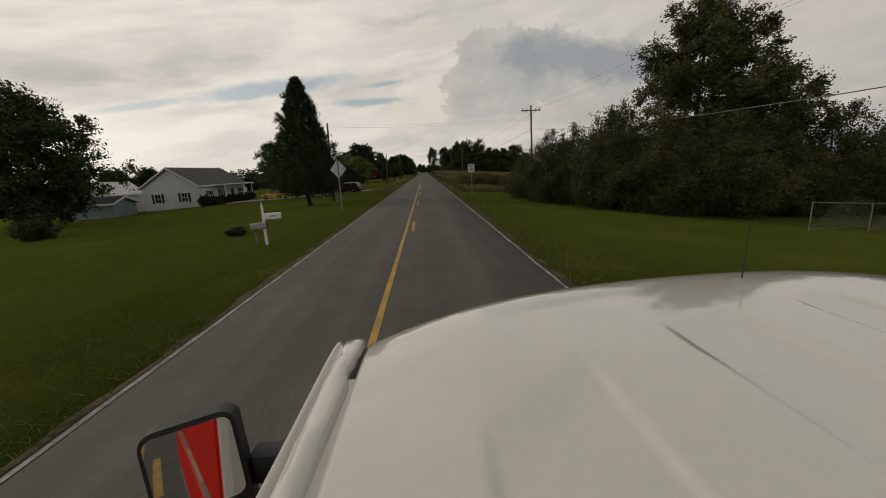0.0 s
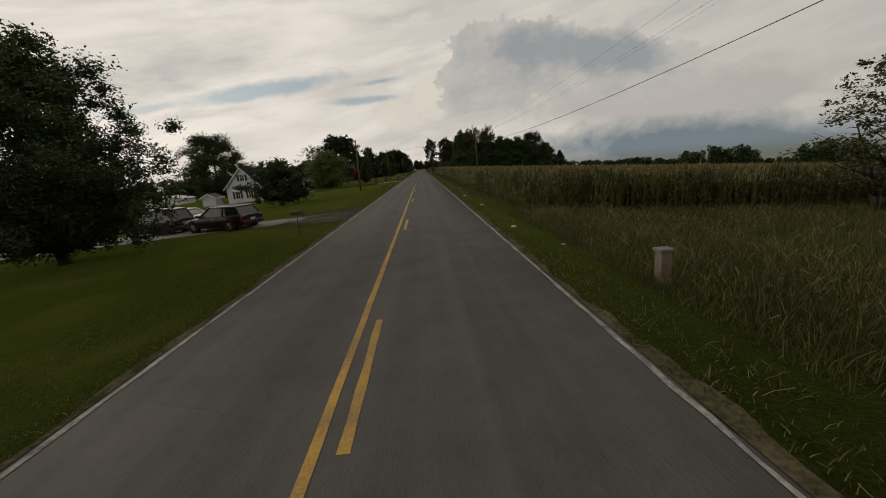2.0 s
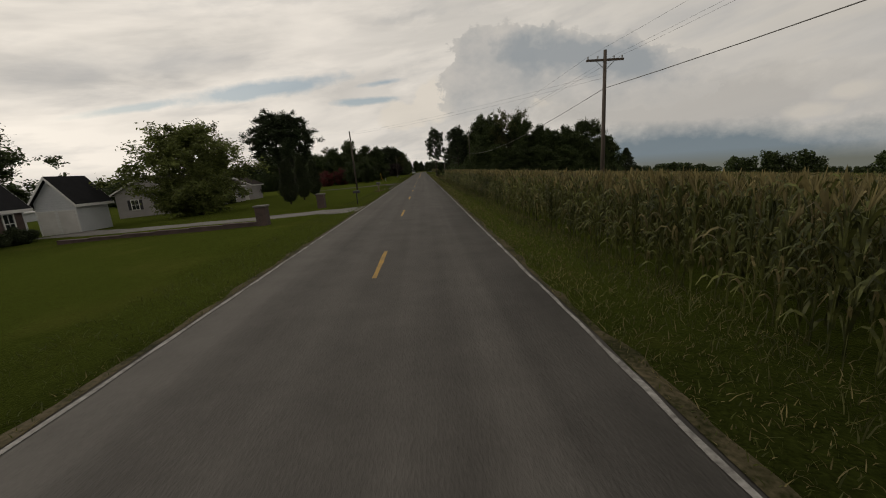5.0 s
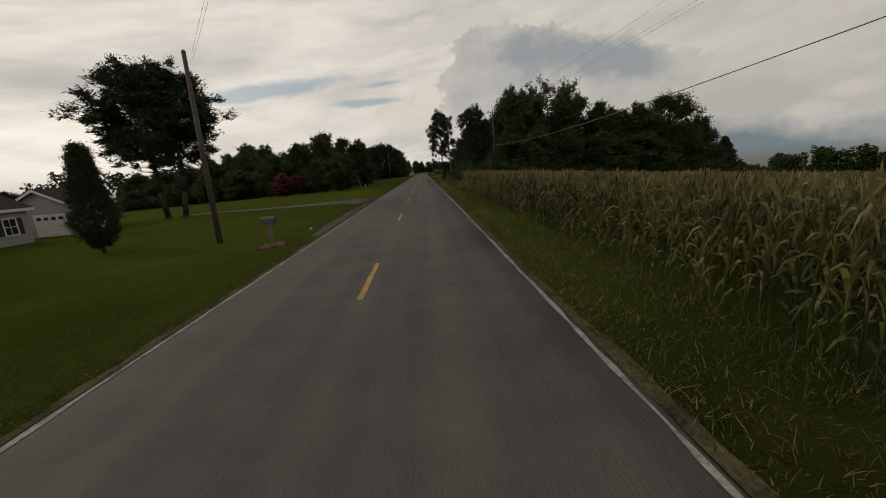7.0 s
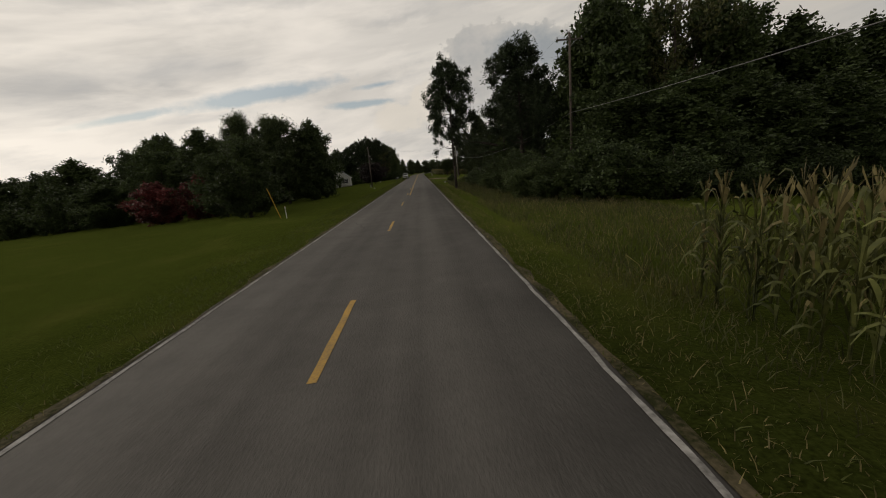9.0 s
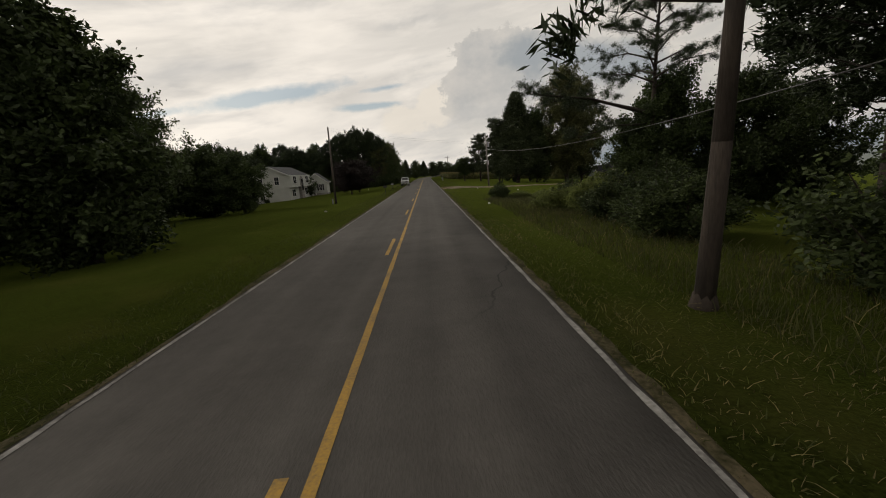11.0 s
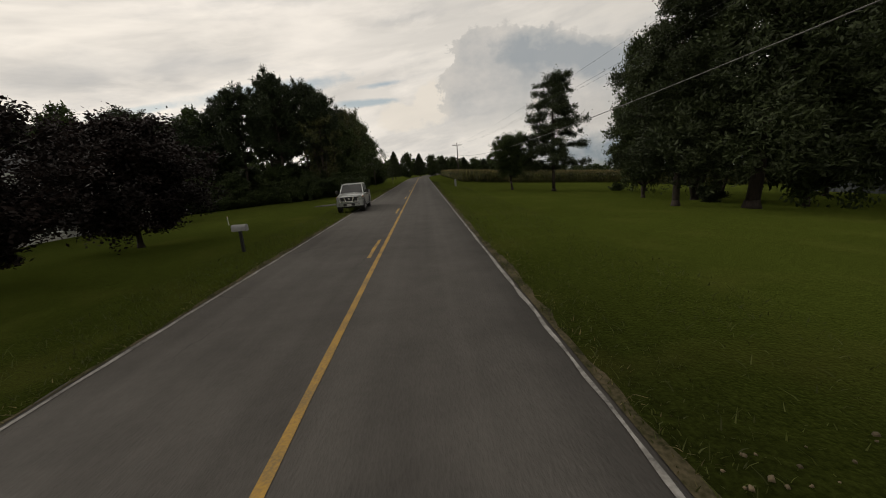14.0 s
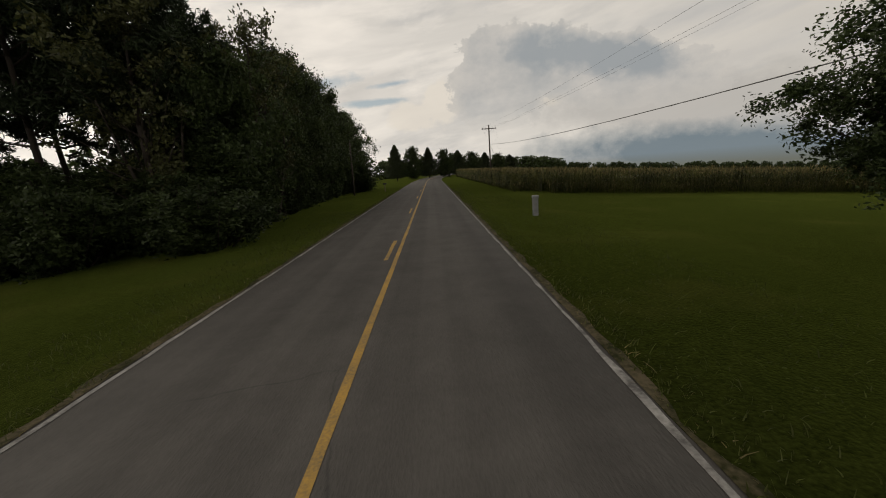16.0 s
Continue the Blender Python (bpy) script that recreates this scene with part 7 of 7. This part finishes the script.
    for s in (-1, 1):
        part("red_band", boxed(cx + s * 1.235 - 0.01, cx + s * 1.235 + 0.01, -5.15, -0.46, 1.30, 2.36), "red_paint", bx, "broad red band")
        part("white_stripe", boxed(cx + s * 1.246 - 0.008, cx + s * 1.246 + 0.008, -5.15, -0.46, 1.78, 1.92), "white_paint", bx)
        part("red_band", boxed(cx + s * 1.235 - 0.01, cx + s * 1.235 + 0.01, -5.15, -0.46, 0.75, 1.1), "red_paint", bx, "red lower band")
    # aerial on the roof
    part("aerial", tube(bmesh.new(), (1.17, 1.30, 2.02), (1.18, 1.30, 2.24), 0.0028, 0.0016, 6), "black_plastic", c, "thin black whip aerial")
    # mirrors
    for s in (-1, 1):
        mx, my, mz = cx + s * 1.415, 0.80, 1.815
        def pane(w, z0, z1, r):
            pts = []
            for cx2, cz2, a0 in ((w - r, z1 - r, 0), (-w + r, z1 - r, 90), (-w + r, z0 + r, 180), (w - r, z0 + r, 270)):
                pts += [(cx2 + r * math.cos(radians(a0 + q * 22.5)), cz2 + r * math.sin(radians(a0 + q * 22.5))) for q in range(5)]
            return pts
        head = loft(bmesh.new(), [[(u * k, y, v * k) for u, v in pane(0.098, -0.215, 0.150, 0.035)] for y, k in ((-0.052, 1.0), (0.0, 1.0), (0.04, 0.93), (0.065, 0.75))])
        mir = part("mirror_housing", head, "black_plastic", c, "black plastic door mirror housing")
        mir.matrix_basis = pose(mx, my, mz, -11, 5 * s, -19.6 * s)
        part("mirror_glass", prism(bmesh.new(), pane(0.088, -0.052, 0.138, 0.022), "y", -0.056, -0.050), "mirror_glass", mir, "flat mirror glass")
        low = part("wide_mirror", prism(bmesh.new(), pane(0.088, -0.203, -0.064, 0.022), "y", -0.056, -0.050), "mirror_glass", mir, "lower wide-angle mirror glass")
        part("mirror_arm", boxed(min(mx - s * 0.1, cx + s * 0.98), max(mx - s * 0.1, cx + s * 0.98), my + 0.0, my + 0.06, mz - 0.05, mz + 0.03, bev=0.012), "black_plastic", c)
    return c


ambulance()

# ---- poles, wires, signs, mailboxes and small things ----
def utility_pole(x, y, h, cross=False, material="pole_wood", lean=(0, 0), label="", r=0.14, transformer=False, twin=False):
    z = gz(x)
    p = thing("utility_pole", label, "utility pole", x, y, z)
    part("pole_shaft", tube(bmesh.new(), (0, 0, -0.3), (lean[0], lean[1], h), r, r * 0.68, 12), material, p, smooth=True)
    if cross:
        bar = part("crossarm", boxed(lean[0] - 1.15, lean[0] + 1.15, lean[1] - 0.05, lean[1] + 0.05, h - 0.62, h - 0.5), material, p, "wooden crossarm")
        for u in (-1.05, -0.45, 0.55, 1.05):
            ins = bmesh.new()
            tube(ins, (lean[0] + u, lean[1], h - 0.5), (lean[0] + u, lean[1], h - 0.34), 0.035, 0.05, 8)
            part("insulator", ins, "mailbox_grey", bar)
        br = bmesh.new()
        for s in (-1, 1):
            tube(br, (lean[0] + s * 0.6, lean[1] - 0.06, h - 0.6), (lean[0], lean[1] - 0.08, h - 1.15), 0.018, 0.018, 6)
        part("brace", br, "steel", p)
    if transformer:
        t = bmesh.new()
        tube(t, (lean[0] + 0.34, lean[1], h - 2.0), (lean[0] + 0.34, lean[1], h - 1.2), 0.2, 0.2, 14)
        part("transformer", t, "mailbox_grey", p, "grey transformer can", smooth=False)
    if not cross:
        part("pole_cap", tube(bmesh.new(), (lean[0], lean[1], h), (lean[0], lean[1], h + 0.06), r * 0.6, r * 0.4, 10), "steel", p)
    return p


def wire(points, sag, r=0.012, material="wire", label="thin dark overhead wire between poles"):
    """A sagging wire through the points, as one tube; sag: one for all spans, or one for each."""
    pts = []
    for n, (a, b) in enumerate(zip(points, points[1:])):
        dip = sag[n] if isinstance(sag, tuple) else sag
        a, b = Vector(a), Vector(b)
        for k in range(14):
            u = k / 14
            p = a.lerp(b, u)
            p.z -= dip * 4 * u * (1 - u)
            pts.append(p)
    pts.append(Vector(points[-1]))
    rings = []
    for i, p in enumerate(pts):
        d = (pts[min(i + 1, len(pts) - 1)] - pts[max(i - 1, 0)]).normalized()
        s = d.cross(Vector((0, 0, 1))).normalized()
        t = s.cross(d)
        rings.append([p + s * r * math.cos(a) + t * r * math.sin(a) for a in (0, 1.57, 3.14, 4.71)])
    ob = part("overhead_wire", loft(bmesh.new(), rings), material)
    return tagged(ob, label, "wire")


RPOLES = [(15.0, -32, 10.0), (13.3, 46.4, 10.0), (12.0, 118.3, 9.3), (14.6, 206.0, 13.4), (11.4, 278.5, 8.5), (10.4, 374, 9.2), (26, 452, 8.6)]
for i, (x, y, h) in enumerate(RPOLES):
    utility_pole(x, y, h, cross=i in (1, 2, 3, 5, 6), material="pole_wood" if i != 4 else "pole_grey", label="tall weathered wooden utility pole" + (" with a crossarm" if i in (1, 2, 3, 5, 6) else " beside a dirt drive"), transformer=i == 4, lean=(-0.15, 0) if i in (1, 4) else (0, 0))
tops = [(x, y, gz(x) + h) for x, y, h in RPOLES]
for u, dz in ((-1.05, -0.34), (0.55, -0.34), (1.05, -0.34)):
    wire([(x + u, y, z + dz) for x, y, z in tops], 0.9, 0.005)
CABLE = (6.0, 6.7, 6.6, 6.2, 5.7, 5.8, 4.6)
wire([(x, y, z) for (x, y, _), z in zip(tops, CABLE)], (2.2, 1.0, 1.3, 2.0, 1.4, 0.8), 0.019, "cable", "thick grey telephone cable slung between poles")
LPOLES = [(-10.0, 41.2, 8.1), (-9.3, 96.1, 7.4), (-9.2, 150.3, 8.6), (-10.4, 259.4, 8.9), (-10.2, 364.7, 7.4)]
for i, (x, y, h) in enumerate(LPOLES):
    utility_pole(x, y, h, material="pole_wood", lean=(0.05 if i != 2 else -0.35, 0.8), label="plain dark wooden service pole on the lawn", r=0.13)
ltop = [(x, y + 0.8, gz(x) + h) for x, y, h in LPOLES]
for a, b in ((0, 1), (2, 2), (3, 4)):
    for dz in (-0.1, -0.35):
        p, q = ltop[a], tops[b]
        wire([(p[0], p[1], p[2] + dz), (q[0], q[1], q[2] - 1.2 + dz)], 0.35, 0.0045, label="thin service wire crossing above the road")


def mailbox(x, y, label, body="mailbox_grey", post="timber", h=1.05, twin=False, rz=0, legs=1, thick=0.05, size=1.0):
    m = thing("mailbox", label, "mailbox", x, y, gz(x), rz)
    for k in range(legs):
        u = (k - (legs - 1) / 2) * 0.16
        part("post", boxed(-thick, thick, u - thick, u + thick, -0.2, h, bev=0.01), post, m)
    out = [(-0.1, 0), (0.1, 0), (0.1, 0.12)] + [(0.1 * math.cos(a), 0.12 + 0.1 * math.sin(a)) for a in (0.5, 1.0, 1.57, 2.14, 2.64)] + [(-0.1, 0.12)]
    out = [(u * size, v * size) for u, v in out]
    offs = (-0.16, 0.16) if twin else (0.0,)
    for i, o in enumerate(offs):
        b = part("box", prism(bmesh.new(), [(u + o, v + h + (0.02 if i else 0)) for u, v in out], "x", -0.27, 0.27), body, m)
        part("door", prism(bmesh.new(), [(u * 1.05 + o, v * 1.04 + h - 0.004 + (0.02 if i else 0)) for u, v in out], "x", 0.27, 0.285), body, b)
        part("flag", boxed(-0.05, 0.12, o + 0.105, o + 0.115, h + 0.12, h + 0.16), "lamp_red" if body != "sign_white" else "sign_white", b)
    return m


m1 = thing("mailbox", "grey metal mailbox and white paper box on white posts", "mailbox", -6.65, 15.2, gz(-6.65))
for u in (-0.27, 0.10):
    part("post", boxed(u - 0.045, u + 0.045, -0.045, 0.045, -0.2, 0.66, bev=0.01), "timber" if u < 0 else "sign_white", m1)
part("support_board", boxed(-0.42, 0.2, -0.07, 0.07, 0.63, 0.67), "timber", m1)
ARCH = [(-0.1, 0), (0.1, 0), (0.1, 0.13), (0.088, 0.18), (0.055, 0.215), (0, 0.23), (-0.055, 0.215), (-0.088, 0.18), (-0.1, 0.13)]
b1 = part("box", prism(bmesh.new(), ARCH, "x", -0.3, 0.3), "mailbox_grey", m1, "dented grey metal mailbox")
b1.matrix_basis = pose(-0.12, 0.0, 0.67, 0, -4, 12)
part("door", prism(bmesh.new(), [(u * 1.06, v * 1.05 - 0.005) for u, v in ARCH], "x", 0.3, 0.318), "black_plastic", b1, "black mailbox door")
part("back_plate", prism(bmesh.new(), [(u * 1.04, v * 1.03 - 0.003) for u, v in ARCH], "x", -0.312, -0.3), "black_plastic", b1)
part("flag", boxed(0.1, 0.13, -0.115, -0.105, 0.12, 0.2), "lamp_red", b1)
b3 = part("paper_box", boxed(-0.30, 0.30, -0.1, 0.1, 0.0, 0.23, bev=0.025), "sign_white", m1, "white plastic newspaper box")
b3.matrix_basis = pose(0.48, 0.05, 1.02, 0, 0, 6)
part("name_bar", boxed(-0.1, 0.16, -0.106, -0.1, 0.1, 0.14), "steel", b3, "plain grey bar")
part("shelf", boxed(-0.2, 0.2, -0.09, 0.09, -0.03, 0.0), "steel", b3)
part("tall_board", prism(bmesh.new(), [(0.02, 0.55), (0.13, 0.55), (0.13, 1.5), (0.075, 1.72), (0.03, 1.5)], "y", 0.06, 0.085), "sign_white", m1, "tapered white board rising beside the boxes")
mailbox(-5.6, 55.4, "black mailbox on a thin post beside the road", "black_plastic", "black_plastic", 0.95, thick=0.016, size=0.8)
mailbox(-5.8, 147.9, "dark grey mailbox on a thick wooden post in a mulch bed", "mailbox_dark", "timber", 0.9, thick=0.08, size=1.35)
mailbox(-5.3, 127.2, "black mailbox beside the road", "black_plastic", "black_plastic", 0.95, thick=0.04)
mailbox(-5.4, 269.3, "black mailbox on two thin black posts", "black_plastic", "black_plastic", 1.0, legs=2, thick=0.025)
mailbox(-6.2, 289.8, "grey mailbox on a short dark post", "mailbox_grey", "black_plastic", 0.8, thick=0.05, size=1.15)
mailbox(-6.3, 368, "dark mailbox at the edge of a wood", "black_plastic", "timber", 1.0)
lw = thing("low_brick_wall", "low dark brick wall along a drive", "wall", 0, 0, 0)
for k in range(6):
    x0 = -22.6 + 2.16 * k
    part("wall_section", boxed(x0, x0 + 2.14, 118.6 - 0.2 * k, 118.85 - 0.2 * k, gz(x0) - 0.3, gz(x0) + 0.24), "brick_dark", lw)
    part("coping", boxed(x0, x0 + 2.14, 118.56 - 0.2 * k, 118.89 - 0.2 * k, gz(x0) + 0.24, gz(x0) + 0.29), "brick_dark", lw)
for x, y in ((-9.3, 117.4), (-8.2, 126.6)):
    p = thing("brick_pillar", "short brown brick pillar beside a drive", "pillar", x, y, gz(x))
    part("shaft", boxed(-0.3, 0.3, -0.3, 0.3, -0.2, 1.1, bev=0.02), "brick_dark", p)
    part("cap", boxed(-0.36, 0.36, -0.36, 0.36, 1.1, 1.2, bev=0.02), "concrete", p)


def text_on(words, size, x, y, z, parent, material="ink", width=None):
    """Letters as a mesh, upright and facing -y."""
    cu = bpy.data.curves.new("lettering", "FONT")
    cu.body, cu.size, cu.align_x, cu.align_y, cu.extrude = words, size, "CENTER", "CENTER", 0.001
    cu.offset = 0.004
    tmp = bpy.data.objects.new("lettering", cu)
    me = bpy.data.meshes.new_from_object(tmp)
    bpy.data.objects.remove(tmp)
    me.materials.clear()
    me.materials.append(M[material])
    ob = new("lettering", me)
    ob.parent = parent
    s = 1.0
    if width:
        w = max(v.co.x for v in me.vertices) - min(v.co.x for v in me.vertices)
        s = width / w
    ob.matrix_basis = pose(x, y, z, 90, 0, 0) @ Matrix.Diagonal((s, 1, 1, 1))
    return ob


sp = thing("speed_sign", "white speed limit sign with black lettering on a steel post", "road sign", 4.45, 36.0, gz(4.45))
part("post", boxed(-0.03, 0.03, 0.0, 0.05, -0.3, 2.95), "steel", sp, "grey-green steel channel post")
pan = part("panel", boxed(-0.305, 0.305, -0.012, 0.0, 2.2, 2.96, bev=0.004), "sign_white", sp, "white sign panel")
for x0, x1, z0, z1 in ((-0.285, 0.285, 2.93, 2.943), (-0.285, 0.285, 2.217, 2.23), (-0.285, -0.272, 2.23, 2.93), (0.272, 0.285, 2.23, 2.93)):
    part("border", boxed(x0, x1, -0.016, -0.012, z0, z1), "ink", pan)
text_on("SPEED", 0.15, 0, -0.014, 2.83, pan, width=0.42)
text_on("LIMIT", 0.15, 0, -0.014, 2.68, pan, width=0.38)
text_on("40", 0.38, 0, -0.014, 2.42, pan, width=0.42)

dm = thing("warning_sign", "back of a diamond road sign on a steel post", "road sign", -6.2, 27.9, gz(-6.2), -18)
part("post", boxed(-0.035, 0.035, -0.05, 0.0, -0.3, 3.75), "steel", dm, "grey steel post")
part("panel", prism(bmesh.new(), [(0, 2.35), (0.66, 3.01), (0, 3.67), (-0.66, 3.01)], "y", 0.0, 0.012), "sign_back", dm, "bare metal back of a diamond sign")
part("label_sticker", boxed(0.42, 0.5, -0.004, 0.0, 2.98, 3.06), "ink", dm)

ped = thing("utility_pedestal", "short weathered concrete marker post in the weeds", "marker post", 4.8, 44.8, gz(4.8))
part("body", boxed(-0.11, 0.11, -0.11, 0.11, -0.2, 0.62, bev=0.02), "timber", ped)
part("cap", boxed(-0.14, 0.14, -0.14, 0.14, 0.62, 0.69, bev=0.02), "concrete", ped)
bx7 = thing("utility_box", "pale green-white telephone pedestal on the verge", "utility box", 5.7, 330.3, gz(5.7))
part("body", boxed(-0.13, 0.13, -0.1, 0.1, -0.1, 0.85, bev=0.03), "mailbox_grey", bx7)
part("lid", boxed(-0.15, 0.15, -0.12, 0.12, 0.85, 1.0, bev=0.03), "mailbox_grey", bx7)
ped2 = thing("utility_pedestal", "thin pale cable pedestal beside a pole", "utility box", -9.5, 40.6, gz(-9.5))
part("body", boxed(-0.12, 0.12, -0.1, 0.1, -0.1, 1.0, bev=0.03), "mailbox_grey", ped2)
part("lid", boxed(-0.14, 0.14, -0.12, 0.12, 1.0, 1.08, bev=0.02), "black_plastic", ped2)
ped3 = thing("utility_pedestal", "pale cable pedestal beside a service pole", "utility box", -10.6, 258.8, gz(-10.6))
part("body", boxed(-0.07, 0.07, -0.07, 0.07, -0.1, 0.6, bev=0.02), "mailbox_grey", ped3)
part("lid", boxed(-0.08, 0.08, -0.08, 0.08, 0.6, 0.65, bev=0.02), "black_plastic", ped3)


def stake(x, y, h, label, material="trim_white", lean=0.0):
    s = thing("marker_stake", label, "stake", x, y, gz(x))
    part("shaft", tube(bmesh.new(), (0, 0, -0.15), (lean, 0, h), 0.035, 0.03, 8), material, s)
    part("tip", tube(bmesh.new(), (lean, 0, h), (lean * 1.05, 0, h + 0.06), 0.032, 0.012, 8), "yellow_paint", s)


stake(-10.0, 202.0, 0.9, "white marker stake at the edge of a lawn")
stake(-10.8, 203.0, 2.4, "pale yellow guy-wire guard leaning on the lawn", "yellow_paint", -0.7)
stake(-12.9, 302, 0.6, "short white stake in the lawn")
stake(-12.8, 48.0, 0.5, "short white stake in the lawn")
# chain-link fence behind the thicket
fe = thing("chain_link_fence", "low galvanised chain-link fence along a lawn", "fence", 0, 0, 0)
for k in range(8):
    x = 15.6 + 2.6 * k
    part("fence_post", tube(bmesh.new(), (x, 14.4, gz(x) - 0.2), (x, 14.4, gz(x) + 1.2), 0.024, 0.024, 8), "steel", fe)
    if k < 7:
        a, b = (x, 14.4, gz(x) + 1.17), (x + 2.6, 14.4, gz(x + 2.6) + 1.17)
        part("top_rail", tube(bmesh.new(), a, b, 0.016, 0.016, 8), "steel", fe)
        net = bmesh.new()
        for i in range(26):
            for s in (-1, 1):
                u0 = i / 26 * 2.6
                u1 = min(2.6, max(0.0, u0 + s * 1.1))
                z0 = gz(x) + 0.03
                t = abs(u1 - u0) / 1.1
                tube(net, (x + u0, 14.4, z0), (x + u1, 14.4, z0 + 1.1 * t), 0.003, 0.003, 3, False)
        part("mesh_panel", net, "steel", fe)
# litter along the road
lr = random.Random(8)
for i, (x, y) in enumerate([(4.0, 77.4), (3.6, 52.0), (3.7, 60.5), (4.2, 48.5), (3.5, 68.0), (5.2, 241.5), (9.0, 31.5), (-8.4, 247.0), (12.4, 262.0), (-5.4, 152.0), (8.0, 268)]):
    bm = bmesh.new()
    bmesh.ops.create_icosphere(bm, subdivisions=1, radius=0.11)
    for v in bm.verts:
        v.co = Vector((v.co.x * lr.uniform(0.6, 1.4), v.co.y * lr.uniform(0.6, 1.4), v.co.z * lr.uniform(0.3, 0.7)))
    ob = part("litter", bm, "litter_white")
    ob.location = (x, y, gz(x) + 0.03)
    tagged(ob, "crumpled scrap of white litter on the verge", "litter", group="litter")
